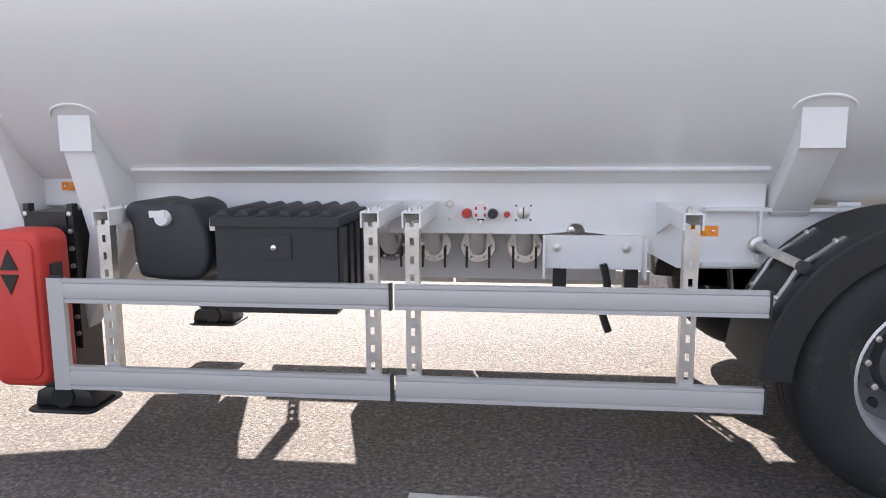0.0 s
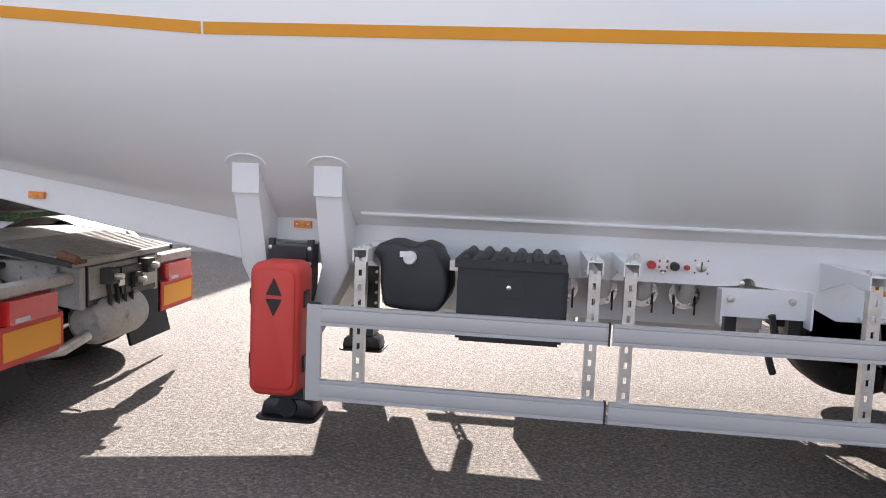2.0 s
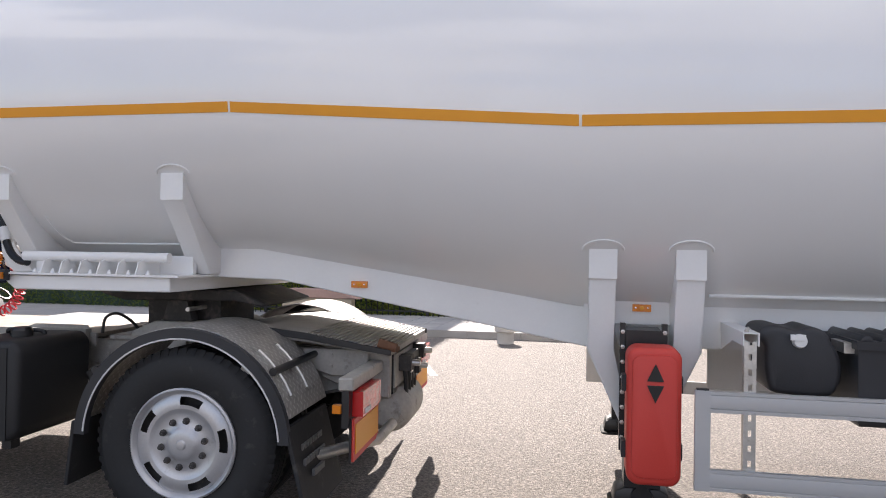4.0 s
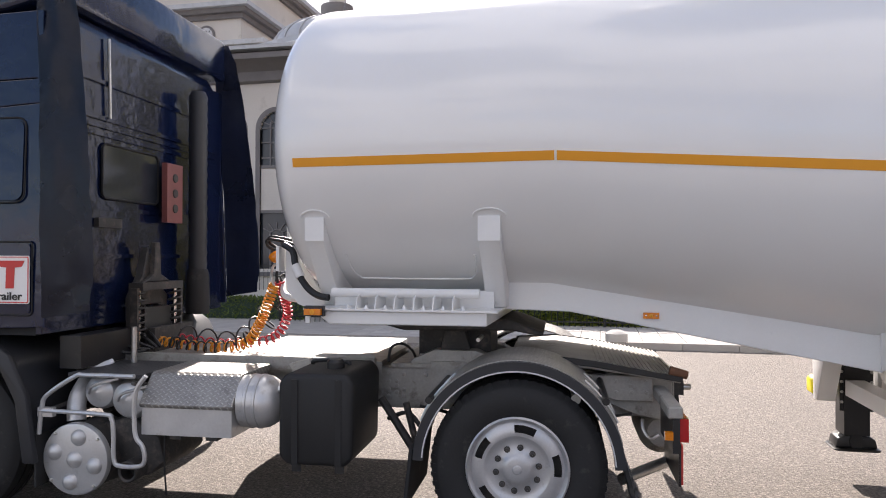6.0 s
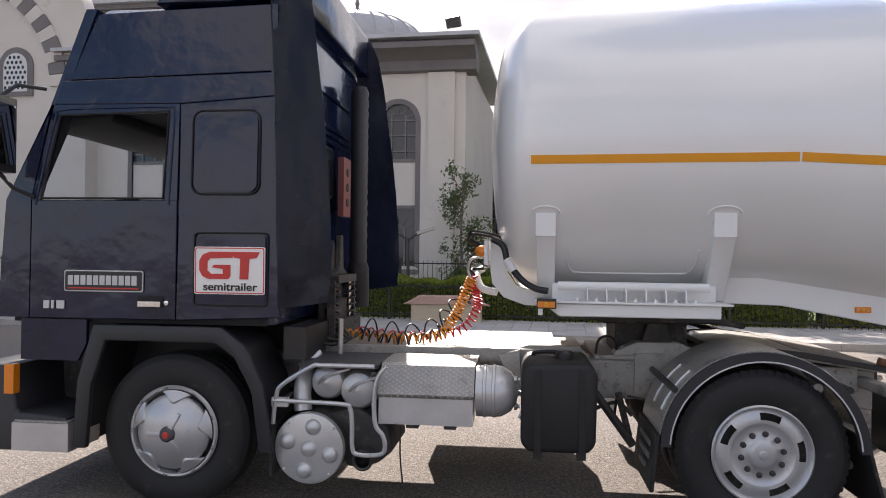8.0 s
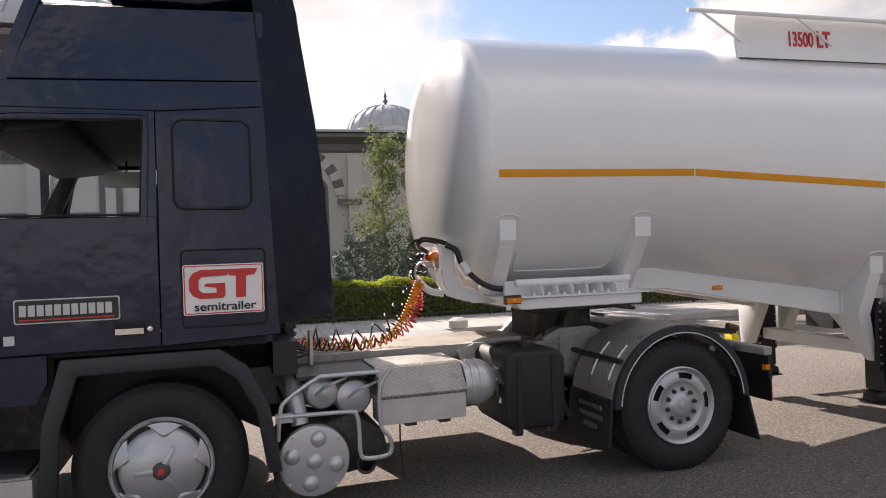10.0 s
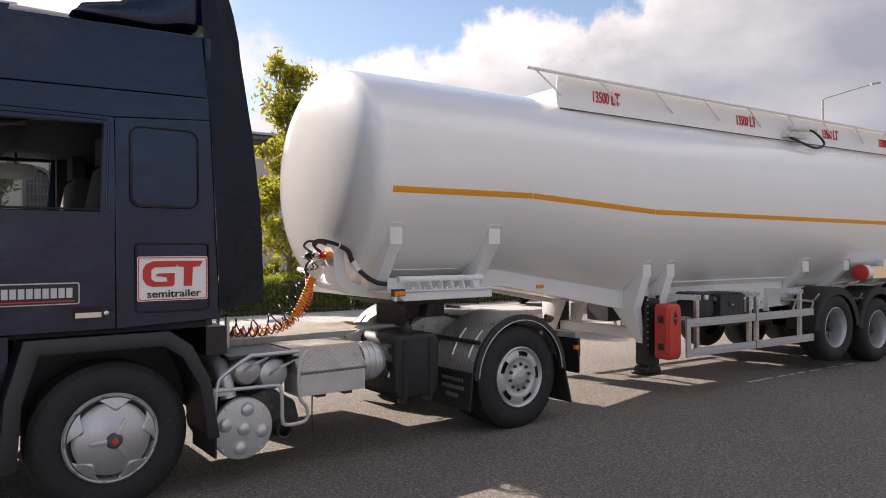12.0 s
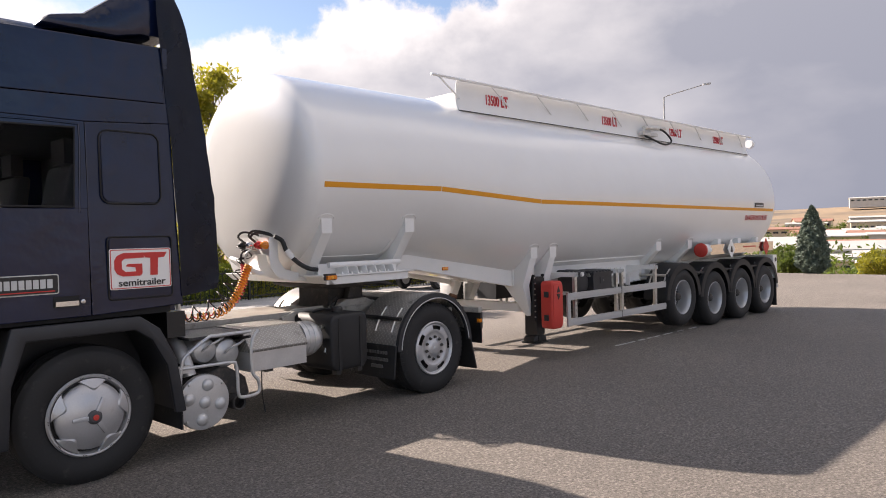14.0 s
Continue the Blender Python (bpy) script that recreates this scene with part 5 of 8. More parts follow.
    rod(bm, (-1.628, 0.503, 1.70), (-1.575, 0.475, 1.615), 0.034)
    part("white_sleeve", bm, M_WHITE, con)


front_bracket()


def marker(x, y, z):
    bm = bevelled(box(B(), x - 0.05, x + 0.05, y - 0.016, y, z - 0.02, z + 0.02), 0.007, 2)
    m = part("side_marker", bm, M_AMBER, trailer, "small amber side marker lamp")
    bm = lathe(B(), [(0.002, -0.021), (0.011, -0.019), (0.013, -0.015)], (x, y, z), "y", 14)
    part("lens_bulb", bm, M_ORANGE, m)
    for s in (-1, 1):
        bm = lathe(B(), [(0.001, -0.019), (0.005, -0.018), (0.005, -0.014)], (x + 0.032 * s, y, z), "y", 8)
        part("screw", bm, M_STEEL, m)


bm = bevelled(box(B(), -1.40, -1.27, 0.135, 0.175, 1.378, 1.445), 0.008, 1)
fm = part("front_marker", bm, M_BLACKPL, trailer, "amber marker lamp in a black holder")
part("lens", bevelled(box(B(), -1.392, -1.278, 0.108, 0.136, 1.388, 1.428), 0.01, 2), M_AMBER, fm)
part("lens_bulb", lathe(B(), [(0.002, -0.006), (0.016, -0.004), (0.018, 0.0)], (-1.335, 0.108, 1.408), "y", 14), M_ORANGE, fm)
part("white_reflector", bevelled(box(B(), -1.39, -1.36, 0.13, 0.15, 1.335, 1.378), 0.004, 1), M_SIGN, fm)
marker(0.80, 0.618, 1.385)
marker(2.455, 0.568, 1.295)
marker(5.285, 0.11, 1.158)
bm = bevelled(box(B(), 5.25, 5.34, 0.112, 0.30, 1.145, 1.150), 0.002, 1)
part("marker_bracket", bm, M_WHITE, trailer)


# side guard
def slotted_post(x, y, z0, z1, w=0.055):
    """A galvanised channel with a row of real slots."""
    bm = B()
    box(bm, x - w / 2, x - 0.008, y, y + 0.004, z0, z1)
    box(bm, x + 0.008, x + w / 2, y, y + 0.004, z0, z1)
    box(bm, x - w / 2, x - w / 2 + 0.004, y + 0.004, y + 0.045, z0, z1)
    box(bm, x + w / 2 - 0.004, x + w / 2, y + 0.004, y + 0.045, z0, z1)
    z = z0
    while z < z1 - 0.02:
        box(bm, x - 0.008, x + 0.008, y, y + 0.004, z, min(z1, z + 0.042))
        z += 0.072
    return bm


def far_guard():
    """The same guard on the far side, plain, with its posts and arms."""
    for x0, x1 in ((2.735, 4.098), (4.118, 5.515)):
        for z0, z1 in ((0.845, 0.945), (0.475, 0.575)):
            part("guard_rail", bevelled(box(B(), x0, x1, far(0.058), far(0.03), z0, z1), 0.004, 1), M_ALU, trailer)
    for x in (2.915, 4.022, 4.185, 5.235):
        part("guard_post", slotted_post(x, far(0.105), 0.55, 1.185), M_GALV, trailer)
        bm = box(B(), x - 0.037, x + 0.037, far(0.62), far(0.045), 1.165, 1.228)
        part("guard_arm", bm, M_WHITE, trailer)
    bm = bevelled(box(B(), 3.38, 5.2, far(0.55), far(0.12), 0.72, 1.25), 0.03, 2)
    part("far_locker", bm, M_BLACKPL, trailer, "black locker behind the far side guard")


def side_guard():
    # rails: shallow extrusions with two grooves
    for x0, x1 in ((2.735, 4.098), (4.118, 5.515)):
        for z0, z1 in ((0.845, 0.945), (0.475, 0.575)):
            bm = B()
            prof = [(0.03, z0), (0.03, z0 + 0.014), (0.034, z0 + 0.017), (0.03, z0 + 0.02), (0.027, z0 + 0.05), (0.03, z1 - 0.02), (0.034, z1 - 0.017), (0.03, z1 - 0.014), (0.03, z1), (0.058, z1), (0.058, z0)]
            prism(bm, prof, "x", x0, x1)
            part("guard_rail", bm, M_ALU, trailer, "ribbed aluminium side guard rail")
            bm = bevelled(box(B(), x1 - 0.002, x1 + 0.008, 0.026, 0.062, z0 - 0.003, z1 + 0.003), 0.002, 1)
            part("end_cap", bm, M_BLACKPL, trailer)
    bm = bevelled(box(B(), 2.665, 2.735, 0.028, 0.056, 0.472, 0.948), 0.006, 2)
    up = part("guard_upright", bm, M_ALU, trailer)
    bm = bevelled(box(B(), 2.672, 2.728, 0.032, 0.056, 0.948, 0.956), 0.002, 1)
    part("cap", bm, M_BLACKPL, up)
    for x, s in ((2.915, 1), (4.022, 1), (4.185, 1), (5.235, 1)):
        p = part("guard_post", slotted_post(x, 0.060, 0.55, 1.185), M_GALV, trailer, "galvanised slotted guard post")
        bm = B()
        box(bm, x - 0.037, x + 0.037, 0.045, 0.62, 1.222, 1.228)
        box(bm, x - 0.037, x - 0.031, 0.045, 0.62, 1.165, 1.222)
        box(bm, x + 0.031, x + 0.037, 0.045, 0.62, 1.165, 1.222)
        arm = part("guard_arm", bm, M_WHITE, trailer, "white channel arm carrying the side guard")
        for dx in (-0.012, 0.014):
            bm = lathe(B(), [(0.011, 0), (0.011, 0.008), (0.006, 0.010), (0.006, 0.016), (0.001, 0.016)], (x + dx, 0.09 + 0.09 * (dx > 0), 1.228), "z", 6)
            part("bolt", bm, M_GALV, arm)
        bm = prism(B(), [(0.30, 1.165), (0.60, 1.165), (0.60, 1.08)], "x", x - 0.034, x - 0.028)
        part("gusset", bm, M_WHITE, arm)


side_guard()
far_guard()


# red extinguisher box, landing legs
def extinguisher_box():
    bm = prism(B(), round_rect(2.352, 2.612, 0.46, 1.135, 0.06), "y", 0.07, 0.28)
    bevelled(bm, 0.03, 3, 50)
    b = part("extinguisher_box", bm, M_RED, trailer, "red plastic fire extinguisher box")
    bm = prism(B(), round_rect(2.375, 2.59, 0.50, 1.10, 0.05), "y", 0.058, 0.075)
    bevelled(bm, 0.01, 2, 50)
    part("lid_panel", bm, M_RED, b)
    for s, z in ((1, 0.975), (-1, 0.955)):
        bm = prism(B(), [(2.445, z), (2.525, z), (2.485, z + s * 0.085)], "y", 0.052, 0.0575)
        part("flame_symbol", bm, M_SIGNBLK, b)
    for z in (0.62, 0.95):
        for x in (2.343, 2.611):
            bm = bevelled(box(B(), x - 0.012, x + 0.012, 0.13, 0.20, z - 0.04, z + 0.04), 0.006, 1)
            part("latch", bm, M_BLACKPL, b)


extinguisher_box()


def landing_leg(y0, y1, x0=2.345, x1=2.56):
    bm = bevelled(box(B(), x0 + 0.015, x1 - 0.015, y0, y1, 0.36, 1.19), 0.015, 2)
    leg = part("landing_leg", bm, M_BLACKST, trailer, "black telescopic landing leg, raised")
    for x in (x0, x1):
        bm = bevelled(box(B(), x - 0.014, x + 0.014, y0 + 0.01, y0 + 0.05, 0.55, 1.225), 0.004, 1)
        part("mounting_flange", bm, M_BLACKST, leg)
        for i in range(8):
            bm = lathe(B(), [(0.012, 0.0), (0.012, -0.01), (0.001, -0.012)], (x, y0 + 0.01, 0.62 + i * 0.08), "y", 6)
            part("bolt", bm, M_GALV, leg)
    bm = B()
    box(bm, x0 + 0.05, x1 - 0.05, y0 + 0.03, y1 - 0.03, 0.26, 0.40)
    part("inner_tube", bm, M_BLACKST, leg)
    bm = lathe(B(), [(0.001, 0), (0.055, 0), (0.06, 0.02), (0.06, y1 - y0 - 0.02), (0.055, y1 - y0), (0.001, y1 - y0)], ((x0 + x1) / 2, y0, 0.31), "y", 20)
    part("pivot_roller", bm, M_BLACKST, leg)
    bm = prism(B(), round_rect(x0 - 0.065, x1 + 0.065, y0 - 0.04, y1 + 0.04, 0.05), "z", 0.240, 0.256)
    bevelled(bm, 0.006, 1, 50)
    part("foot_plate", bm, M_BLACKST, leg)
    bm = bevelled(prism(B(), [(x0 - 0.045, 0.257), (x0 - 0.03, 0.33), (x0 + 0.02, 0.355), (x1 - 0.02, 0.355), (x1 + 0.03, 0.33), (x1 + 0.045, 0.257)], "y", y0 + 0.01, y1 - 0.01), 0.012, 2)
    part("foot_housing", bm, M_BLACKST, leg)


landing_leg(0.36, 0.57)
landing_leg(far(0.57), far(0.36))


# tool box, water canister
def tool_box():
    bm = bevelled(box(B(), 3.385, 3.885, 0.07, 0.52, 0.825, 1.185), 0.018, 2)
    b = part("tool_box", bm, M_BLACKPL, trailer, "black plastic tool box with ribbed lid")
    bm = bevelled(box(B(), 3.372, 3.898, 0.055, 0.535, 1.165, 1.205), 0.012, 2)
    lid = part("lid", bm, M_BLACKPL, b)
    for i in range(6):
        x = 3.42 + i * 0.085
        bm = bevelled(prism(B(), [(x - 0.034, 1.200), (x - 0.018, 1.226), (x, 1.234), (x + 0.018, 1.226), (x + 0.034, 1.200)], "y", 0.062, 0.52), 0.008, 2)
        part("rib", bm, M_BLACKPL, lid)
    bm = bevelled(box(B(), 3.56, 3.70, 0.062, 0.072, 1.035, 1.13), 0.006, 1)
    part("latch_plate", bm, M_BLACKPL, b)
    bm = lathe(B(), [(0.001, -0.01), (0.012, -0.008), (0.013, 0.0)], (3.63, 0.062, 1.08), "y", 12)
    part("lock", bm, M_STEEL, b)
    for i in range(4):
        bm = bevelled(box(B(), 3.884, 3.905, 0.09 + i * 0.11, 0.15 + i * 0.11, 0.83, 1.16), 0.01, 2)
        part("side_rib", bm, M_BLACKPL, b)
    bm = bevelled(box(B(), 3.40, 3.87, 0.10, 0.50, 0.805, 0.826), 0.008, 1)
    part("bottom_frame", bm, M_BLACKST, b)


tool_box()


def water_canister():
    prof = [(2.998, 1.057), (3.012, 0.972), (3.05, 0.935), (3.24, 0.925), (3.30, 0.945), (3.335, 1.02), (3.328, 1.118), (3.29, 1.19), (3.265, 1.235), (3.20, 1.258), (3.155, 1.243), (3.117, 1.243), (3.06, 1.258), (3.0, 1.255), (2.972, 1.232), (2.968, 1.195), (2.993, 1.155)]
    bm = prism(B(), [(p.x, p.z) for p in smooth_line([(x, 0, z) for x, z in prof + prof[:1]], 3)[:-1]], "y", 0.12, 0.46)
    bevelled(bm, 0.03, 3, 50)
    b = part("water_canister", bm, M_BLACKPL, trailer, "black moulded water canister with white tap")
    bm = lathe(B(), [(0.001, -0.03), (0.028, -0.028), (0.034, -0.012), (0.034, 0.0)], (3.145, 0.12, 1.19), "y", 18)
    part("filler_cap", bm, M_WHITE, b, "white filler cap")
    bm = bevelled(box(B(), 3.10, 3.165, 0.085, 0.10, 1.195, 1.222), 0.005, 1)
    part("tap_lever", bm, M_WHITE, b)
    bm = bevelled(box(B(), 3.34, 3.40, 0.12, 0.30, 1.14, 1.19), 0.004, 1)
    part("bracket", bm, M_GALV, b)
    bm = B()
    rod(bm, (3.12, 0.2, 0.925), (3.12, 0.2, 0.89), 0.014)
    part("drain_valve", bm, M_STEEL, b)


water_canister()


# control panel on the apron, pipe outlets below
def controls():
    y = 0.60
    def disc(x, z, r, d, mat, name, label=""):
        bm = lathe(B(), [(0.001, -d), (r * 0.8, -d), (r, -d * 0.7), (r, 0.0)], (x, y, z), "y", 20)
        return part(name, bm, mat, trailer, label)
    disc(4.277, 1.215, 0.017, 0.012, M_GALV, "grommet")
    disc(4.277, 1.145, 0.011, 0.008, M_GALV, "grommet")
    k = disc(4.355, 1.173, 0.022, 0.05, M_RED, "park_brake_knob", "red round control knob")
    bm = bevelled(prism(B(), [(4.417 + 0.043 * math.cos(math.pi * (i + .5) / 4), 1.175 + 0.05 * math.sin(math.pi * (i + .5) / 4)) for i in range(8)], "y", y - 0.006, y), 0.002, 1)
    pl = part("valve_plate", bm, M_SIGN, trailer, "white valve plate with small markings")
    for dx, dz in ((-0.02, 0.02), (0.02, 0.02), (-0.02, -0.012), (0.02, -0.012)):
        bm = box(B(), 4.417 + dx - 0.005, 4.417 + dx + 0.005, y - 0.0075, y - 0.0062, 1.175 + dz - 0.007, 1.175 + dz + 0.007)
        part("marking", bm, M_SIGNRED, pl)
    bm = box(B(), 4.402, 4.434, y - 0.0075, y - 0.0062, 1.138, 1.146)
    part("marking", bm, M_SIGNBLK, pl)
    for dx, dz in ((0, 0.041), (0, -0.041)):
        bm = lathe(B(), [(0.001, -0.012), (0.008, -0.012), (0.008, -0.006)], (4.417 + dx, y, 1.175 + dz), "y", 8)
        part("screw", bm, M_STEEL, pl)
    disc(4.474, 1.171, 0.023, 0.05, M_BLACKPL, "shunt_knob", "black round control knob")
    disc(4.538, 1.167, 0.014, 0.03, M_RED, "test_knob", "small red control knob")
    d = disc(4.612, 1.174, 0.028, 0.008, M_GALV, "round_cover", "round grey cover plate")
    bm = box(B(), 4.609, 4.615, y - 0.011, y - 0.008, 1.15, 1.2)
    part("slot_bar", bm, M_GRIME, d)
    for dx in (-0.033, 0.033):
        for dz in (-0.033, 0.033):
            bm = lathe(B(), [(0.001, -0.006), (0.005, -0.005), (0.005, 0.0)], (4.612 + dx, y, 1.174 + dz), "y", 6)
            part("screw", bm, M_GRIME, d)
    bm = lathe(B(), [(0.001, -0.02), (0.015, -0.018), (0.016, 0.02)], (4.83, y + 0.05, 1.095), "y", 14)
    part("hose_stub", bm, M_STEEL, trailer)
    for x in (3.92, 4.15, 4.38, 4.62):
        bm = B()
        tube(bm, smooth_line([(x, 0.90, 1.25), (x, 0.90, 1.06), (x, 0.93, 0.985), (x, 1.0, 0.955), (x, 1.12, 0.95)], 6), 0.042, 16)
        p = part("outlet_pipe", bm, M_WHITE, trailer, "white pipe elbow with a bright flange")
        bm = lathe(B(), [(0.042, 0), (0.088, 0), (0.088, 0.018), (0.042, 0.018)], (x, 1.00, 0.965), "y", 24)
        part("flange", bm, M_STEEL, p)
        for i in range(6):
            a = 2 * math.pi * i / 6
            bm = lathe(B(), [(0.001, -0.012), (0.007, -0.01), (0.007, 0)], (x + 0.067 * math.cos(a), 1.00, 0.965 + 0.067 * math.sin(a)), "y", 6)
            part("bolt", bm, M_GALV, p)
        for dx in (-0.058, 0.058):
            part("drip_lever", rod(B(), (x + dx, 0.985, 0.96), (x + dx, 0.985, 0.85), 0.006), M_GRIME, p)
    bm = bevelled(box(B(), 2.9, 5.1, 1.12, 1.16, 0.77, 1.16), 0.01, 1)
    part("pipe_tray", bm, M_WHITE, trailer, "white pipe tray below the tank")
    bm = bevelled(box(B(), 4.71, 5.14, 0.575, 0.597, 0.925, 1.076), 0.005, 1)
    br = part("suspension_hanger", bm, M_WHITE, trailer)
    for x in (4.765, 5.07):
        bm = lathe(B(), [(0.001, -0.014), (0.018, -0.012), (0.018, 0.0)], (x, 0.575, 1.02), "y", 10)
        part("bolt", bm, M_GALV, br)
    bm = box(B(), 4.70, 4.71, 0.50, 0.597, 0.89, 1.076)
    part("side_fin", bm, M_WHITE, br)
    bm = box(B(), 5.14, 5.15, 0.50, 0.597, 0.89, 1.076)
    part("side_fin", bm, M_WHITE, br)
    for x in (4.78, 5.10):
        bm = bevelled(box(B(), x - 0.03, x + 0.03, 0.60, 0.66, 0.72, 0.95), 0.006, 1)
        part("hanger_bracket", bm, M_BLACKST, trailer)
    bm = B()
    tube(bm, smooth_line([(4.97, 0.56, 0.95), (4.99, 0.56, 0.84), (4.97, 0.56, 0.74), (5.0, 0.56, 0.64)], 5), 0.018, 6)
    part("hanging_strap", bm, M_HOSEB, trailer)


controls()


# axles, wheels, mudguards
def trailer_wheel_meshes():
    R = 0.515
    tyre = lathe(B(), [(0.30, 0.03), (0.33, 0.012), (0.40, 0.0), (0.46, 0.012), (0.495, 0.04), (R - 0.004, 0.075), (R, 0.10), (R, 0.15), (R - 0.014, 0.152), (R - 0.014, 0.16), (R, 0.162), (R, 0.22),
                       (R - 0.014, 0.222), (R - 0.014, 0.23), (R, 0.232), (R, 0.285), (R - 0.004, 0.31), (0.495, 0.345), (0.46, 0.373), (0.40, 0.385), (0.33, 0.373), (0.30, 0.355)], (0, 0, 0), "y", 48)
    rim = lathe(B(), [(0.302, 0.035), (0.306, 0.026), (0.296, 0.022), (0.286, 0.04), (0.274, 0.07), (0.264, 0.14), (0.250, 0.245)], (0, 0, 0), "y", 40)
    # disc deep in the wheel, its shade put into a darker grey than the rim
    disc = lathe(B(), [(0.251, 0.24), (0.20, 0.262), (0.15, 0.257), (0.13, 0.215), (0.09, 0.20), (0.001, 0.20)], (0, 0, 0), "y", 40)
    # hand hole as a solid dark disc, the hole's shade given by colour
    hole = lathe(B(), [(0.001, -0.004), (0.024, -0.003), (0.027, 0.01)], (0, 0, 0), "y", 12)
    hub = lathe(B(), [(0.001, 0.09), (0.05, 0.092), (0.068, 0.11), (0.07, 0.165), (0.095, 0.175), (0.105, 0.23)], (0, 0, 0), "y", 20)
    nut = lathe(B(), [(0.001, -0.03), (0.014, -0.028), (0.016, 0.0)], (0, 0, 0), "y", 6)
    return (mesh_of("tyre", tyre, M_RUBBER), mesh_of("wheel", rim, M_SILVER), mesh_of("hub", hub, M_GRIME), mesh_of("nut", nut, M_GALV), mesh_of("wheel_disc", disc, M_RIMGREY), mesh_of("hand_hole", hole, M_DARK))


T_TYRE, T_RIM, T_HUB, T_NUT, T_DISC, T_HOLE = trailer_wheel_meshes()
AXLES = ((6.13, 0.625), (7.40, 0.515), (8.62, 0.515), (9.82, 0.515))
for ax, az in AXLES:
    bm = B()
    rod(bm, (ax, 0.2, az), (ax, far(0.2), az), 0.065)
    part("axle", bm, M_BLACKST, trailer)
    for m in (pose(ax, 0.005, az), pose(ax, far(0.005), az, 0, 0, 180)):
        w = part("wheel", T_RIM, M_SILVER, trailer, "silver steel wheel with black tyre", at=m)
        part("tyre", T_TYRE, M_RUBBER, w)
        part("hub", T_HUB, M_GRIME, w)
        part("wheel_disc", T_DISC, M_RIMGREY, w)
        for i in range(10):
            a = 2 * math.pi * i / 10
            part("nut", T_NUT, M_GALV, w, at=pose(0.165 * math.cos(a), 0.255, 0.165 * math.sin(a)))
            part("hand_hole", T_HOLE, M_DARK, w, at=pose(0.215 * math.cos(a + 0.31), 0.254, 0.215 * math.sin(a + 0.31)))
    for ys in (0.72, far(0.84)):
        bm = bevelled(prism(B(), [(ax - 0.55, 0.93), (ax - 0.45, 0.93), (ax - 0.40, 0.60), (ax + 0.3, az - 0.05), (ax + 0.3, az + 0.05), (ax - 0.45, 0.72), (ax - 0.52, 0.66)], "y", ys, ys + 0.1), 0.01, 1)
        part("trailing_arm", bm, M_BLACKST, trailer)
        bm = lathe(B(), [(0.08, 0), (0.12, 0.02), (0.13, 0.08), (0.11, 0.13), (0.13, 0.18), (0.12, 0.26), (0.08, 0.28)], (ax + 0.38, ys + 0.05, az + 0.05), "z", 18)
        part("air_bellows", bm, M_RUBBER, trailer)


def mudguard(ax, az, y0, y1, r=0.64, a0=4, a1=177, lip=0.04):
    bm = B()
    n = 26
    prof = [(r - 0.006, y0), (r + lip * 0.2, y0 + 0.006), (r + 0.012, y0 + 0.03), (r + 0.012, y1)]
    rows = []
    for i in range(n + 1):
        a = radians(a0 + (a1 - a0) * i / n)
        outer = [(ax + (q + 0.0) * math.cos(a), y, az + q * math.sin(a)) for q, y in prof]
        inner = [(ax + (q - 0.012) * math.cos(a), y, az + (q - 0.012) * math.sin(a)) for q, y in reversed(prof)]
        skirt = [(ax + (r - 0.105) * math.cos(a), y0, az + (r - 0.105) * math.sin(a)), (ax + (r - 0.105) * math.cos(a), y0 - 0.008, az + (r - 0.105) * math.sin(a)), (ax + r * math.cos(a), y0 - 0.008, az + r * math.sin(a))]
        rows.append([bm.verts.new(p) for p in outer + inner + skirt])
    k = len(rows[0])
    for p, q in zip(rows, rows[1:]):
        for j in range(k):
            bm.faces.new((p[j], p[(j + 1) % k], q[(j + 1) % k], q[j]))
    bm.faces.new(rows[0])
    bm.faces.new(rows[-1][::-1])
    bmesh.ops.recalc_face_normals(bm, faces=bm.faces[:])
    return bm


for ax, az in AXLES:
    zc = max(az - 0.06, 0.53)
    for y0, y1 in ((-0.005, 0.44), (far(0.44), far(0.0))):
        g = part("mudguard", mudguard(ax, zc + 0.02, y0 + 0.01, y1), M_TANKBLK, trailer, "black plastic quarter mudguard")
    sx, sz = ax + 0.668 * math.cos(radians(138)), zc + 0.02 + 0.668 * math.sin(radians(138))
    bm = B()
    tube(bm, [(sx, 0.66, sz + 0.01), (sx, 0.05, sz)], 0.021, 12)
    st = part("mudguard_stay", bm, M_GALV, trailer, "galvanised mudguard stay with clamps")
    part("collar", lathe(B(), [(0.021, 0), (0.038, 0.005), (0.038, 0.03), (0.021, 0.035)], (sx, 0.56, sz + 0.008), "y", 14), M_GALV, st)
    part("end_plug", lathe(B(), [(0.001, -0.012), (0.024, -0.01), (0.024, 0.03)], (sx, 0.05, sz), "y", 12), M_BLACKPL, st)
    for yy in (0.09, 0.36):
        bm, rows = B(), []
        for k in range(11):
            t = radians(122 + 3.2 * k)
            lift = 0.660 + 0.012 * math.cos(math.pi * (k - 5) / 5) ** 2 * (1 if 2 < k < 8 else 0)
            rows.append([bm.verts.new((ax + q * math.cos(t), yy + dy, zc + 0.02 + q * math.sin(t))) for q, dy in ((lift, -0.016), (lift, 0.016), (lift - 0.008, 0.016), (lift - 0.008, -0.016))])
        for p, q in zip(rows, rows[1:]):
            for j in range(4):
                bm.faces.new((p[j], p[(j + 1) % 4], q[(j + 1) % 4], q[j]))
        bm.faces.new(rows[0]), bm.faces.new(rows[-1][::-1])
        bmesh.ops.recalc_face_normals(bm, faces=bm.faces[:])
        clamp = part("clamp_strap", bm, M_STEEL, st)
        for k in (1, 9):
            t = radians(122 + 3.2 * k)
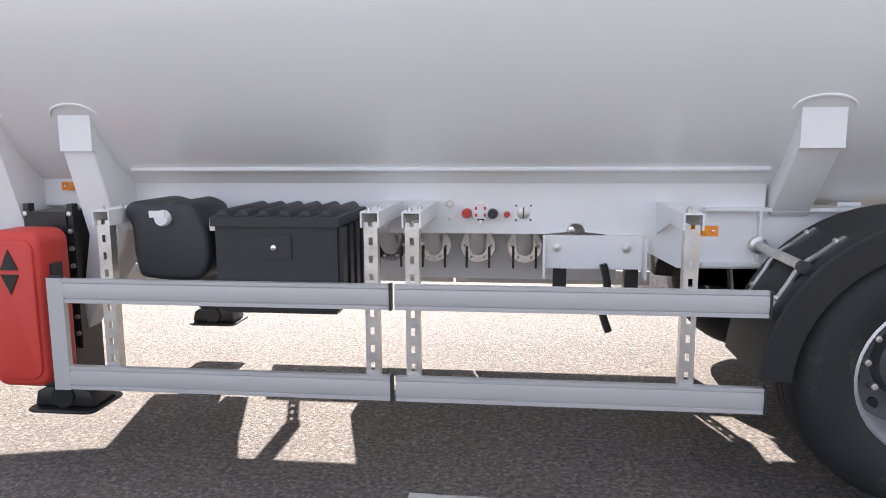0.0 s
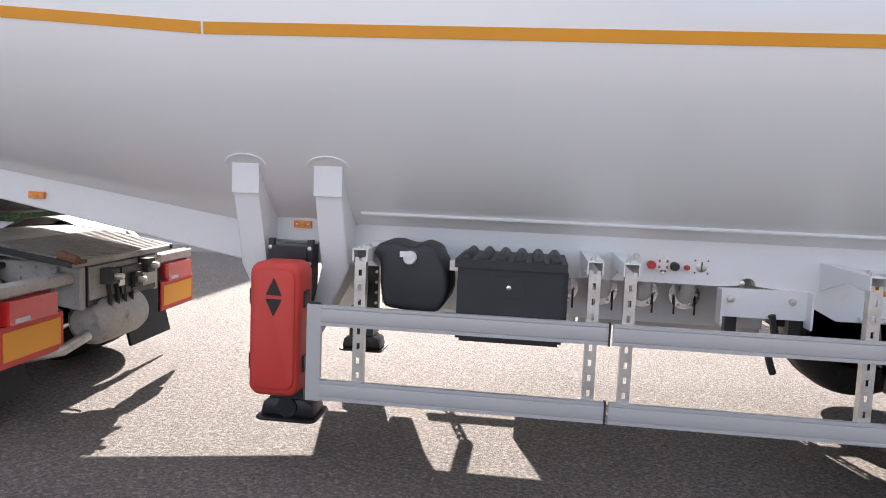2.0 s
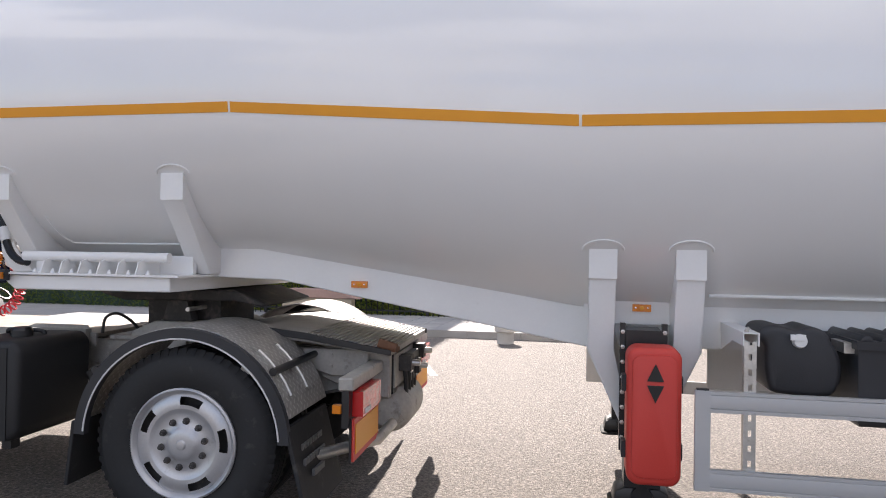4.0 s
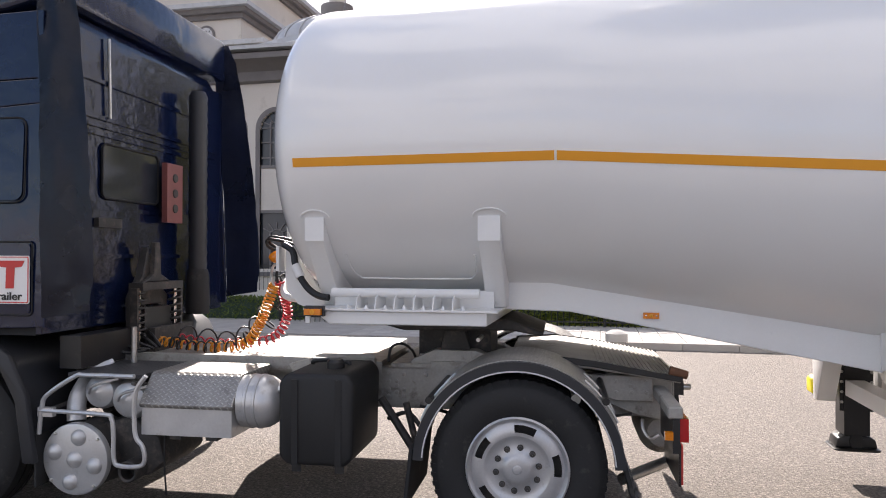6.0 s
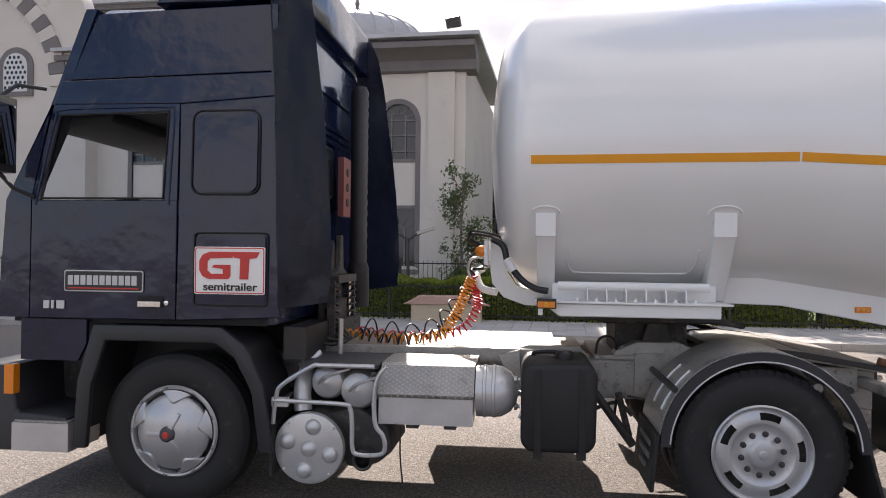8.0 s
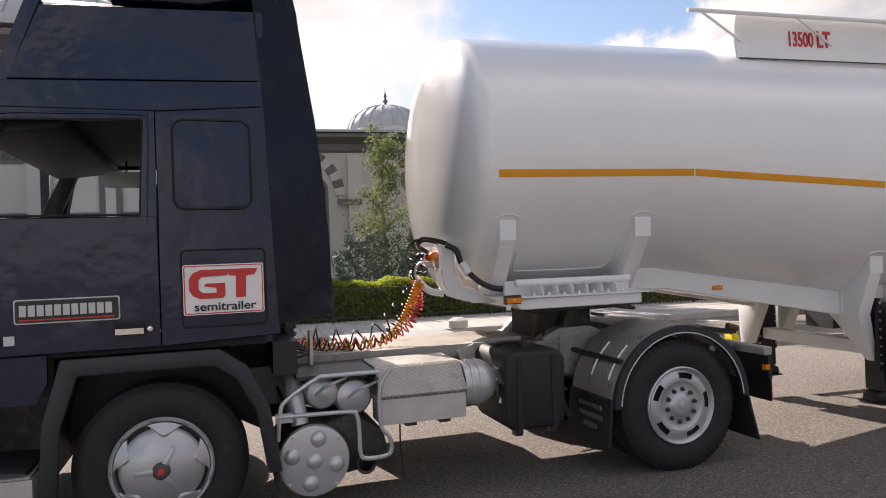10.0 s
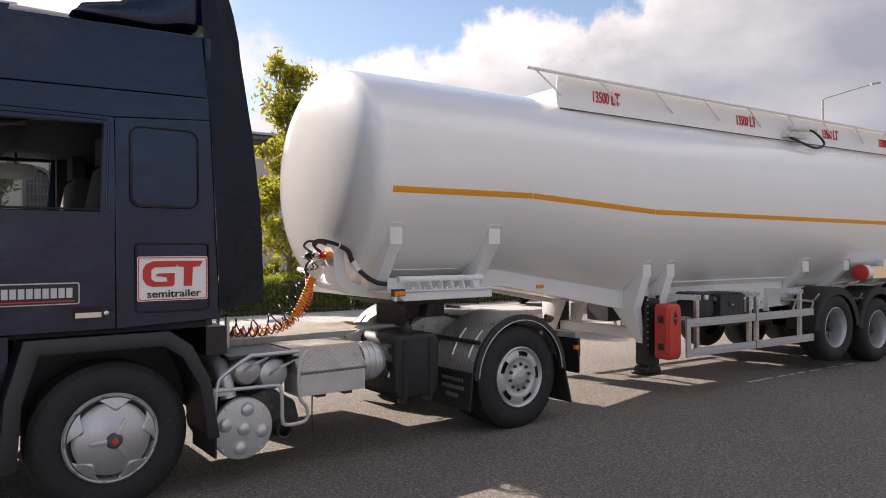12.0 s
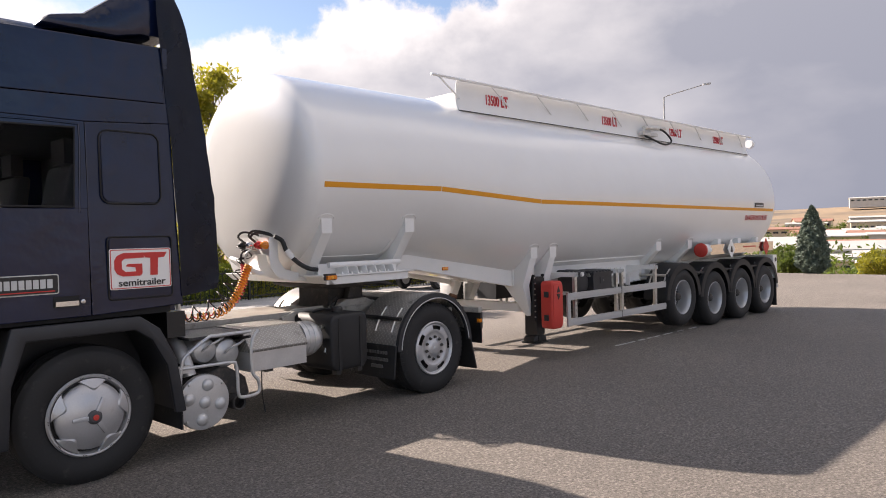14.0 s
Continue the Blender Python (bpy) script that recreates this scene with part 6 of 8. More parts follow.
            part("bolt", rod(B(), (ax + 0.658 * math.cos(t), yy, zc + 0.02 + 0.658 * math.sin(t)), (ax + 0.672 * math.cos(t), yy, zc + 0.02 + 0.672 * math.sin(t)), 0.010, 0.008, 8), M_GALV, clamp)
for x in (6.76, 8.01, 9.22):
    part("mudguard_bridge", bevelled(box(B(), x - 0.16, x + 0.16, 0.02, 0.42, 1.02, 1.045), 0.006, 1), M_BLACKPL, trailer)
bm = bevelled(box(B(), 10.36, 10.375, 0.0, 0.40, 0.12, 0.62), 0.004, 1)
part("rear_mudflap", bm, M_RUBBER, trailer, "black rubber mudflap")
bm = bevelled(box(B(), 10.30, 10.50, 0.03, far(0.03), 0.72, 1.22), 0.015, 2)
part("rear_cross_panel", bm, M_WHITE, trailer, "white rear cross panel with lamp hole")
bm = lathe(B(), [(0.001, -0.012), (0.04, -0.01), (0.045, 0)], (10.42, 0.03, 1.12), "y", 18)
part("round_lamp", bm, M_BLACKPL, trailer)
bm = bevelled(box(B(), 10.44, 10.52, 0.02, far(0.02), 0.50, 0.58), 0.01, 1)
part("rear_bumper", bm, M_ALU, trailer)


# hose locker, hazard plates and lettering at the rear
def rear_fittings():
    bm = bevelled(box(B(), 7.25, 10.3, 0.03, 0.30, 1.33, 1.52), 0.02, 2)
    lk = part("hose_locker", bm, M_STEEL, trailer, "long polished steel hose locker")
    bm = lathe(B(), [(0.001, 0.0), (0.125, 0.0), (0.130, 0.012), (0.130, 0.05), (0.116, 0.055), (0.116, 0.24), (0.001, 0.24)], (7.06, 0.14, 1.425), "x", 32)
    part("hose_tube_end", bm, M_WHITE, lk)
    part("red_end_cap", lathe(B(), [(0.001, -0.022), (0.095, -0.018), (0.128, -0.004), (0.132, 0.03), (0.1305, 0.03)], (7.06, 0.14, 1.425), "x", 32), M_RED, lk, "round red hose tube cap")
    bm = box(B(), 8.75, 9.35, 0.024, 0.029, 1.43, 1.455)
    part("marking", bm, M_SIGNRED, lk)
    for x, w, mat, lab in ((8.06, 0.165, M_SIGN, "white diamond hazard plate"), (9.80, 0.155, M_RED, "red diamond hazard plate")):
        bm = prism(B(), [(x - w, 1.42), (x, 1.42 - w * 1.15), (x + w, 1.42), (x, 1.42 + w * 1.15)], "y", -0.02, -0.008)
        d = part("hazard_plate", bm, mat, trailer, lab)
        if mat is M_SIGN:
            bm = prism(B(), [(x - 0.05, 1.36), (x + 0.05, 1.36), (x + 0.02, 1.47), (x - 0.02, 1.47)], "y", -0.025, -0.0205)
            part("symbol", bm, M_SIGNBLK, d)
        bm = box(B(), x - 0.02, x + 0.02, -0.008, 0.05, 1.38, 1.46)
        part("plate_bracket", bm, M_GALV, d)
    bm = bevelled(box(B(), 9.36, 9.80, tank_y(9.5, 2.3) - 0.012, tank_y(9.5, 2.3) + 0.02, 2.255, 2.345), 0.004, 1)
    nb = part("name_plate", bm, M_SIGNBLK, trailer, "small black plate with a pale bar")
    bm = box(B(), 9.40, 9.76, tank_y(9.5, 2.3) - 0.016, tank_y(9.5, 2.3) - 0.0125, 2.275, 2.30)
    part("pale_bar", bm, M_BAR, nb)
    me = text_mesh("DANGEROUS GOODS", 0.15, M_LETTER, 1.12)
    part("lettering", me, M_LETTER, tank, "red words DANGEROUS GOODS", at=pose(8.95, tank_y(9.4, 1.985) - 0.010, 1.985, 105, 0, 0))


rear_fittings()


# walkway screens with folding handrail on top
def top_walkway():
    x0, x1 = 1.06, 10.30
    def section(side):
        pts = [(0.536, 3.455), (0.566, 3.53), (0.584, 3.62), (0.590, 3.72), (0.578, 3.81), (0.552, 3.875), (0.562, 3.882), (0.592, 3.815), (0.606, 3.72), (0.600, 3.61), (0.582, 3.52), (0.560, 3.43)]
        return pts if side < 0 else [(far(y), z) for y, z in pts]
    for s in (-1, 1):
        sc = part("walkway_screen", prism(B(), section(s), "x", x0, x1), M_WHITE, trailer, "white curved side screen of the top walkway")
        yr = 0.47 if s < 0 else far(0.47)
        # thin dark tube drawn in place of the gap's shadow under the screen
        bm = B()
        tube(bm, [(x0, 0.532 if s < 0 else far(0.532), 3.452), (x1, 0.532 if s < 0 else far(0.532), 3.452)], 0.007, 5)
        part("gap_shadow_line", bm, M_GRIME, sc)
        bm = B()
        tube(bm, [(0.50, yr, 3.836), (x1, yr, 3.83)], 0.02, 8)
        part("handrail", bm, M_WHITE, trailer, "folded white handrail")
        for i in range(10):
            x = 0.62 + i * 1.0
            bm = B()
            tube(bm, [(x, yr, 3.836), (x + 0.50, 0.583 if s < 0 else far(0.583), 3.62)], 0.012, 6)
            part("rail_strut", bm, M_WHITE, trailer)
    bm = prism(B(), [(0.56, 3.46), (0.605, 3.70), (far(0.605), 3.70), (far(0.56), 3.46)], "x", x0 - 0.01, x0)
    part("walkway_end", bm, M_WHITE, trailer)
    bm = prism(B(), [(0.56, 3.46), (0.605, 3.70), (far(0.605), 3.70), (far(0.56), 3.46)], "x", x1, x1 + 0.01)
    part("walkway_end", bm, M_WHITE, trailer)
    for x in (1.70, 4.58, 6.88, 8.72):
        me = text_mesh("13500", 0.20, M_LETTER, 0.27, 0.004, 0.002)
        part("lettering", me, M_LETTER, trailer, "red figures 13500", at=pose(x - 0.08, 0.577, 3.595, 87, 0, 0))
        me = text_mesh("LT", 0.22, M_LETTER, 0.15, 0.004, 0.005)
        part("lettering", me, M_LETTER, trailer, "red letters LT", at=pose(x + 0.25, 0.577, 3.595, 87, 0, 0))
    bm = B()
    tube(bm, smooth_line([(5.9, 0.5, 3.66), (6.2, 0.40, 3.62), (6.45, 0.36, 3.45), (6.2, 0.36, 3.36), (5.85, 0.42, 3.44), (5.7, 0.48, 3.5)], 6), 0.018, 8)
    part("breather_hose", bm, M_HOSEB, trailer, "looped black hose")
    bm = bevelled(box(B(), 5.6, 6.1, 0.44, 0.54, 3.50, 3.56), 0.01, 1)
    part("hose_bracket", bm, M_GALV, trailer)
    bm = B()
    rod(bm, (5.62, 0.44, 3.62), (6.35, 0.44, 3.66), 0.035)
    part("rail_actuator", bm, M_GALV, trailer, "grey pneumatic handrail cylinder")
    bm = lathe(B(), [(0.001, 0), (0.09, 0.0), (0.1, 0.1), (0.05, 0.16), (0.001, 0.16)], (x1 + 0.25, 0.62, 3.72), "x", 14)
    part("vent_cap", bm, M_WHITE, trailer)
    for x in (2.6, 4.6, 6.6, 8.6):
        bm = lathe(B(), [(0.25, -0.1), (0.25, 0.08), (0.22, 0.1), (0.22, 0.13), (0.001, 0.14)], (x, CY, 3.66), "z", 24)
        part("manhole", bm, M_WHITE, trailer)


top_walkway()
bm = bevelled(prism(B(), [(2.21, 0.62), (2.21, 0.74), (2.25, 0.77), (2.32, 0.62)], "y", 2.30, 2.46), 0.01, 1)
part("yellow_chock", bm, M_YELLOW, trailer, "yellow plastic wheel chock")


# ---------------------------------------------------------------- tractor unit, a little skewed to its trailer
truck = root("tractor_unit", 0, 0, 0, "dark navy two-axle truck tractor with tall sleeper cab", "truck", m=pose(0, 0, 0, 0, 0, 3.0), grounded=False)
TW = 2.48                     # width over the wheels
SIDE = -0.045                 # near side of the cab


def opp(y):
    return TW - y


# cab shell with real window openings; the sides lean in a little towards the top
def lean(z):
    return 0.035 * max(0.0, (z - 1.9)) ** 1.2


def cab_side(y, s):
    """One side wall as separate panels round the door window."""
    F, R, D = -5.10, -3.13, -3.80
    def panel(pts, name, mat=M_CAB, label="", t=0.03):
        bm = B()
        lo = [bm.verts.new((x, y + s * lean(z), z)) for x, z in pts]
        hi = [bm.verts.new((x, y + s * (lean(z) + t), z)) for x, z in pts]
        k = len(pts)
        bm.faces.new(lo), bm.faces.new(hi[::-1])
        for i in range(k):
            bm.faces.new((lo[i], hi[i], hi[(i + 1) % k], lo[(i + 1) % k]))
        bmesh.ops.recalc_face_normals(bm, faces=bm.faces[:])
        return bm
    # lower door
    g = 0.006
    door = part("door", bevelled(panel([(-4.86, 1.27), (-4.86, 2.08), (D - g, 2.08), (D - g, 1.27)], "d"), 0.006, 2), M_CAB, truck, "dark navy cab door with open-view window", smooth=18)
    for pts in ([(-4.86, 2.08), (-4.80, 2.08), (-4.66, 2.72), (-4.72, 2.74)], [(-4.66, 2.72), (-4.675, 2.66), (-3.87, 2.68), (D - g, 2.735), (-4.72, 2.74)], [(-3.87, 2.68), (-3.90, 2.08), (D - g, 2.08), (D - g, 2.735)]):
        part("window_frame", panel(pts, "wf"), M_CAB, door)
    gl = panel([(-4.80, 2.082), (-4.672, 2.66), (-3.874, 2.678), (-3.902, 2.082)], "gl", t=0.006)
    go = part("window_glass", gl, M_GLASS, door)
    go.visible_shadow = False
    bm = B()
    rr = round_rect(-4.79, -3.91, 2.10, 2.65, 0.05)
    tube(bm, [(x, y + s * (lean(z) - 0.004), z) for x, z in [(-4.79, 2.09), (-4.665, 2.665), (-3.878, 2.683), (-3.903, 2.09), (-4.79, 2.09)]], 0.009, 6)
    part("window_seal", bm, M_DARK, door)
    bm = B()
    tube(bm, smooth_line([(x, y + s * (lean(z) - 0.002), z) for x, z in [(-4.83, 2.045), (-4.80, 2.20), (-4.71, 2.62), (-4.66, 2.70), (-4.30, 2.712), (-3.90, 2.712), (-3.845, 2.67), (-3.855, 2.30), (-3.865, 2.045)]], 4), 0.007, 6)
    part("frame_bead", bm, M_CAB, door)
    # rear quarter with blanked window
    q = part("side_panel", bevelled(panel([(D, 1.27), (D, 2.735), (R, 2.78), (R + 0.05, 1.30)], "q"), 0.006, 2), M_CAB, truck, smooth=18)
    for o, r, off, mat in ((round_rect(-3.705, -3.235, 2.12, 2.685, 0.07), 0.0065, 0.0, M_DARK), (round_rect(-3.675, -3.165, 1.375, 1.86, 0.03), 0.006, 0.0, M_DARK)):
        bm = B()
        tube(bm, [(x, y + s * (lean(z) - 0.002), z) for x, z in o + o[:1]], r, 6)
        part("panel_seal", bm, mat, q)
    bm = panel(round_rect(-3.69, -3.25, 2.135, 2.67, 0.06), "b", t=0.02)
    ob = part("blank_window", bm, M_CAB, q)
    ob.location.y = -s * 0.006
    bm = panel(round_rect(-3.66, -3.18, 1.39, 1.845, 0.025), "b", t=0.02)
    ob = part("locker_lid", bm, M_CAB, q)
    ob.location.y = -s * 0.005
    # upper cab side with one crease
    for low, top, off in (((2.7425, 2.738, 2.783), (2.905, 2.905, 2.945), 0.0), ((2.911, 2.911, 2.951), (3.37, 3.37, 3.41), 0.003)):
        dx, dx1 = 0.32 * (low[0] - 2.745), 0.32 * (top[0] - 2.745)
        bm = panel([(-4.72 + dx, low[0]), (-4.72 + dx1, top[0]), (R, top[2]), (R, low[2]), (D, low[1])] if off == 0 else [(-4.72 + dx, low[0]), (-4.72 + dx1, top[0]), (R, top[2]), (R, low[2])], "u")
        ob = part("upper_panel", bevelled(bm, 0.006, 2), M_CAB, truck, smooth=18)
        ob.location.y = s * off
    # front corner
    bm = panel([(-5.10, 1.27), (-5.05, 2.08), (-4.72, 2.74), (-4.74, 2.74), (-4.866, 2.08), (-4.866, 1.27)], "c")
    part("front_corner", bm, M_CAB, truck)
    bm = panel([(-4.92, 0.98), (-4.92, 1.262), (-4.44, 1.262), (-4.44, 1.1), (-4.5, 0.98)], "low")
    part("lower_panel", bm, M_CAB, truck)


cab_side(SIDE, 1)
cab_side(opp(SIDE), -1)
Y0, Y1 = SIDE + 0.04, opp(SIDE) - 0.04
bm = B()
prism(bm, [(Y0 + 0.09, 3.37), (Y0 + 0.25, 3.48), (Y1 - 0.25, 3.48), (Y1 - 0.09, 3.37)], "x", -4.50, -3.14)
part("roof", bevelled(bm, 0.02, 2), M_CAB, truck)
bm = prism(B(), [(-4.06, 3.455), (-3.99, 3.53), (-3.74, 3.59), (-3.52, 3.76), (-3.30, 3.90), (-3.05, 3.90), (-3.05, 3.50), (-3.30, 3.50), (-3.50, 3.455)], "y", Y0 + 0.08, Y1 - 0.08)
part("roof_spoiler", bevelled(bm, 0.03, 2), M_CAB, truck, "black roof air deflector")
bm = B()
box(bm, -3.17, -3.13, Y0, Y1, 1.25, 3.40)
rear_wall = part("rear_wall", bm, M_CAB, truck)
bm = prism(B(), round_rect(0.60, 1.32, 2.21, 2.60, 0.05), "x", -3.129, -3.118)
part("rear_window", bm, M_WINDARK, rear_wall, "dark glossy rear window")
bm = B()
tube(bm, [(-3.115, y, z) for y, z in round_rect(0.59, 1.33, 2.20, 2.61, 0.055)] + [(-3.115, *round_rect(0.59, 1.33, 2.20, 2.61, 0.055)[0])], 0.010, 6)
part("window_seal", bm, M_DARK, rear_wall)
bm = B()
tube(bm, [(-3.10, 0.66, 2.80), (-3.10, 0.64, 3.40)], 0.012, 8)
part("conduit", bm, M_GALV, rear_wall, "pale thin conduit up the cab back")
bm = bevelled(box(B(), -3.13, -3.09, 0.52, 0.80, 1.98, 2.05), 0.008, 1)
part("connector_strip", bm, M_GRIME, rear_wall)
for z in (1.75, 2.11, 2.66, 2.72, 2.78, 3.05):
    bm = bevelled(box(B(), -3.13, -3.112, Y0 + 0.15, Y1 - 0.15, z, z + 0.03), 0.006, 1)
    part("pressing", bm, M_CAB, rear_wall)
bm = B()
box(bm, -5.0, -3.17, Y0, Y1, 1.24, 1.30)
part("cab_floor", bm, M_DARK, truck)
bm = prism(B(), [(-5.12, 1.27), (-5.07, 2.08), (-5.02, 2.08), (-5.06, 1.27)], "y", Y0, Y1)
part("front_panel", bm, M_CAB, truck)
bm = prism(B(), [(-5.07, 2.08), (-4.74, 2.74), (-4.73, 2.74), (-5.055, 2.08)], "y", Y0 + 0.05, Y1 - 0.05)
ob = part("windscreen", bm, M_GLASS, truck, "windscreen glass")
ob.visible_shadow = False
bm = prism(B(), [(-4.76, 2.72), (-4.50, 3.40), (-4.42, 3.40), (-4.68, 2.72)], "y", Y0, Y1)
part("upper_front", bm, M_CAB, truck)
bm = bevelled(box(B(), -5.0, -4.62, Y0 + 0.05, Y1 - 0.05, 1.75, 2.07), 0.05, 2)
part("dashboard", bm, M_DARK, truck)
bm = box(B(), -4.70, -3.17, Y0 + 0.03, Y1 - 0.03, 2.70, 2.74)
part("headlining", bm, M_DARK, truck)
bm = bevelled(prism(B(), [(-4.83, 2.58), (-4.76, 2.70), (-4.30, 2.70), (-4.32, 2.63), (-4.70, 2.58)], "y", Y0 + 0.04, Y1 - 0.04), 0.02, 2)
part("overhead_shelf", bm, M_DARK, truck)
for ya, yb in ((Y1 - 0.09, Y1 - 0.01), (Y0 + 0.03, Y0 + 0.07)):
    part("windscreen_pillar", bevelled(prism(B(), [(-5.05, 2.06), (-4.74, 2.70), (-4.60, 2.70), (-4.88, 2.06)], "y", ya, yb), 0.015, 2), M_DARK, truck)
part("bunk_curtain", bevelled(box(B(), -3.84, -3.60, Y1 - 0.16, Y1 - 0.05, 1.35, 2.69), 0.03, 2), M_DARK, truck, "dark sleeper curtain drawn aside")
bm = box(B(), -3.30, -3.18, Y0 + 0.02, Y1 - 0.02, 1.3, 2.70)
part("bunk_back", bm, M_DARK, truck)
for yc in (0.55, 1.85):
    bm = bevelled(prism(B(), [(-4.28, 1.72), (-4.28, 1.88), (-3.92, 1.88), (-3.80, 2.45), (-3.66, 2.45), (-3.76, 1.72)], "y", yc - 0.25, yc + 0.25), 0.04, 3)
    s = part("seat", bm, M_SEAT, truck, "grey cloth cab seat")
    bm = bevelled(box(B(), -3.80, -3.70, yc - 0.14, yc + 0.14, 2.46, 2.66), 0.03, 2)
    part("headrest", bm, M_SEAT, s)
    bm = box(B(), -4.2, -3.85, yc - 0.15, yc + 0.15, 1.3, 1.72)
    part("seat_base", bm, M_DARK, s)
bm = B()
tube(bm, [(-4.52 + 0.05 * math.cos(a) * 1, 0.55 + 0.23 * math.sin(a), 2.06 + 0.20 * math.cos(a) * 0.35) for a in [2 * math.pi * i / 28 for i in range(29)]], 0.014, 8)
tube(bm, [(-4.52, 0.34, 2.06), (-4.54, 0.55, 2.04), (-4.52, 0.76, 2.06)], 0.012, 6)
sw = part("steering_wheel", bm, M_DARK, truck, "black steering wheel")
bm = B()
rod(bm, (-4.54, 0.55, 2.04), (-4.75, 0.55, 1.7), 0.03)
part("steering_column", bm, M_DARK, sw)


# side wind deflector flaps behind the cab
for y, s in ((SIDE, 1), (opp(SIDE), -1)):
    bm = B()
    rows = []
    zs = [1.36, 1.6, 1.95, 2.3, 2.7, 3.1, 3.42, 3.70, 3.88]
    edge = [-2.755, -2.735, -2.745, -2.77, -2.81, -2.865, -2.905, -2.96, -3.04]
    fine = [(z0 + (z1 - z0) * k / 3, e0 + (e1 - e0) * k / 3) for z0, z1, e0, e1 in zip(zs, zs[1:], edge, edge[1:]) for k in range(3)] + [(zs[-1], edge[-1])]
    for z, e in fine:
        yy = y + s * (lean(z) - 0.010)
        x0 = float(np.interp(z, (1.36, 1.6, 2.7, 3.42, 3.88), (-3.09, -3.095, -3.135, -3.185, -3.20)))
        rng = random.Random(int(z * 1000))
        row = []
        for k in range(6):
            x = x0 + (e - x0) * k / 5
            row.append(bm.verts.new((x, yy + s * (0.02 * k / 5) + rng.uniform(-0.011, 0.011) * (0.4 if k == 0 else 1) + 0.006 * math.sin(9 * z + 2 * k), z + (0.05 * k / 5 if z < 1.5 else 0))))
        rows.append(row)
    for p, q in zip(rows, rows[1:]):
        for k in range(5):
            bm.faces.new((p[k], p[k + 1], q[k + 1], q[k]))
    bmesh.ops.solidify(bm, geom=bm.faces[:], thickness=0.012)
    bmesh.ops.recalc_face_normals(bm, faces=bm.faces[:])
    part("side_deflector", bm, M_FLAP, truck, "black creased vinyl side deflector", smooth=60)


# door furniture and signs
def cab_signs():
    y = SIDE
    bm = prism(B(), round_rect(-3.668, -3.178, 1.452, 1.768, 0.015), "y", y - 0.012, y - 0.008)
    sg = part("logo_sign", bm, M_SIGN, truck, "white sign with red emblem and the word semitrailer")
    bm = B()
    o, i = round_rect(-3.662, -3.184, 1.458, 1.762, 0.012), round_rect(-3.656, -3.190, 1.464, 1.756, 0.010)
    for k in range(len(o)):
        prism(bm, [o[k], o[(k + 1) % len(o)], i[(k + 1) % len(o)], i[k]], "y", y - 0.0150, y - 0.0125)
    part("red_border", bm, M_SIGNRED, sg)
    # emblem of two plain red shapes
    a = [(-3.40, 1.735), (-3.56, 1.735), (-3.61, 1.715), (-3.632, 1.675), (-3.632, 1.61), (-3.61, 1.572), (-3.57, 1.553), (-3.43, 1.553), (-3.415, 1.57), (-3.415, 1.648), (-3.53, 1.648), (-3.545, 1.63), (-3.47, 1.62), (-3.465, 1.588), (-3.55, 1.588), (-3.575, 1.61), (-3.575, 1.67), (-3.555, 1.69), (-3.40, 1.695)]
    b = [(-3.41, 1.735), (-3.213, 1.735), (-3.235, 1.695), (-3.285, 1.690), (-3.292, 1.553), (-3.352, 1.553), (-3.348, 1.690), (-3.39, 1.695)]
    for pts in (a, b):
        bm = prism(B(), pts, "y", y - 0.016, y - 0.0125)
        part("emblem_shape", bm, M_SIGNRED, sg)
    me = text_mesh("semitrailer", 0.074, M_SIGNBLK, 0.375, 0.002, 0.0012)
    part("lettering", me, M_SIGNBLK, sg, at=pose(-3.605, y - 0.0145, 1.478, 90, 0, 0))
    bm = prism(B(), round_rect(-4.60, -4.03, 1.455, 1.60, 0.015), "y", y - 0.010, y - 0.006)
    npl = part("name_plate", bm, M_BAR, truck, "dark name plate with pale border and bar")
    bm = prism(B(), round_rect(-4.592, -4.038, 1.463, 1.592, 0.012), "y", y - 0.0135, y - 0.0105)
    part("plate_field", bm, M_SIGNBLK, npl)
    for k in range(11):
        x = -4.57 + k * 0.046
        bm = box(B(), x, x + 0.036, y - 0.0165, y - 0.014, 1.50, 1.565)
        part("pale_bar", bm, M_BAR, npl)
    bm = box(B(), -4.57, -4.06, y - 0.0165, y - 0.014, 1.474, 1.482)
    part("red_bar", bm, M_SIGNRED, npl)
    for x0, x1 in ((-4.75, -4.71), (-4.695, -4.675), (-4.655, -4.60)):
        bm = box(B(), x0, x1, y - 0.012, y - 0.004, 1.335, 1.39)
        part("badge_bar", bm, M_BAR, truck)
    part("handle_recess", bevelled(box(B(), -4.07, -3.89, y - 0.005, y + 0.01, 1.352, 1.432), 0.004, 1), M_DARK, truck)
    bm = bevelled(box(B(), -4.06, -3.90, y - 0.024, y - 0.006, 1.36, 1.395), 0.006, 2)
    part("door_handle", bm, M_STEEL, truck, "chrome door handle")
    bm = lathe(B(), [(0.001, -0.012), (0.016, -0.01), (0.018, 0.0)], (-3.865, y, 1.385), "y", 16)
    part("door_lock", bm, M_STEEL, truck)
    bm = bevelled(box(B(), -5.0, -4.90, y - 0.30, y - 0.10, 2.25, 2.75), 0.03, 2)
    mir = part("door_mirror", bm, M_BLACKPL, truck, "tall black door mirror")
    part("mirror_arm", tube(B(), [(-4.95, y - 0.2, 2.75), (-4.9, y - 0.1, 2.85), (-4.78, y + 0.03, 2.85)], 0.014, 6), M_BLACKPL, mir)
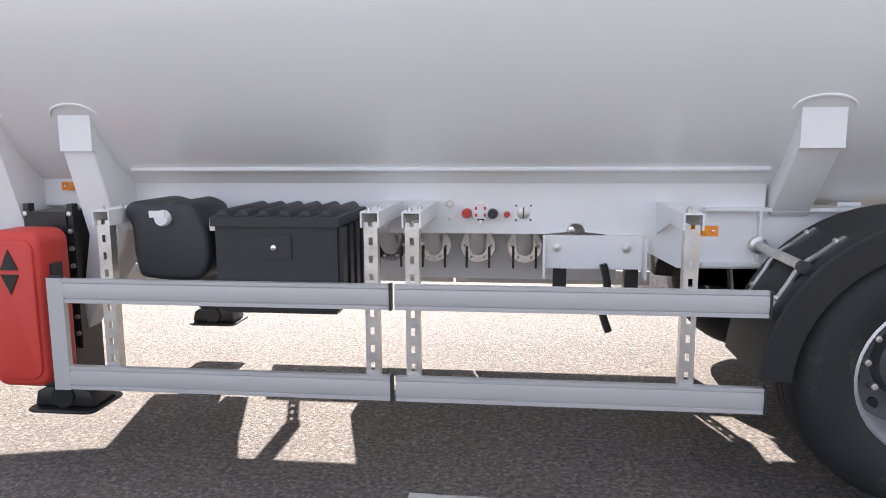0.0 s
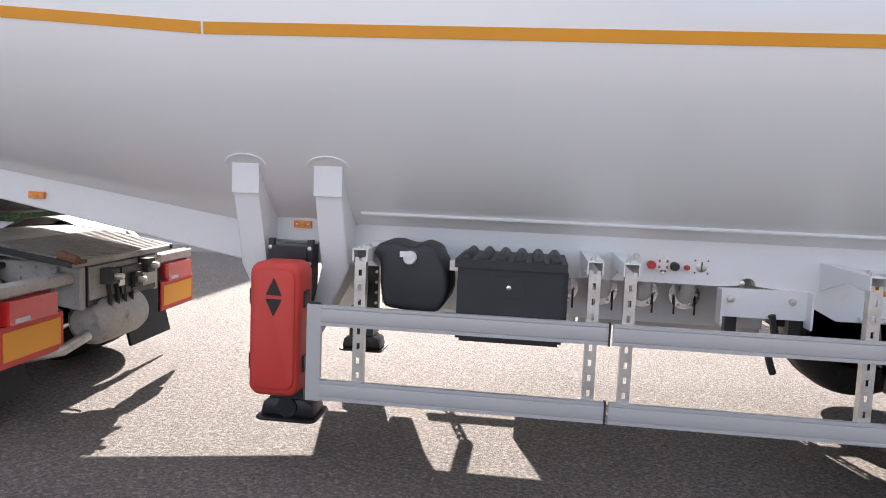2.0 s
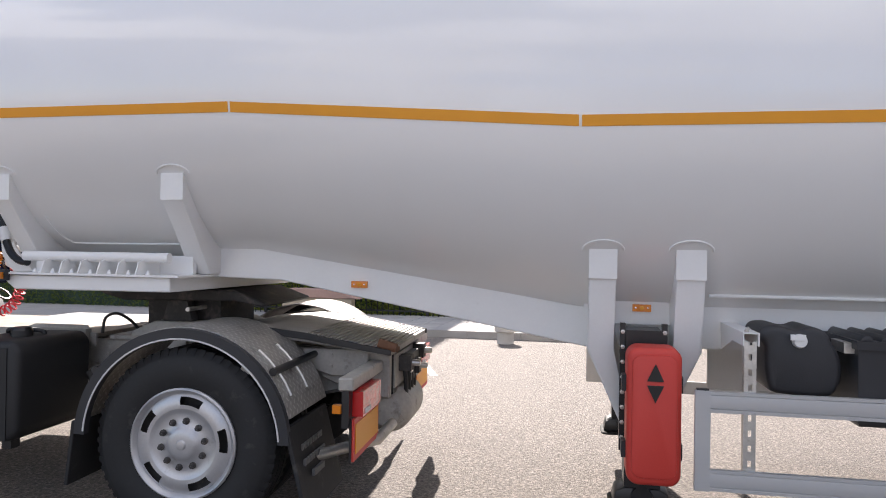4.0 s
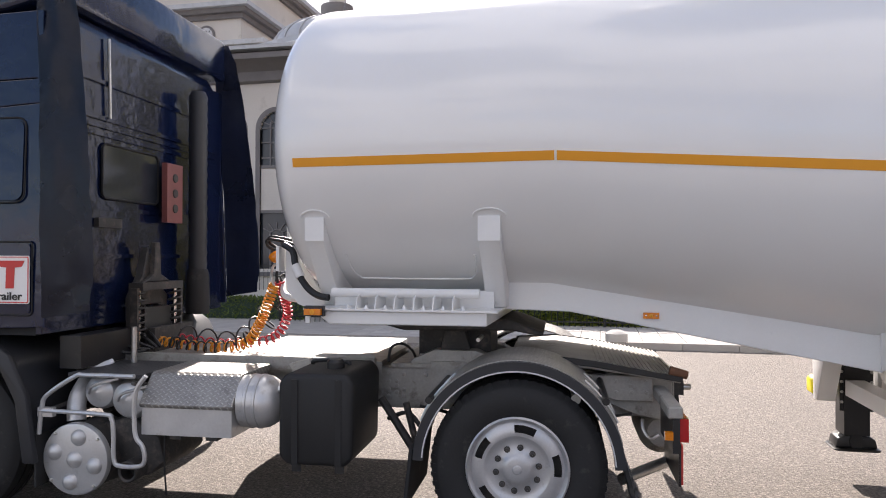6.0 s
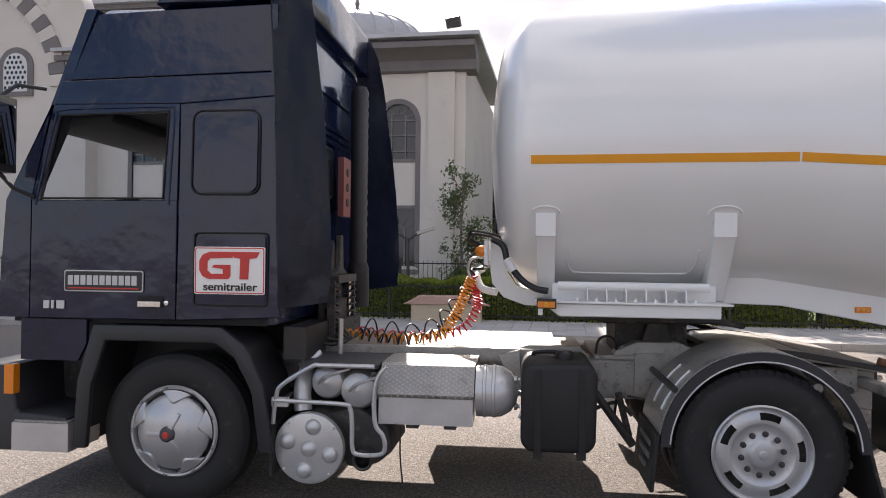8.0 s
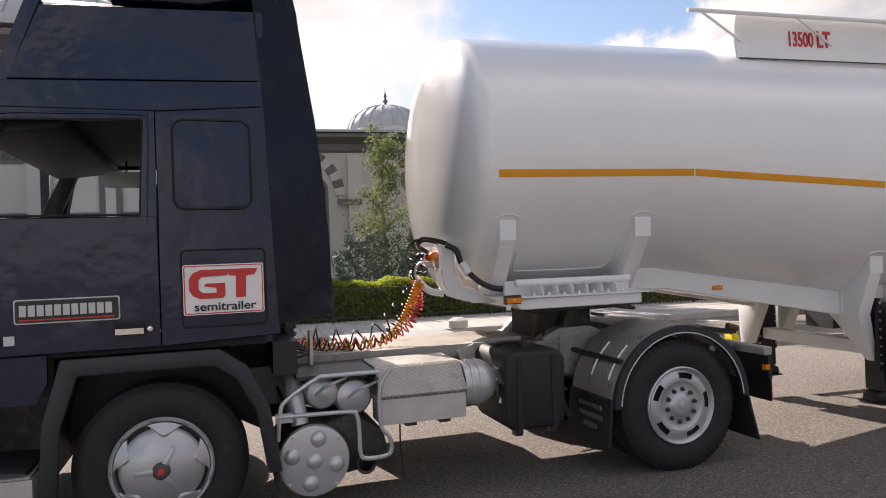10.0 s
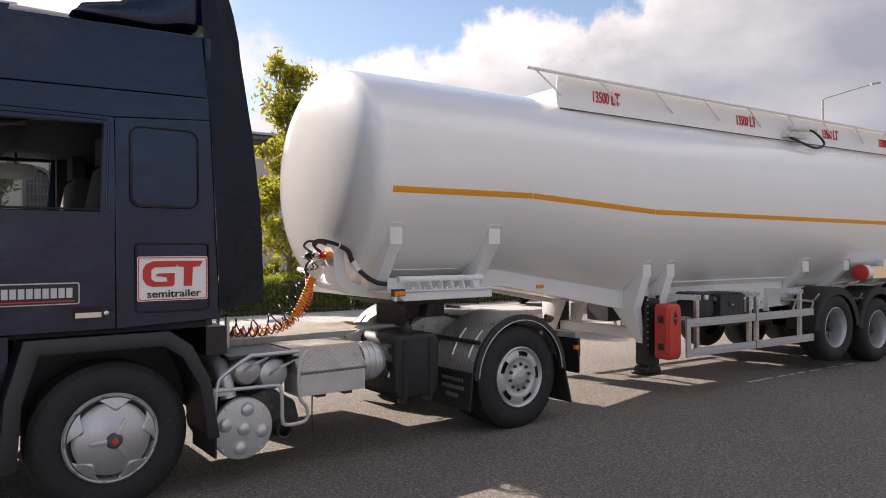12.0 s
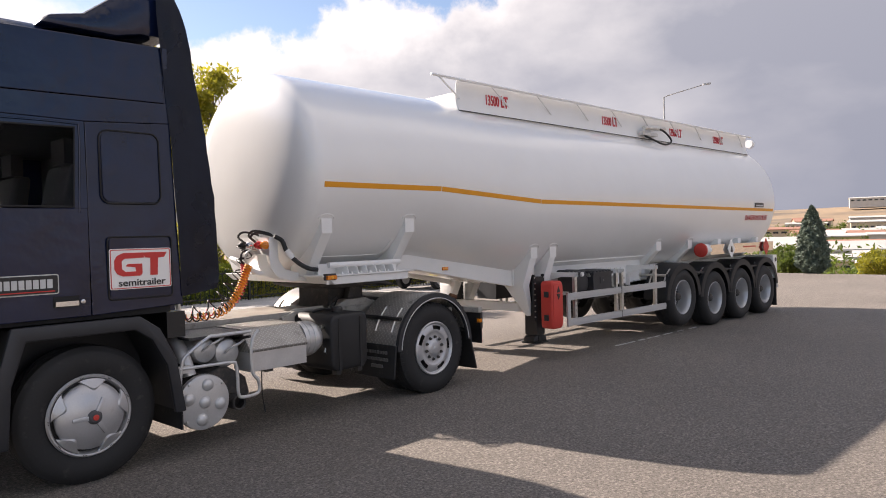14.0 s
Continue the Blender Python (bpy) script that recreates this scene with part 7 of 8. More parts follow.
    part("mirror_arm", tube(B(), [(-4.95, y - 0.2, 2.25), (-4.92, y - 0.1, 2.15), (-4.84, y + 0.0, 2.1)], 0.014, 6), M_BLACKPL, mir)
    bm = bevelled(box(B(), -4.897, -4.892, y - 0.28, y - 0.12, 2.30, 2.70), 0.002, 1)
    part("mirror_glass", bm, M_MIRROR, mir)
    bm = bevelled(box(B(), -5.0, -4.93, opp(y) + 0.08, opp(y) + 0.30, 2.25, 2.72), 0.03, 2)
    mir = part("door_mirror", bm, M_BLACKPL, truck, "tall black door mirror")
    bm = bevelled(box(B(), -4.928, -4.922, opp(y) + 0.10, opp(y) + 0.28, 2.30, 2.67), 0.002, 1)
    part("mirror_glass", bm, M_MIRROR, mir)
    bm = bevelled(prism(B(), round_rect(-4.39, -4.04, 2.46, 2.60, 0.055), "y", 2.05, 2.09), 0.012, 2, 50)
    im = part("inside_mirror", bm, M_BAR, truck, "pale rounded mirror hanging in the cab")
    part("mirror_stem", tube(B(), [(-4.2, 2.07, 2.59), (-4.2, 2.07, 2.71)], 0.01, 6), M_DARK, im)


cab_signs()


# wheel arch, step, bumper
def front_arch():
    for y0, y1 in ((-0.10, 0.48), (opp(0.48), opp(-0.10))):
        outer = [(-4.50, 0.40), (-4.47, 0.85), (-4.36, 1.235), (-3.46, 1.235), (-3.30, 1.12), (-3.17, 0.86), (-3.10, 0.42)]
        inner = [(-3.19, 0.42), (-3.25, 0.82), (-3.37, 1.04), (-3.50, 1.13), (-4.27, 1.13), (-4.37, 0.83), (-4.40, 0.40)]
        bm = bevelled(prism(B(), outer + inner, "y", y0, y0 + 0.05 if y0 < 1 else y1), 0.012, 2)
        part("wheel_arch", bm, M_BLACKPL, truck, "black moulded wheel arch")
        mid = [(-4.46, 0.55), (-4.44, 0.85), (-4.34, 1.21), (-3.47, 1.21), (-3.32, 1.11), (-3.20, 0.86), (-3.13, 0.46)]
        low = [(x * 1.0 + (0.03 if x < -4 else -0.03 if x > -3.4 else 0), z - 0.03) for x, z in reversed(mid)]
        bm = prism(B(), mid + low, "y", y0 + 0.05, y1)
        part("arch_liner", bm, M_BLACKPL, truck)
        bm = bevelled(box(B(), -3.13, -3.115, y0 + 0.04, y1, 0.26, 0.60), 0.003, 1)
        part("mudflap", bm, M_RUBBER, truck)
    bm = bevelled(prism(B(), [(-5.25, 0.35), (-5.25, 0.95), (-4.95, 0.95), (-4.93, 0.62), (-4.55, 0.60), (-4.55, 0.36)], "y", -0.08, opp(-0.08)), 0.03, 2)
    part("front_bumper", bm, M_BLACKPL, truck)
    bm = bevelled(box(B(), -4.93, -4.52, -0.11, 0.25, 0.37, 0.56), 0.015, 2)
    st = part("step_box", bm, M_SILVER, truck, "silver cab entry step with tread")
    bm = box(B(), -4.92, -4.53, -0.10, 0.24, 0.562, 0.575)
    part("step_tread", bm, M_TREADDK, st)
    for ya in (0.46, opp(0.46) - 0.02):
        part("inner_arch_panel", bevelled(prism(B(), [(-4.44, 0.62), (-4.36, 1.215), (-3.47, 1.215), (-3.20, 0.86), (-3.14, 0.55), (-3.45, 0.72), (-4.15, 0.72)], "y", ya, ya + 0.02), 0.003, 1), M_BLACKPL, truck)
    # three added fillers that stop sunlight from passing under the cab
    part("under_cab_blocker", bevelled(box(B(), -4.98, -4.50, 0.45, opp(0.45), 0.42, 1.22), 0.03, 2), M_GRIME, truck)
    part("far_step_blocker", bevelled(box(B(), -4.93, -4.52, opp(0.25), opp(-0.11), 0.37, 0.56), 0.015, 2), M_SILVER, truck)
    part("far_panel_blocker", bevelled(box(B(), -4.92, -4.44, opp(-0.04) - 0.03, opp(-0.04), 0.56, 1.262), 0.01, 1), M_CAB, truck)
    bm = bevelled(box(B(), -5.0, -4.93, -0.10, -0.04, 0.75, 0.95), 0.01, 1)
    part("turn_signal", bm, M_AMBER, truck, "amber turn signal")


front_arch()


# wheels
def tractor_tyre(R, w, seg=60):
    bm = lathe(B(), [(0.295, 0.03), (0.33, 0.012), (0.40, 0.0), (0.47, 0.008), (R - 0.035, 0.022), (R - 0.006, 0.045), (R, 0.07), (R, w * 0.36), (R - 0.014, w * 0.365), (R - 0.014, w * 0.40), (R, w * 0.405),
                     (R, w * 0.6), (R - 0.014, w * 0.605), (R - 0.014, w * 0.64), (R, w * 0.645), (R, w - 0.07), (R - 0.02, w - 0.03), (0.47, w - 0.008), (0.40, w), (0.33, w - 0.01), (0.295, w - 0.03)], (0, 0, 0), "y", seg)
    bmesh.ops.recalc_face_normals(bm, faces=bm.faces[:])
    return mesh_of("tyre", bm, M_RUBBER)


def tread_blocks(R, w, seg=60):
    bm = B()
    for i in range(seg):
        a = 2 * math.pi * (i + 0.5) / seg
        c, s = math.cos(a), math.sin(a)
        t = Vector((-s, 0, c))
        u = Vector((c, 0, s))
        for y0, y1 in ((0.018, 0.075), (w - 0.075, w - 0.018)):
            vs = []
            for rr, yy in ((R - 0.03, y0), (R + 0.006, y0 + 0.022 if y0 < 0.1 else y0), (R + 0.006, y1 if y0 < 0.1 else y1 - 0.022), (R - 0.03, y1)):
                for q in (-0.014, 0.014):
                    p = u * rr + t * q
                    vs.append(bm.verts.new((p.x, yy, p.z)))
            for f in ((0, 1, 3, 2), (2, 3, 5, 4), (4, 5, 7, 6), (0, 2, 4, 6), (1, 7, 5, 3)):
                bm.faces.new([vs[j] for j in f])
    bmesh.ops.recalc_face_normals(bm, faces=bm.faces[:])
    return mesh_of("tread_blocks", bm, M_RUBBER)


W_TYRE = tractor_tyre(0.525, 0.30)
W_TREAD = tread_blocks(0.519, 0.30)


def rear_wheel(m):
    """Drive wheel with a pressed silver cover: slots round the edge, ten nuts, raised hub cap."""
    bm = B()
    R0, R1 = 0.195, 0.262
    seg = 60
    prof = [(0.305, 0.035), (0.308, 0.008), (0.298, 0.0), (0.284, 0.010), (0.275, 0.028)]
    lathe(bm, prof, (0, 0, 0), "y", seg)
    inner = [(0.195, 0.010), (0.18, 0.016), (0.165, 0.022), (0.10, 0.018), (0.085, 0.006), (0.078, 0.0), (0.06, -0.004), (0.03, -0.006), (0.001, -0.007)]
    lathe(bm, inner, (0, 0, 0), "y", seg)
    for k in range(seg):   # ring with five slots
        if k % 12 in (0, 1, 2, 3, 4):
            continue
        a0, a1 = 2 * math.pi * k / seg, 2 * math.pi * (k + 1) / seg
        vs = [bm.verts.new((r * math.cos(a), y, r * math.sin(a))) for r, y, a in ((0.195, 0.010, a0), (0.24, 0.006, a0), (0.275, 0.028, a0), (0.275, 0.028, a1), (0.24, 0.006, a1), (0.195, 0.010, a1))]
        bm.faces.new((vs[0], vs[1], vs[4], vs[5])), bm.faces.new((vs[1], vs[2], vs[3], vs[4]))
    for k in range(seg):   # rims of the slots
        a0, a1 = 2 * math.pi * k / seg, 2 * math.pi * (k + 1) / seg
        if k % 12 in (0, 1, 2, 3, 4):
            for ra, rb, ya, yb in ((0.195, 0.216, 0.010, 0.0085), (0.260, 0.275, 0.018, 0.028)):
                vs = [bm.verts.new((r * math.cos(a), y, r * math.sin(a))) for r, y, a in ((ra, ya, a0), (rb, yb, a0), (rb, yb, a1), (ra, ya, a1))]
                bm.faces.new(vs)
    bmesh.ops.remove_doubles(bm, verts=bm.verts[:], dist=0.0008)
    w = part("wheel", mesh_of("wheel", bm, M_SILVER, 40), M_SILVER, truck, "silver wheel with slotted cover and ten nuts", at=m)
    part("tyre", W_TYRE, M_RUBBER, w)
    tagged(part("tread", W_TREAD, M_RUBBER, w), kind="stuff")
    part("inner_tyre", W_TYRE, M_RUBBER, w, at=pose(0, 0.33, 0))
    bm = lathe(B(), [(0.29, 0.06), (0.25, 0.08), (0.10, 0.08), (0.001, 0.08)], (0, 0, 0), "y", 30)
    part("wheel_disc", bm, M_GRIME, w)
    for i in range(10):
        a = 2 * math.pi * (i + 0.5) / 10
        bm = lathe(B(), [(0.021, 0.016), (0.021, 0.019), (0.001, 0.0195)], (0.128 * math.cos(a), 0.0, 0.128 * math.sin(a)), "y", 12)
        ob = part("nut_recess", lathe(B(), [(0.019, 0.021), (0.019, 0.012), (0.013, 0.010), (0.012, -0.006), (0.001, -0.007)], (0.128 * math.cos(a), 0.0, 0.128 * math.sin(a)), "y", 10), M_GRIME, w)
    bm = lathe(B(), [(0.001, -0.016), (0.022, -0.014), (0.03, -0.005)], (0, 0, 0), "y", 14)
    part("hub_boss", bm, M_SILVER, w)


rear_wheel(pose(0, 0.0, 0.515, 0, 8, 0))
rear_wheel(pose(0, TW, 0.515, 0, 0, 180))


def cover_y(r):
    return -0.085 + 0.085 * (r / 0.262) ** 2.6


def front_wheel(m):
    """Steer wheel with a domed silver cover: five petals at the rim, three-armed spinner with a red boss."""
    bm = lathe(B(), [(0.30, 0.03), (0.312, 0.006), (0.30, -0.008), (0.288, -0.006), (0.279, 0.012), (0.272, 0.055)], (0, 0, 0), "y", 60)
    w = part("wheel", mesh_of("wheel", bm, M_SILVER), M_SILVER, truck, "silver domed wheel cover with three-armed spinner", at=m)
    part("tyre", W_TYRE, M_RUBBER, w, at=pose(0, 0.0, 0))
    part("wheel_disc", lathe(B(), [(0.285, 0.05), (0.10, 0.05), (0.001, 0.05)], (0, 0, 0), "y", 30), M_BLACKST, w)
    bm = lathe(B(), [(0.001, -0.085)] + [(0.250 * k / 9, cover_y(0.250 * k / 9)) for k in range(1, 10)] + [(0.253, 0.005), (0.246, 0.045)], (0, 0, 0), "y", 60)
    part("cover_dome", bm, M_SILVER, w, smooth=50)
    for k in range(5):
        a0 = radians(13 + 72 * k)
        bm, rows = B(), []
        for i in range(19):
            th = -22 + 44 * i / 18
            dip = (0.5 + 0.5 * math.cos(math.pi * th / 22)) ** 0.65
            a, rin = a0 + radians(th), 0.276 - 0.002 - 0.085 * dip
            row = []
            for q in range(5):
                r = rin + (0.281 - rin) * q / 4
                y = (cover_y(rin) + 0.004) if q == 0 else cover_y(rin) * (1 - q / 4) - 0.012 * min(1, q)
                row.append(bm.verts.new((r * math.cos(a), y, r * math.sin(a))))
            rows.append(row)
        for p, q in zip(rows, rows[1:]):
            for c in range(4):
                bm.faces.new((p[c], p[c + 1], q[c + 1], q[c]))
        bmesh.ops.recalc_face_normals(bm, faces=bm.faces[:])
        part("cover_petal", bm, M_SILVER, w, smooth=30)
    for k in range(3):
        a = radians(62 + 120 * k)
        u, n = Vector((math.cos(a), 0, math.sin(a))), Vector((-math.sin(a), 0, math.cos(a)))
        bm = B()
        ring = []
        for r, h, y in ((0.03, 0.018, -0.102), (0.155, 0.013, -0.082)):
            ring.append([bm.verts.new(u * r + n * s * h + Vector((0, yy, 0))) for s, yy in ((-1, y), (1, y), (1, y + 0.045), (-1, y + 0.045))])
        for c in range(4):
            bm.faces.new((ring[0][c], ring[0][(c + 1) % 4], ring[1][(c + 1) % 4], ring[1][c]))
        bm.faces.new(ring[0][::-1]), bm.faces.new(ring[1])
        bmesh.ops.recalc_face_normals(bm, faces=bm.faces[:])
        part("spinner_arm", bevelled(bm, 0.004, 2), M_SILVER, w)
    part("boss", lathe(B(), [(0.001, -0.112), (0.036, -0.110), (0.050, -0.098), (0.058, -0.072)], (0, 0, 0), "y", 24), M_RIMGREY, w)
    part("red_cap", lathe(B(), [(0.001, -0.120), (0.020, -0.118), (0.023, -0.110)], (0, 0, 0), "y", 16), M_RED, w)
    for k in range(9):
        a = radians(20 + 40 * k)
        for d in (-2.2, 0, 2.2):
            bm = B()
            aa = a + radians(d)
            tube(bm, [(0.291 * math.cos(aa), -0.0085, 0.291 * math.sin(aa)), (0.301 * math.cos(aa), -0.0085, 0.301 * math.sin(aa))], 0.003, 4)
            part("rim_notch", bm, M_GRIME, w)


front_wheel(pose(-3.825, -0.005, 0.515))
front_wheel(pose(-3.825, TW + 0.005, 0.515, 0, 0, 180))
for x in (0, -3.825):
    bm = B()
    rod(bm, (x, 0.3, 0.5), (x, TW - 0.3, 0.5), 0.07)
    part("axle", bm, M_GRIME, truck)
bm = lathe(B(), [(0.06, -0.2), (0.2, -0.12), (0.22, 0.0), (0.2, 0.12), (0.06, 0.2)], (0, TW / 2, 0.5), "x", 20)
part("differential", bm, M_GRIME, truck)


# chassis frame, deck and fifth wheel
for y0 in (0.80, TW - 0.87):
    bm = B()
    box(bm, -4.6, 0.98, y0, y0 + 0.012, 0.68, 0.97)
    box(bm, -4.6, 0.98, y0, y0 + 0.07, 0.958, 0.97)
    box(bm, -4.6, 0.98, y0, y0 + 0.07, 0.68, 0.692)
    fr = part("frame_rail", bm, M_CHASSIS, truck, "grey riveted chassis rail")
    if y0 < 1:
        riv = mesh_of("rivet", lathe(B(), [(0.018, 0.0), (0.014, -0.012), (0.001, -0.016)], (0, 0, 0), "y", 10), M_CHASSIS)
        for x, zs in ((-0.97, (0.76, 0.81, 0.87, 0.92)), (-0.91, (0.79, 0.84, 0.87)), (-0.86, (0.76, 0.81, 0.92)), (-0.70, (0.92,)), (-0.30, (0.76, 0.87)), (-1.75, (0.76, 0.87)), (0.6, (0.76, 0.83)), (0.7, (0.76, 0.83))):
            for z in zs:
                part("rivet", riv, M_CHASSIS, fr, at=pose(x, y0, z))
bm = bevelled(box(B(), -0.66, -0.40, 0.775, 0.80, 0.72, 1.02), 0.006, 1)
part("bolted_bracket", bm, M_CHASSIS, truck)
for x in (-4.4, -3.0, -1.6, -0.6, 0.5, 0.94):
    bm = box(B(), x, x + 0.07, 0.81, TW - 0.81, 0.72, 0.93)
    part("cross_member", bm, M_CHASSIS, truck)
bm = bevelled(box(B(), -2.95, -1.02, 0.72, TW - 0.72, 0.985, 1.012), 0.004, 1)
part("deck_plate", bm, M_DECK, truck, "worn sunlit steel deck plate behind the cab")
bm = box(B(), -2.95, -1.0, 0.70, 0.72, 0.93, 1.02)
part("deck_edge", bm, M_CHASSIS, truck)
RAMP = [(-0.10, 1.085), (0.20, 1.105), (0.48, 1.075), (1.02, 0.985), (1.02, 0.945), (0.48, 1.02), (0.20, 1.045), (-0.10, 1.04)]
rp = part("ramp", bevelled(prism(B(), RAMP, "y", 0.60, TW - 0.60), 0.005, 1), M_RAMP, truck, "broad sloping ramp plate with ribbed end behind the coupling")
for ya in (0.575, TW - 0.598):
    part("ramp_edge", bevelled(prism(B(), [(-0.12, 1.09), (0.20, 1.11), (0.48, 1.08), (1.03, 0.99), (1.03, 0.955), (0.48, 1.038), (0.20, 1.066), (-0.12, 1.046)], "y", ya, ya + 0.023), 0.004, 1), M_BLACKST, rp)
for i in range(17):
    x = 0.49 + i * 0.031
    z = 1.075 - 0.09 * (x - 0.48) / 0.54
    part("ramp_rib", box(B(), x, x + 0.011, 0.62, TW - 0.62, z - 0.004, z + 0.007), M_RAMP, rp)
part("ramp_lip", bevelled(box(B(), 1.0, 1.06, 0.62, 0.70, 0.975, 1.0), 0.008, 1), M_RUST, rp)
bm = bevelled(prism(B(), [(-0.86, 1.235), (-1.02, 1.275), (-1.06, 1.305), (-0.10, 1.318), (0.14, 1.235), (0.12, 1.21), (-0.08, 1.245)], "y", 0.80, TW - 0.80), 0.01, 1)
fw = part("fifth_wheel", bm, M_GRIME, truck, "greasy black fifth-wheel coupling")
for yy in (0.80, TW - 0.94):
    bm = bevelled(prism(B(), [(-0.82, 0.985), (-0.80, 1.03), (-0.64, 1.10), (-0.34, 1.10), (-0.16, 1.03), (-0.12, 0.985)], "y", yy, yy + 0.14), 0.012, 2)
    part("pedestal", bm, M_CHASSIS, fw)
    bm = bevelled(prism(B(), [(-0.60, 1.10), (-0.56, 1.24), (-0.42, 1.24), (-0.38, 1.10)], "y", yy + 0.02, yy + 0.12), 0.012, 2)
    part("pivot_horn", bm, M_GRIME, fw)
    for x in (-0.74, -0.20):
        part("bolt", lathe(B(), [(0.022, 0), (0.022, 0.018), (0.012, 0.02), (0.012, 0.035), (0.001, 0.035)], (x, yy + 0.04, 1.03), "z", 6), M_GALV, fw)
bm = bevelled(box(B(), -0.78, -0.25, 0.96, TW - 0.96, 1.0, 1.25), 0.03, 2)
part("greasy_saddle", bm, M_GRIME, fw)
bm = bevelled(box(B(), -0.95, 0.1, 0.78, TW - 0.78, 0.972, 1.0), 0.005, 1)
part("mounting_plate", bm, M_CHASSIS, fw)
bm = B()
rod(bm, (-0.50, 0.83, 1.235), (-0.50, 0.86, 1.235), 0.03)
part("pivot_pin", bm, M_GRIME, fw)
bm = B()
tube(bm, smooth_line([(-0.95, 0.70, 1.02), (-0.93, 0.70, 1.12), (-0.86, 0.72, 1.15), (-0.80, 0.78, 1.10), (-0.78, 0.86, 1.02)], 6), 0.010, 8)
part("looped_hose", bm, M_HOSEB, truck, "looped black grease hose")
bm = B()
tube(bm, [(-0.30, 0.60, 1.20), (-0.30, 0.84, 1.20)], 0.014, 8)
part("release_handle", bm, M_GALV, fw)
bm = bevelled(prism(B(), [(-1.55, 0.985), (-1.50, 1.05), (-1.44, 1.07), (-1.06, 1.07), (-1.02, 0.985)], "y", 0.70, 0.712), 0.003, 1)
gp = part("gusset_plate", bm, M_CHASSIS, truck, "pale grey bolted gusset plate beside the deck")
for x in (-1.45, -1.35, -1.25, -1.15):
    part("bolt", lathe(B(), [(0.012, 0.0), (0.012, -0.01), (0.001, -0.012)], (x, 0.70, 1.03), "y", 6), M_GALV, gp)
bm = bevelled(box(B(), -2.98, -1.04, 0.655, 0.715, 0.955, 1.045), 0.01, 2)
part("deck_side_beam", bm, M_RAMP, truck, "worn grey beam along the deck")


# tanks and boxes on the near side
def side_tanks():
    prof = [(-1.49, 0.52), (-1.44, 0.465), (-1.06, 0.465), (-1.01, 0.52), (-1.0, 0.98), (-1.05, 1.04), (-1.44, 1.035), (-1.49, 0.98)]
    bm = bevelled(prism(B(), prof, "y", 0.02, 0.66), 0.03, 3)
    ft = part("fuel_tank", bm, M_TANKBLK, truck, "dusty black fuel tank with strap feet")
    bm = lathe(B(), [(0.06, 0), (0.06, 0.04), (0.045, 0.06), (0.001, 0.06)], (-1.20, 0.28, 1.035), "z", 20)
    part("filler_cap", bm, M_BLACKST, ft)
    bm = B()
    tube(bm, smooth_line([(-1.40, 0.42, 1.03), (-1.40, 0.41, 1.055), (-1.30, 0.41, 1.065), (-1.16, 0.41, 1.055), (-1.15, 0.41, 1.03)], 6), 0.013, 8)
    part("vent_hose", bm, M_HOSEB, ft)
    for x in (-1.38, -1.10):
        bm = bevelled(box(B(), x - 0.03, x + 0.03, 0.05, 0.12, 0.42, 0.47), 0.006, 1)
        part("strap_foot", bm, M_BLACKST, ft)
        bm = box(B(), x - 0.02, x + 0.02, 0.014, 0.02, 0.47, 1.0)
        part("strap", bm, M_TANKBLK, ft)
    bm = bevelled(prism(B(), [(-1.66, 1.0), (-1.5, 1.045), (-1.48, 0.72), (-1.54, 0.75)], "y", 0.62, 0.80), 0.005, 1)
    part("tank_bracket", bm, M_CHASSIS, ft)
    # long silver reservoir with domed end and bands
    bm = lathe(B(), [(0.001, 0), (0.07, 0.012), (0.13, 0.05), (0.165, 0.11), (0.17, 0.14), (0.17, 0.28), (0.001, 0.28)], (-1.505, 0.205, 0.82), "x", 32, -1)
    rs = part("air_reservoir", bm, M_SILVERTANK, truck, "silver painted air reservoir with domed end")
    for x in (-1.68, -1.74):
        bm = lathe(B(), [(0.171, 0), (0.176, 0.004), (0.176, 0.02), (0.171, 0.024)], (x, 0.205, 0.82), "x", 32)
        part("band", bm, M_SILVERTANK, rs)
    bm = B()
    tube(bm, smooth_line([(-1.50, 0.20, 0.82), (-1.47, 0.16, 0.80), (-1.475, 0.13, 0.72), (-1.50, 0.12, 0.66)], 6), 0.012, 7)
    part("drain_pipe", bm, M_SILVERTANK, rs)
    for dy, dz in ((-0.06, 0.09), (0.05, -0.11)):
        part("valve_boss", lathe(B(), [(0.026, 0.0), (0.024, 0.02), (0.012, 0.026), (0.012, 0.04), (0.001, 0.04)], (-1.535, 0.205 + dy, 0.82 + dz), "x", 10), M_GALV, rs)
    # step box with tread lid
    bm = bevelled(box(B(), -2.42, -1.80, 0.02, 0.30, 0.615, 0.79), 0.012, 2)
    bb = part("battery_box", bm, M_SILVERTANK, truck, "silver battery box under a tread-plate lid")
    bm = bevelled(prism(B(), [(0.01, 0.79), (0.0, 0.815), (0.14, 0.985), (0.17, 1.0), (0.62, 1.0), (0.62, 0.96), (0.22, 0.79)], "x", -2.43, -1.79), 0.008, 2)
    part("tread_lid", bm, M_TREAD, bb, "aluminium tread-plate lid", smooth=0)
    for x in (-2.2, -1.95):
        bm = bevelled(box(B(), x - 0.04, x + 0.04, 0.05, 0.2, 0.585, 0.618), 0.01, 1)
        part("foot", bm, M_GRIME, bb)
    bm = bevelled(box(B(), -2.98, -2.44, 0.06, 0.78, 0.965, 0.99), 0.006, 1)
    part("cover_plate", bm, M_COVER, truck, "dark tread-plate cover")
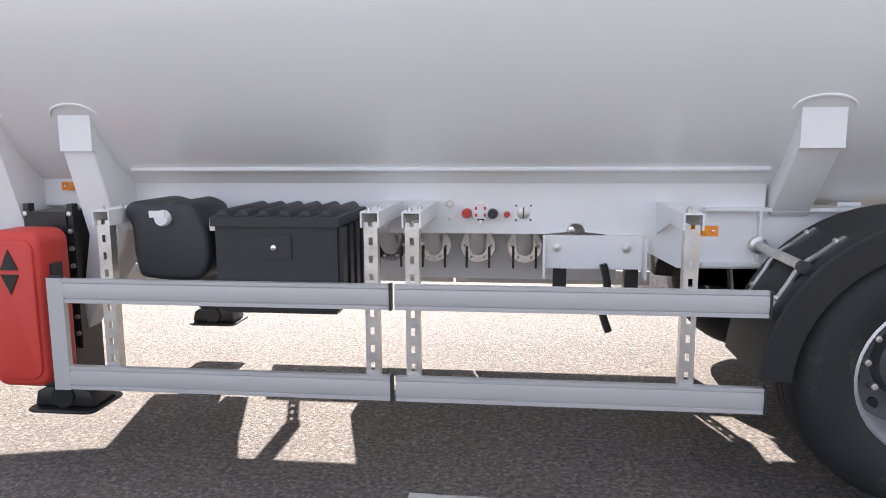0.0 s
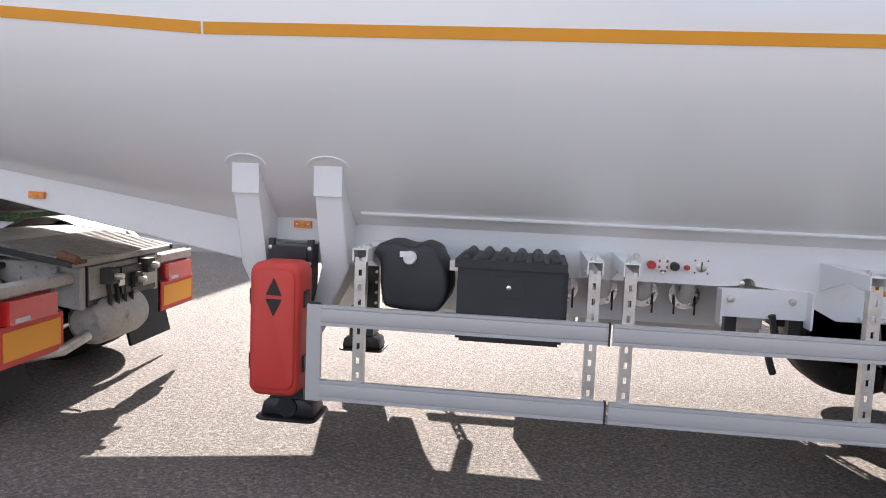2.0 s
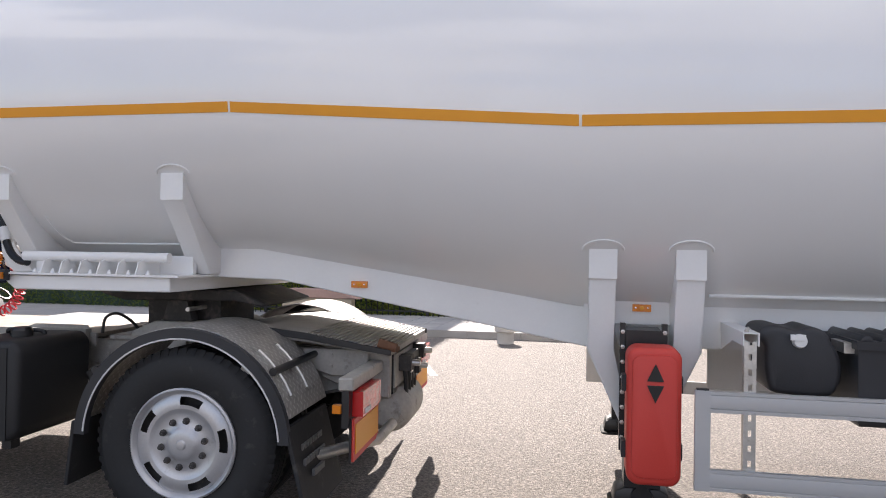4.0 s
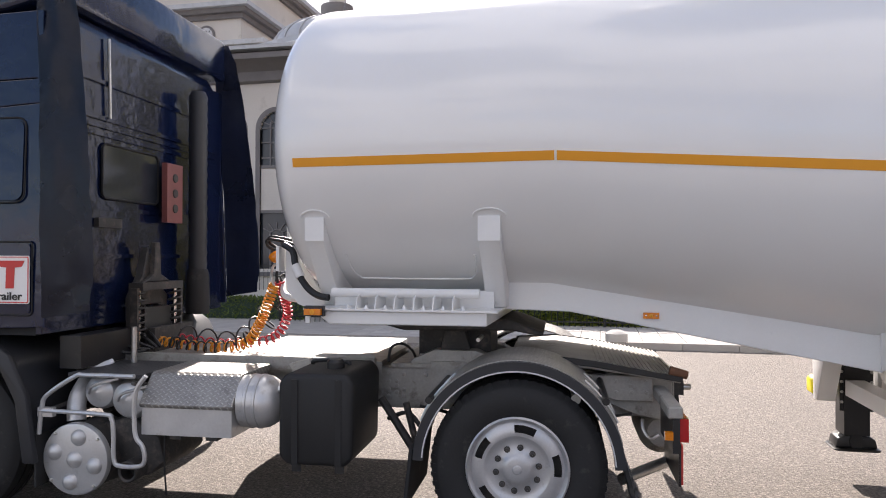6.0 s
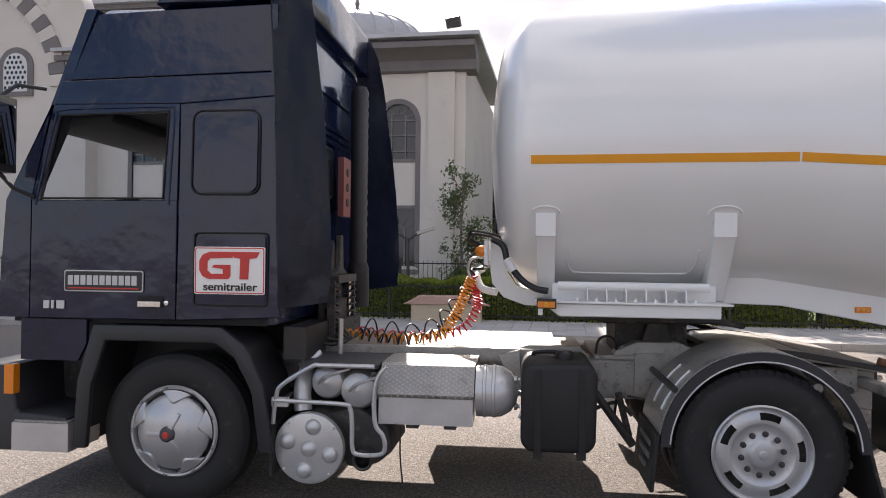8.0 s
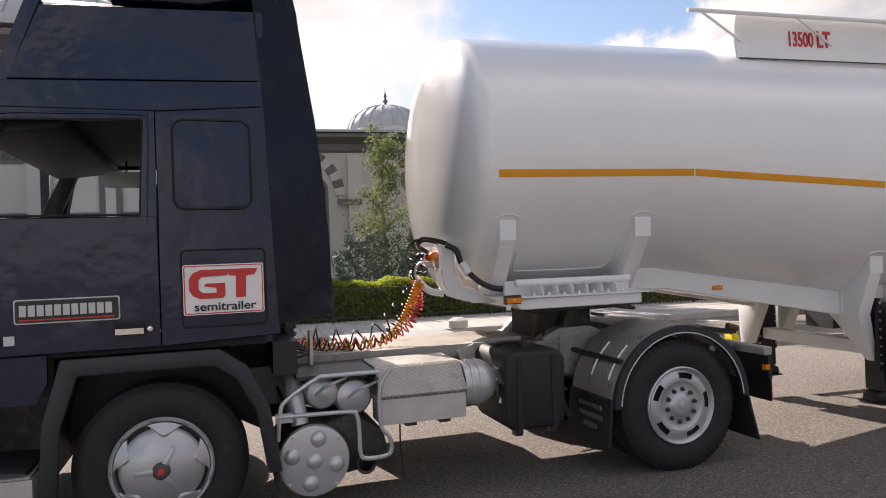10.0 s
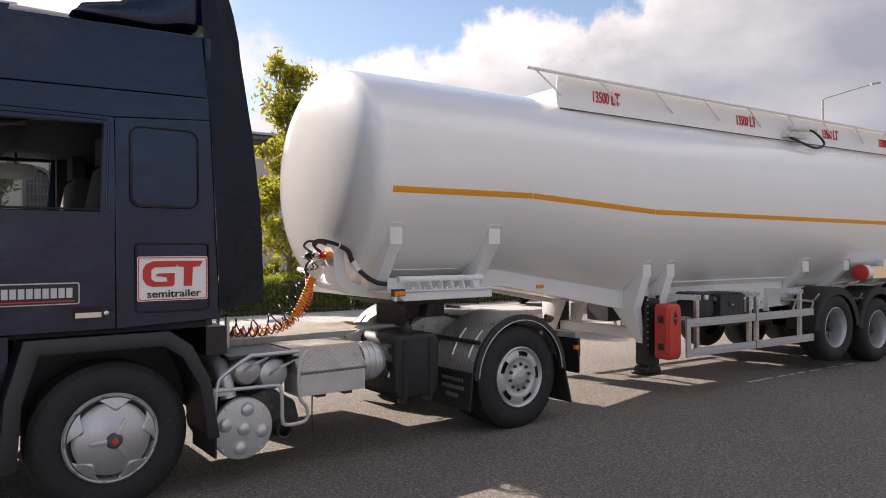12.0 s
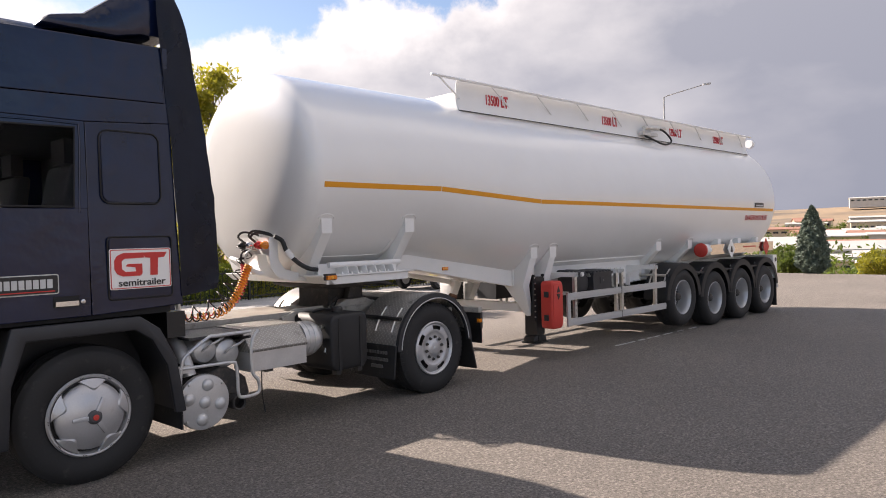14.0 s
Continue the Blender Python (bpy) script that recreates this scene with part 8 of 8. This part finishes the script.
    # silencer drum with five bosses
    bm = lathe(B(), [(0.001, 0.0), (0.21, 0.0), (0.232, 0.006), (0.238, 0.02), (0.238, 0.045), (0.226, 0.05), (0.001, 0.05)], (-2.885, 0.0, 0.435), "y", 44)
    dr = part("silencer_drum", bm, M_SILVERTANK, truck, "round silver silencer end with five bosses")
    bm = lathe(B(), [(0.224, 0.05), (0.224, 0.30), (0.230, 0.31), (0.230, 0.34), (0.224, 0.35), (0.224, 0.72), (0.001, 0.72)], (-2.885, 0.0, 0.435), "y", 36)
    part("silencer_body", bm, M_GRIME, dr, "sooty dark silencer body")
    bm = bevelled(prism(B(), [(-2.86, 0.62), (-2.60, 0.70), (-2.38, 0.56), (-2.34, 0.40), (-2.46, 0.30), (-2.66, 0.27)], "y", 0.16, 0.70), 0.03, 2)
    part("silencer_box", bm, M_GRIME, dr)
    for dx, dz in ((0, 0), (0.03, 0.145), (0.145, -0.035), (-0.145, 0.045), (-0.03, -0.145)):
        bm = lathe(B(), [(0.056, 0.004), (0.05, -0.012), (0.034, -0.026), (0.016, -0.032), (0.001, -0.033)], (-2.885 + dx, 0.0, 0.435 + dz), "y", 22)
        part("boss", bm, M_SILVERTANK, dr)
    for a in (40, 130, 220, 310):
        bm = lathe(B(), [(0.001, -0.012), (0.01, -0.01), (0.011, 0.004)], (-2.885 + 0.217 * math.cos(radians(a)), 0, 0.435 + 0.217 * math.sin(radians(a))), "y", 6)
        part("clamp_bolt", bm, M_GALV, dr)
    for x, z, r in ((-2.80, 0.855, 0.12), (-2.585, 0.81, 0.135)):
        bm = lathe(B(), [(0.001, -0.04), (r * 0.5, -0.032), (r * 0.85, -0.01), (r, 0.03), (r, 0.6), (0.001, 0.6)], (x, 0.14, z), "y", 28)
        s = part("brake_reservoir", bm, M_SILVERTANK, truck, "small silver brake air reservoir")
        bm = B()
        tube(bm, smooth_line([(x - 0.05, 0.09, z + 0.0), (x, 0.05, z + 0.05), (x + 0.08, 0.05, z + 0.08), (x + 0.16, 0.1, z + 0.10)], 5), 0.011, 6)
        part("air_line", bm, M_SILVERTANK, s)
    bm = B()
    tube(bm, smooth_line([(-3.0, 0.5, 0.98), (-2.98, 0.3, 0.93), (-2.98, 0.16, 0.80), (-2.96, 0.12, 0.66)], 6), 0.06, 14)
    part("intake_pipe", bm, M_SILVERTANK, truck)
    bm = lathe(B(), [(0.05, 0.01), (0.062, 0), (0.07, 0.01), (0.07, 0.45), (0.05, 0.45)], (-2.53, 0.03, 0.36), "y", 24)
    part("exhaust_tip", bm, M_GRIME, truck, "dark exhaust outlet")
    # tubular guard
    y = -0.03
    bm = B()
    tube(bm, smooth_line([(-3.12, y, 0.60), (-3.10, y, 0.78), (-3.06, y, 0.86), (-2.86, y, 0.985), (-2.78, y, 0.995), (-2.44, y, 0.995)], 5), 0.015, 8)
    tube(bm, smooth_line([(-3.12, y, 0.755), (-2.66, y, 0.745), (-2.60, y, 0.72), (-2.585, y, 0.62), (-2.58, y, 0.46), (-2.54, y, 0.42), (-2.40, y, 0.425), (-2.365, y, 0.47), (-2.38, y, 0.55), (-2.43, y, 0.62), (-2.44, y, 0.80), (-2.42, y, 0.92), (-2.36, y, 1.0)], 5), 0.015, 8)
    gd = part("tube_guard", bm, M_SILVERTANK, truck, "bent silver tube guard round the reservoirs")
    bm = bevelled(box(B(), -3.13, -3.02, y - 0.005, y + 0.03, 0.715, 0.775), 0.005, 1)
    part("guard_plate", bm, M_SILVERTANK, gd)
    for x in (-3.05, -2.45):
        bm = B()
        tube(bm, [(x, y, 0.76 if x < -3 else 0.95), (x, 0.8, 0.8)], 0.014, 6)
        part("guard_stay", bm, M_GRIME, gd)
    bm = B()
    tube(bm, smooth_line([(-2.28, 0.06, 0.60), (-2.28, 0.06, 0.40), (-2.26, 0.05, 0.22)], 4), 0.006, 5)
    part("hanging_wire", bm, M_HOSEB, truck)
    # dark mechanicals between the rails
    bm = bevelled(box(B(), -4.4, -2.9, 0.95, TW - 0.95, 0.55, 1.2), 0.08, 2)
    part("engine_block", bm, M_GRIME, truck)
    bm = lathe(B(), [(0.14, 0), (0.2, 0.25), (0.16, 0.7), (0.06, 0.75), (0.06, 2.6)], (-2.9, TW / 2, 0.72), "x", 20)
    part("gearbox_and_shaft", bm, M_GRIME, truck)
    bm = bevelled(box(B(), -2.4, -1.2, opp(0.62), opp(0.02), 0.46, 0.98), 0.05, 2)
    part("far_fuel_tank", bm, M_SILVERTANK, truck)
    for y0 in (0.66, TW - 0.74):
        bm = B()
        for k in range(5):
            h = 0.10 + 0.015 * k
            pts = [(-0.75 + 0.05 * k, 0.0), (0.75 - 0.05 * k, 0.0)]
            tube(bm, smooth_line([(-0.72 + 0.07 * k, y0 + 0.04, 0.72 - 0.012 * k), (0, y0 + 0.04, 0.60 - 0.014 * k), (0.72 - 0.07 * k, y0 + 0.04, 0.72 - 0.012 * k)], 6), 0.011, 4)
        part("leaf_spring", bm, M_GRIME, truck)
    bm = B()
    tube(bm, [(-0.98, 0.62, 0.78), (-0.70, 0.55, 0.40)], 0.03, 8)
    tube(bm, [(-0.80, 0.60, 0.76), (-0.72, 0.6, 0.45)], 0.024, 8)
    tube(bm, smooth_line([(-0.95, 0.7, 0.62), (-0.8, 0.65, 0.68), (-0.7, 0.6, 0.60)], 4), 0.016, 6)
    part("suspension_link", bm, M_GRIME, truck)


side_tanks()


# rear mudguards of tread plate with dark edging and a white bead
def rear_mudguards():
    for y0, y1, near in ((-0.02, 0.64, True), (opp(0.64), opp(-0.02), False)):
        def band(r0, r1, ya, yb, a0, a1, n=30):
            bm = B()
            rows = []
            for i in range(n + 1):
                a = radians(a0 + (a1 - a0) * i / n)
                c, s = math.cos(a), math.sin(a)
                rows.append([bm.verts.new((r * c, y, 0.53 + r * s)) for r, y in ((r0, ya), (r1, ya), (r1, yb), (r0, yb))])
            for p, q in zip(rows, rows[1:]):
                for j in range(4):
                    bm.faces.new((p[j], p[(j + 1) % 4], q[(j + 1) % 4], q[j]))
            bm.faces.new(rows[0]), bm.faces.new(rows[-1][::-1])
            bmesh.ops.recalc_face_normals(bm, faces=bm.faces[:])
            return bm
        g = part("rear_mudguard", band(0.618, 0.628, y0 + 0.03, y1, 14, 172), M_GUARD if near else M_TREADDK, truck, "grey tread-plate rear mudguard")
        ya, yb = (y0 - 0.012, y0 + 0.03) if near else (y1 - 0.03, y1 + 0.012)
        part("edge_moulding", band(0.560, 0.622, ya, yb, 2, 178), M_BLACKPL, g)
        yc = ya - 0.006 if near else yb + 0.006
        part("white_bead", band(0.562, 0.570, min(yc, ya), max(yc, ya), 4, 176), M_TRIM, g)
        bm = bevelled(prism(B(), [(-0.645, 0.62), (-0.62, 0.62), (-0.66, 0.26), (-0.685, 0.26)], "y", y0, y1), 0.004, 1)
        fl = part("front_mudflap", bm, M_RUBBER, g, "black mudflap with worn pale print")
        bm = bevelled(prism(B(), [(0.585, 0.64), (0.61, 0.64), (0.73, 0.17), (0.705, 0.17)], "y", y0, y1), 0.004, 1)
        part("rear_mudflap", bm, M_RUBBER, g)
        if near:
            for k, (a, b) in enumerate(((0.10, 0.46), (0.08, 0.44), (0.16, 0.40))):
                z = 0.52 - k * 0.075
                for j in range(8 - 2 * (k == 2)):
                    ya2 = a + (b - a) * j / 8
                    bm = box(B(), -0.655 - 0.005 * k, -0.648, ya2, ya2 + 0.03, z, z + 0.035)
                    ob = part("worn_print", bm, M_FLAPBAR, fl)
                    ob.location.x = -0.012 - 0.0095 * k * 0.8
                    bm = box(B(), 0.655, 0.662 + 0.005 * k, ya2, ya2 + 0.03, z - 0.03, z + 0.005)
                    ob = part("worn_print", bm, M_FLAPBAR, fl)
                    ob.location.x = -0.012 + 0.022 * k
        for a in (38, 145):
            c, s = math.cos(radians(a)), math.sin(radians(a))
            bm = B()
            rod(bm, (0.648 * c, y0 + 0.03 if near else y1 - 0.03, 0.53 + 0.648 * s), (0.648 * c, 0.85 if near else TW - 0.85, 0.53 + 0.658 * s), 0.022)
            part("guard_stay", bm, M_BLACKST, g)
            for yy in (0.10, 0.36):
                bm = B()
                tube(bm, [(0.636 * math.cos(radians(a + d)), (yy if near else TW - yy), 0.53 + 0.636 * math.sin(radians(a + d))) for d in (-14, -7, 0, 7, 14)], 0.010, 6)
                part("clamp", bm, M_GALV, g)


rear_mudguards()


# tail: crossbeam, lamps, reflective boards
def tail():
    bm = bevelled(prism(B(), [(0.55, 0.98), (0.55, 0.78), (0.75, 0.70), (0.99, 0.66), (0.99, 0.94)], "y", 0.74, 0.80), 0.008, 1)
    part("tail_plate", bm, M_CHASSIS, truck)
    bm = bevelled(prism(B(), [(0.55, 0.98), (0.55, 0.78), (0.75, 0.70), (0.99, 0.66), (0.99, 0.94)], "y", TW - 0.80, TW - 0.74), 0.008, 1)
    part("tail_plate", bm, M_CHASSIS, truck)
    bm = bevelled(box(B(), 0.93, 1.0, 0.80, TW - 0.80, 0.68, 0.95), 0.01, 1)
    part("tail_beam", bm, M_BLACKST, truck)
    bm = bevelled(box(B(), 1.0, 1.06, TW / 2 - 0.14, TW / 2 + 0.14, 0.72, 0.90), 0.02, 2)
    part("towing_jaw", bm, M_BLACKST, truck)
    bm = lathe(B(), [(0.001, 0), (0.1, 0.01), (0.15, 0.06), (0.16, 0.1), (0.16, 0.5), (0.15, 0.55), (0.1, 0.59), (0.001, 0.6)], (0.94, 0.86, 0.56), "y", 26)
    part("rear_air_tank", bm, M_CHASSIS, truck, "dusty grey air tank under the tail")
    for y0 in (0.05, TW - 0.05 - 0.56):
        bm = bevelled(prism(B(), [(0.86, 0.905), (0.945, 0.905), (0.945, 0.835), (0.86, 0.835)], "y", y0, y0 + 0.72 if y0 < 1 else y0 + 0.56), 0.008, 1)
        a = part("lamp_arm", bm, M_CHASSIS, truck, "grey arm carrying tail lamp and board")
        bm = bevelled(box(B(), 0.885, 0.925, y0 - 0.01, y0 + 0.50, 0.64, 0.836), 0.005, 1)
        part("lamp_backing", bm, M_BLACKST, a)
        bm = bevelled(box(B(), 0.925, 0.985, y0 + 0.06, y0 + 0.47, 0.69, 0.825), 0.015, 2)
        part("tail_lamp", bm, M_REDLENS, a, "red tail lamp cluster")
        bm = bevelled(box(B(), 0.935, 0.947, y0 + 0.02, y0 + 0.58, 0.455, 0.682), 0.003, 1)
        bd = part("reflective_board", bm, M_RED, a, "red bordered orange reflective board")
        part("board_backing", bevelled(box(B(), 0.922, 0.9345, y0 + 0.012, y0 + 0.588, 0.447, 0.690), 0.003, 1), M_BLACKST, bd)
        bm = box(B(), 0.947, 0.9515, y0 + 0.05, y0 + 0.55, 0.490, 0.652)
        part("orange_field", bm, M_ORANGE, bd)
        bm = bevelled(box(B(), 0.84, 0.885, y0 - 0.03, y0 + 0.012, 0.72, 0.765), 0.006, 1)
        part("amber_marker", bm, M_AMBER, a)
        part("clear_lens", bevelled(box(B(), 0.983, 0.989, y0 + 0.10, y0 + 0.22, 0.70, 0.725), 0.003, 1), M_BAR, a)
    # bolted web, stays, hoses and a slanting pipe round the rear air tank
    bm = bevelled(prism(B(), [(0.30, 0.97), (0.30, 0.90), (0.62, 0.80), (0.86, 0.80), (0.86, 0.97)], "y", 0.70, 0.735), 0.006, 1)
    web = part("bolted_web", bm, M_CHASSIS, truck, "grey bolted web plate at the tail")
    for x, z in ((0.62, 0.93), (0.62, 0.86), (0.72, 0.93), (0.72, 0.86), (0.82, 0.93), (0.82, 0.86)):
        part("bolt", lathe(B(), [(0.014, 0.0), (0.014, -0.012), (0.001, -0.014)], (x, 0.70, z), "y", 6), M_CHASSIS, web)
    bm = B()
    tube(bm, [(0.34, 0.05, 0.93), (0.34, 0.72, 0.93)], 0.03, 12)
    part("guard_bar", bm, M_CHASSIS, truck)
    for k in range(4):
        bm = B()
        y = 0.95 + 0.09 * k
        tube(bm, smooth_line([(0.93, y, 0.92), (1.03, y, 0.86), (1.05, y + 0.02, 0.66), (0.98, y + 0.03, 0.48), (0.86, y + 0.02, 0.44)], 6), 0.016, 7)
        part("air_line", bm, M_HOSEB, truck)
    bm = B()
    tube(bm, [(0.62, 0.30, 0.40), (0.95, 0.62, 0.44), (1.0, 0.80, 0.50)], 0.035, 12)
    part("slanting_pipe", bm, M_GALV, truck)
    bm = B()
    tube(bm, smooth_line([(0.80, 0.80, 0.66), (0.80, 0.76, 0.60), (0.84, 0.74, 0.55), (0.90, 0.76, 0.57)], 5), 0.014, 7)
    part("drain_valve", bm, M_GALV, truck)
    bm = bevelled(box(B(), 1.0, 1.07, 1.05, 1.12, 0.78, 0.82), 0.008, 1)
    part("coupling_head", bm, M_GALV, truck)
    for y, z in ((0.92, 0.86), (1.22, 0.80), (1.40, 0.88)):
        bm = bevelled(box(B(), 1.0, 1.09, y, y + 0.10, z - 0.05, z + 0.05), 0.015, 2)
        vb = part("valve_body", bm, M_GRIME, truck)
        part("valve_stub", lathe(B(), [(0.022, 0), (0.022, 0.05), (0.015, 0.06), (0.001, 0.06)], (1.085, y + 0.05, z), "x", 12), M_GALV, vb)
    bm = B()
    rod(bm, (0.95, 0.60, 1.03), (1.06, 0.60, 1.00), 0.03, 0.028)
    part("ramp_roller", bm, M_RUST, truck)


tail()


# behind the cab: ribbed intake stack, tilt gear, red-and-white board
def cab_rear():
    bm = lathe(B(), [(0.075, 0)] + [(0.075 + 0.008 * (k % 2), 0.1 * k / 2) for k in range(1, 40)] + [(0.06, 2.0)], (-2.98, 1.75, 1.25), "z", 22)
    st = part("intake_pipe", bm, M_BLACKPL, truck, "dark ribbed air intake stack")
    bm = lathe(B(), [(0.10, 0), (0.105, 0.1), (0.10, 0.35), (0.085, 0.4)], (-2.98, 1.75, 1.25), "z", 22)
    part("bellows", bm, M_RUBBER, st)
    bm = bevelled(box(B(), -3.05, -3.0, 1.28, 1.52, 2.05, 2.55), 0.03, 2)
    bd = part("lamp_board", bm, M_FADED, truck, "faded red lamp panel behind the cab")
    for z in (2.17, 2.30, 2.43):
        part("lamp_hole", lathe(B(), [(0.001, 0.012), (0.035, 0.010), (0.038, 0.0)], (-3.0, 1.40, z), "x", 14), M_GRIME, bd)
    bm = bevelled(prism(B(), [(0.82, 1.0), (0.82, 1.45), (0.95, 1.62), (1.02, 1.85), (1.08, 1.62), (1.30, 1.45), (1.30, 1.0), (1.18, 1.0), (1.18, 1.38), (0.94, 1.38), (0.94, 1.0)], "x", -3.08, -3.0), 0.012, 1)
    part("cab_mount", bm, M_GRIME, truck, "greasy cab suspension mount with springs")
    for y in (0.80, 1.32):
        bm = B()
        tube(bm, [(-2.95 + 0.05 * math.cos(a), y + 0.05 * math.sin(a), 1.15 + 0.33 * a / (12 * math.pi)) for a in [12 * math.pi * i / 110 for i in range(111)]], 0.009, 6)
        part("coil_spring", bm, M_GRIME, truck)
        bm = B()
        rod(bm, (-2.95, y, 1.0), (-2.95, y, 1.5), 0.018)
        part("damper", bm, M_STEEL, truck)
    bm = bevelled(box(B(), -3.02, -2.90, 0.78, 1.36, 1.50, 1.56), 0.012, 1)
    part("spring_bridge", bm, M_GRIME, truck, "dusty dark bridge over the cab springs")
    bm = bevelled(prism(B(), [(0.88, 1.56), (1.02, 1.62), (1.04, 1.88), (1.10, 1.88), (1.12, 1.62), (1.26, 1.56)], "x", -3.0, -2.95), 0.008, 1)
    part("mount_horn", bm, M_GRIME, truck)
    for y in (0.74, 1.36):
        bm = bevelled(box(B(), -2.98, -2.92, y, y + 0.03, 1.02, 1.52), 0.006, 1)
        part("spring_guide", bm, M_GRIME, truck)
    bm = bevelled(box(B(), -3.06, -2.96, 0.90, 1.28, 1.05, 1.36), 0.03, 2)
    part("tilt_pump", bm, M_BLACKST, truck)
    bm = B()
    rod(bm, (-2.82, 0.55, 0.98), (-2.82, 0.55, 1.25), 0.02)
    part("hose_post", bm, M_GALV, truck)
    for k in range(5):
        bm = B()
        tube(bm, smooth_line([(-3.1, 0.6 + 0.1 * k, 1.15), (-2.95, 0.62 + 0.08 * k, 1.05 + 0.03 * k), (-2.82, 0.7 + 0.05 * k, 1.06)], 5), 0.012, 6)
        part("air_line", bm, M_HOSEB, truck)
    bm = bevelled(box(B(), -3.12, -2.96, 0.16, 0.8, 1.0, 1.22), 0.05, 2)
    part("rear_crossbeam", bm, M_BLACKST, truck)


cab_rear()


# ---------------------------------------------------------------- coiled hoses between truck and trailer
def coil(pts, r, turns, wire, mat, label, phase=0.0, loose=0.0):
    line = smooth_line(pts, 24)
    n = turns * 14
    out, up = [], Vector((0, 1, 0))
    rng = random.Random(int(phase * 100) + turns)
    for i in range(n + 1):
        f = i / n * (len(line) - 1)
        k = min(int(f), len(line) - 2)
        p = line[k].lerp(line[k + 1], f - k)
        d = (line[k + 1] - line[k]).normalized()
        s = d.cross(up).normalized()
        u = s.cross(d)
        a = 2 * math.pi * turns * i / n + phase
        rr = r * (1 + loose * math.sin(i * 0.11))
        out.append(p + s * rr * math.cos(a) + u * rr * math.sin(a))
    bm = tube(B(), [line[0]] + out + [line[-1]], wire, 6)
    me = mesh_of("air_hose", bm, mat, 60)
    return tagged(new("air_hose", me), label, "hose", "coiled air hoses")


for y0, mat, name in ((0.77, M_GALV, "grey"), (0.86, M_HOSEB, "black")):
    bm = tube(B(), smooth_line([(-1.92, y0, 1.54), (-1.95, y0 + 0.01, 1.62), (-1.92, y0, 1.70), (-1.83, 0.76, 1.715)], 6), 0.011, 8)
    tagged(new("hose_end", mesh_of("hose_end", bm, mat, 60)), "smooth " + name + " hose end at the trailer coupling", "hose", "hose ends")


coil([(-2.96, 0.86, 1.09), (-2.55, 0.85, 1.06), (-2.20, 0.83, 1.09), (-2.06, 0.80, 1.24), (-1.98, 0.78, 1.40), (-1.92, 0.77, 1.55)], 0.036, 32, 0.0078, M_HOSEO, "coiled orange air hose from truck to trailer")
coil([(-2.90, 1.02, 1.10), (-2.45, 1.02, 1.065), (-2.05, 1.0, 1.12), (-1.90, 0.96, 1.30), (-1.90, 0.90, 1.45), (-1.92, 0.86, 1.57)], 0.034, 28, 0.0072, M_HOSER, "coiled red air hose from truck to trailer", 1.0)
coil([(-2.85, 0.95, 1.12), (-2.5, 0.98, 1.10), (-2.15, 0.95, 1.20), (-1.97, 0.92, 1.45), (-1.86, 0.92, 1.74)], 0.075, 9, 0.007, M_HOSEB, "loosely coiled black cable from truck to trailer", 2.0, 0.3)
coil([(-2.80, 0.78, 1.10), (-2.55, 0.78, 1.07), (-2.25, 0.80, 1.10), (-2.05, 0.88, 1.28), (-1.86, 0.95, 1.70)], 0.04, 15, 0.007, M_HOSEB, "coiled black air hose from truck to trailer", 0.5, 0.2)

# ---------------------------------------------------------------- paving slabs
for i in range(40):
    for j in range(7):
        part("slab", SLAB, M_PAVER, pavement, at=pose(-4.5 + i * 0.4, KY + 0.345 + j * 0.4, 0.105))
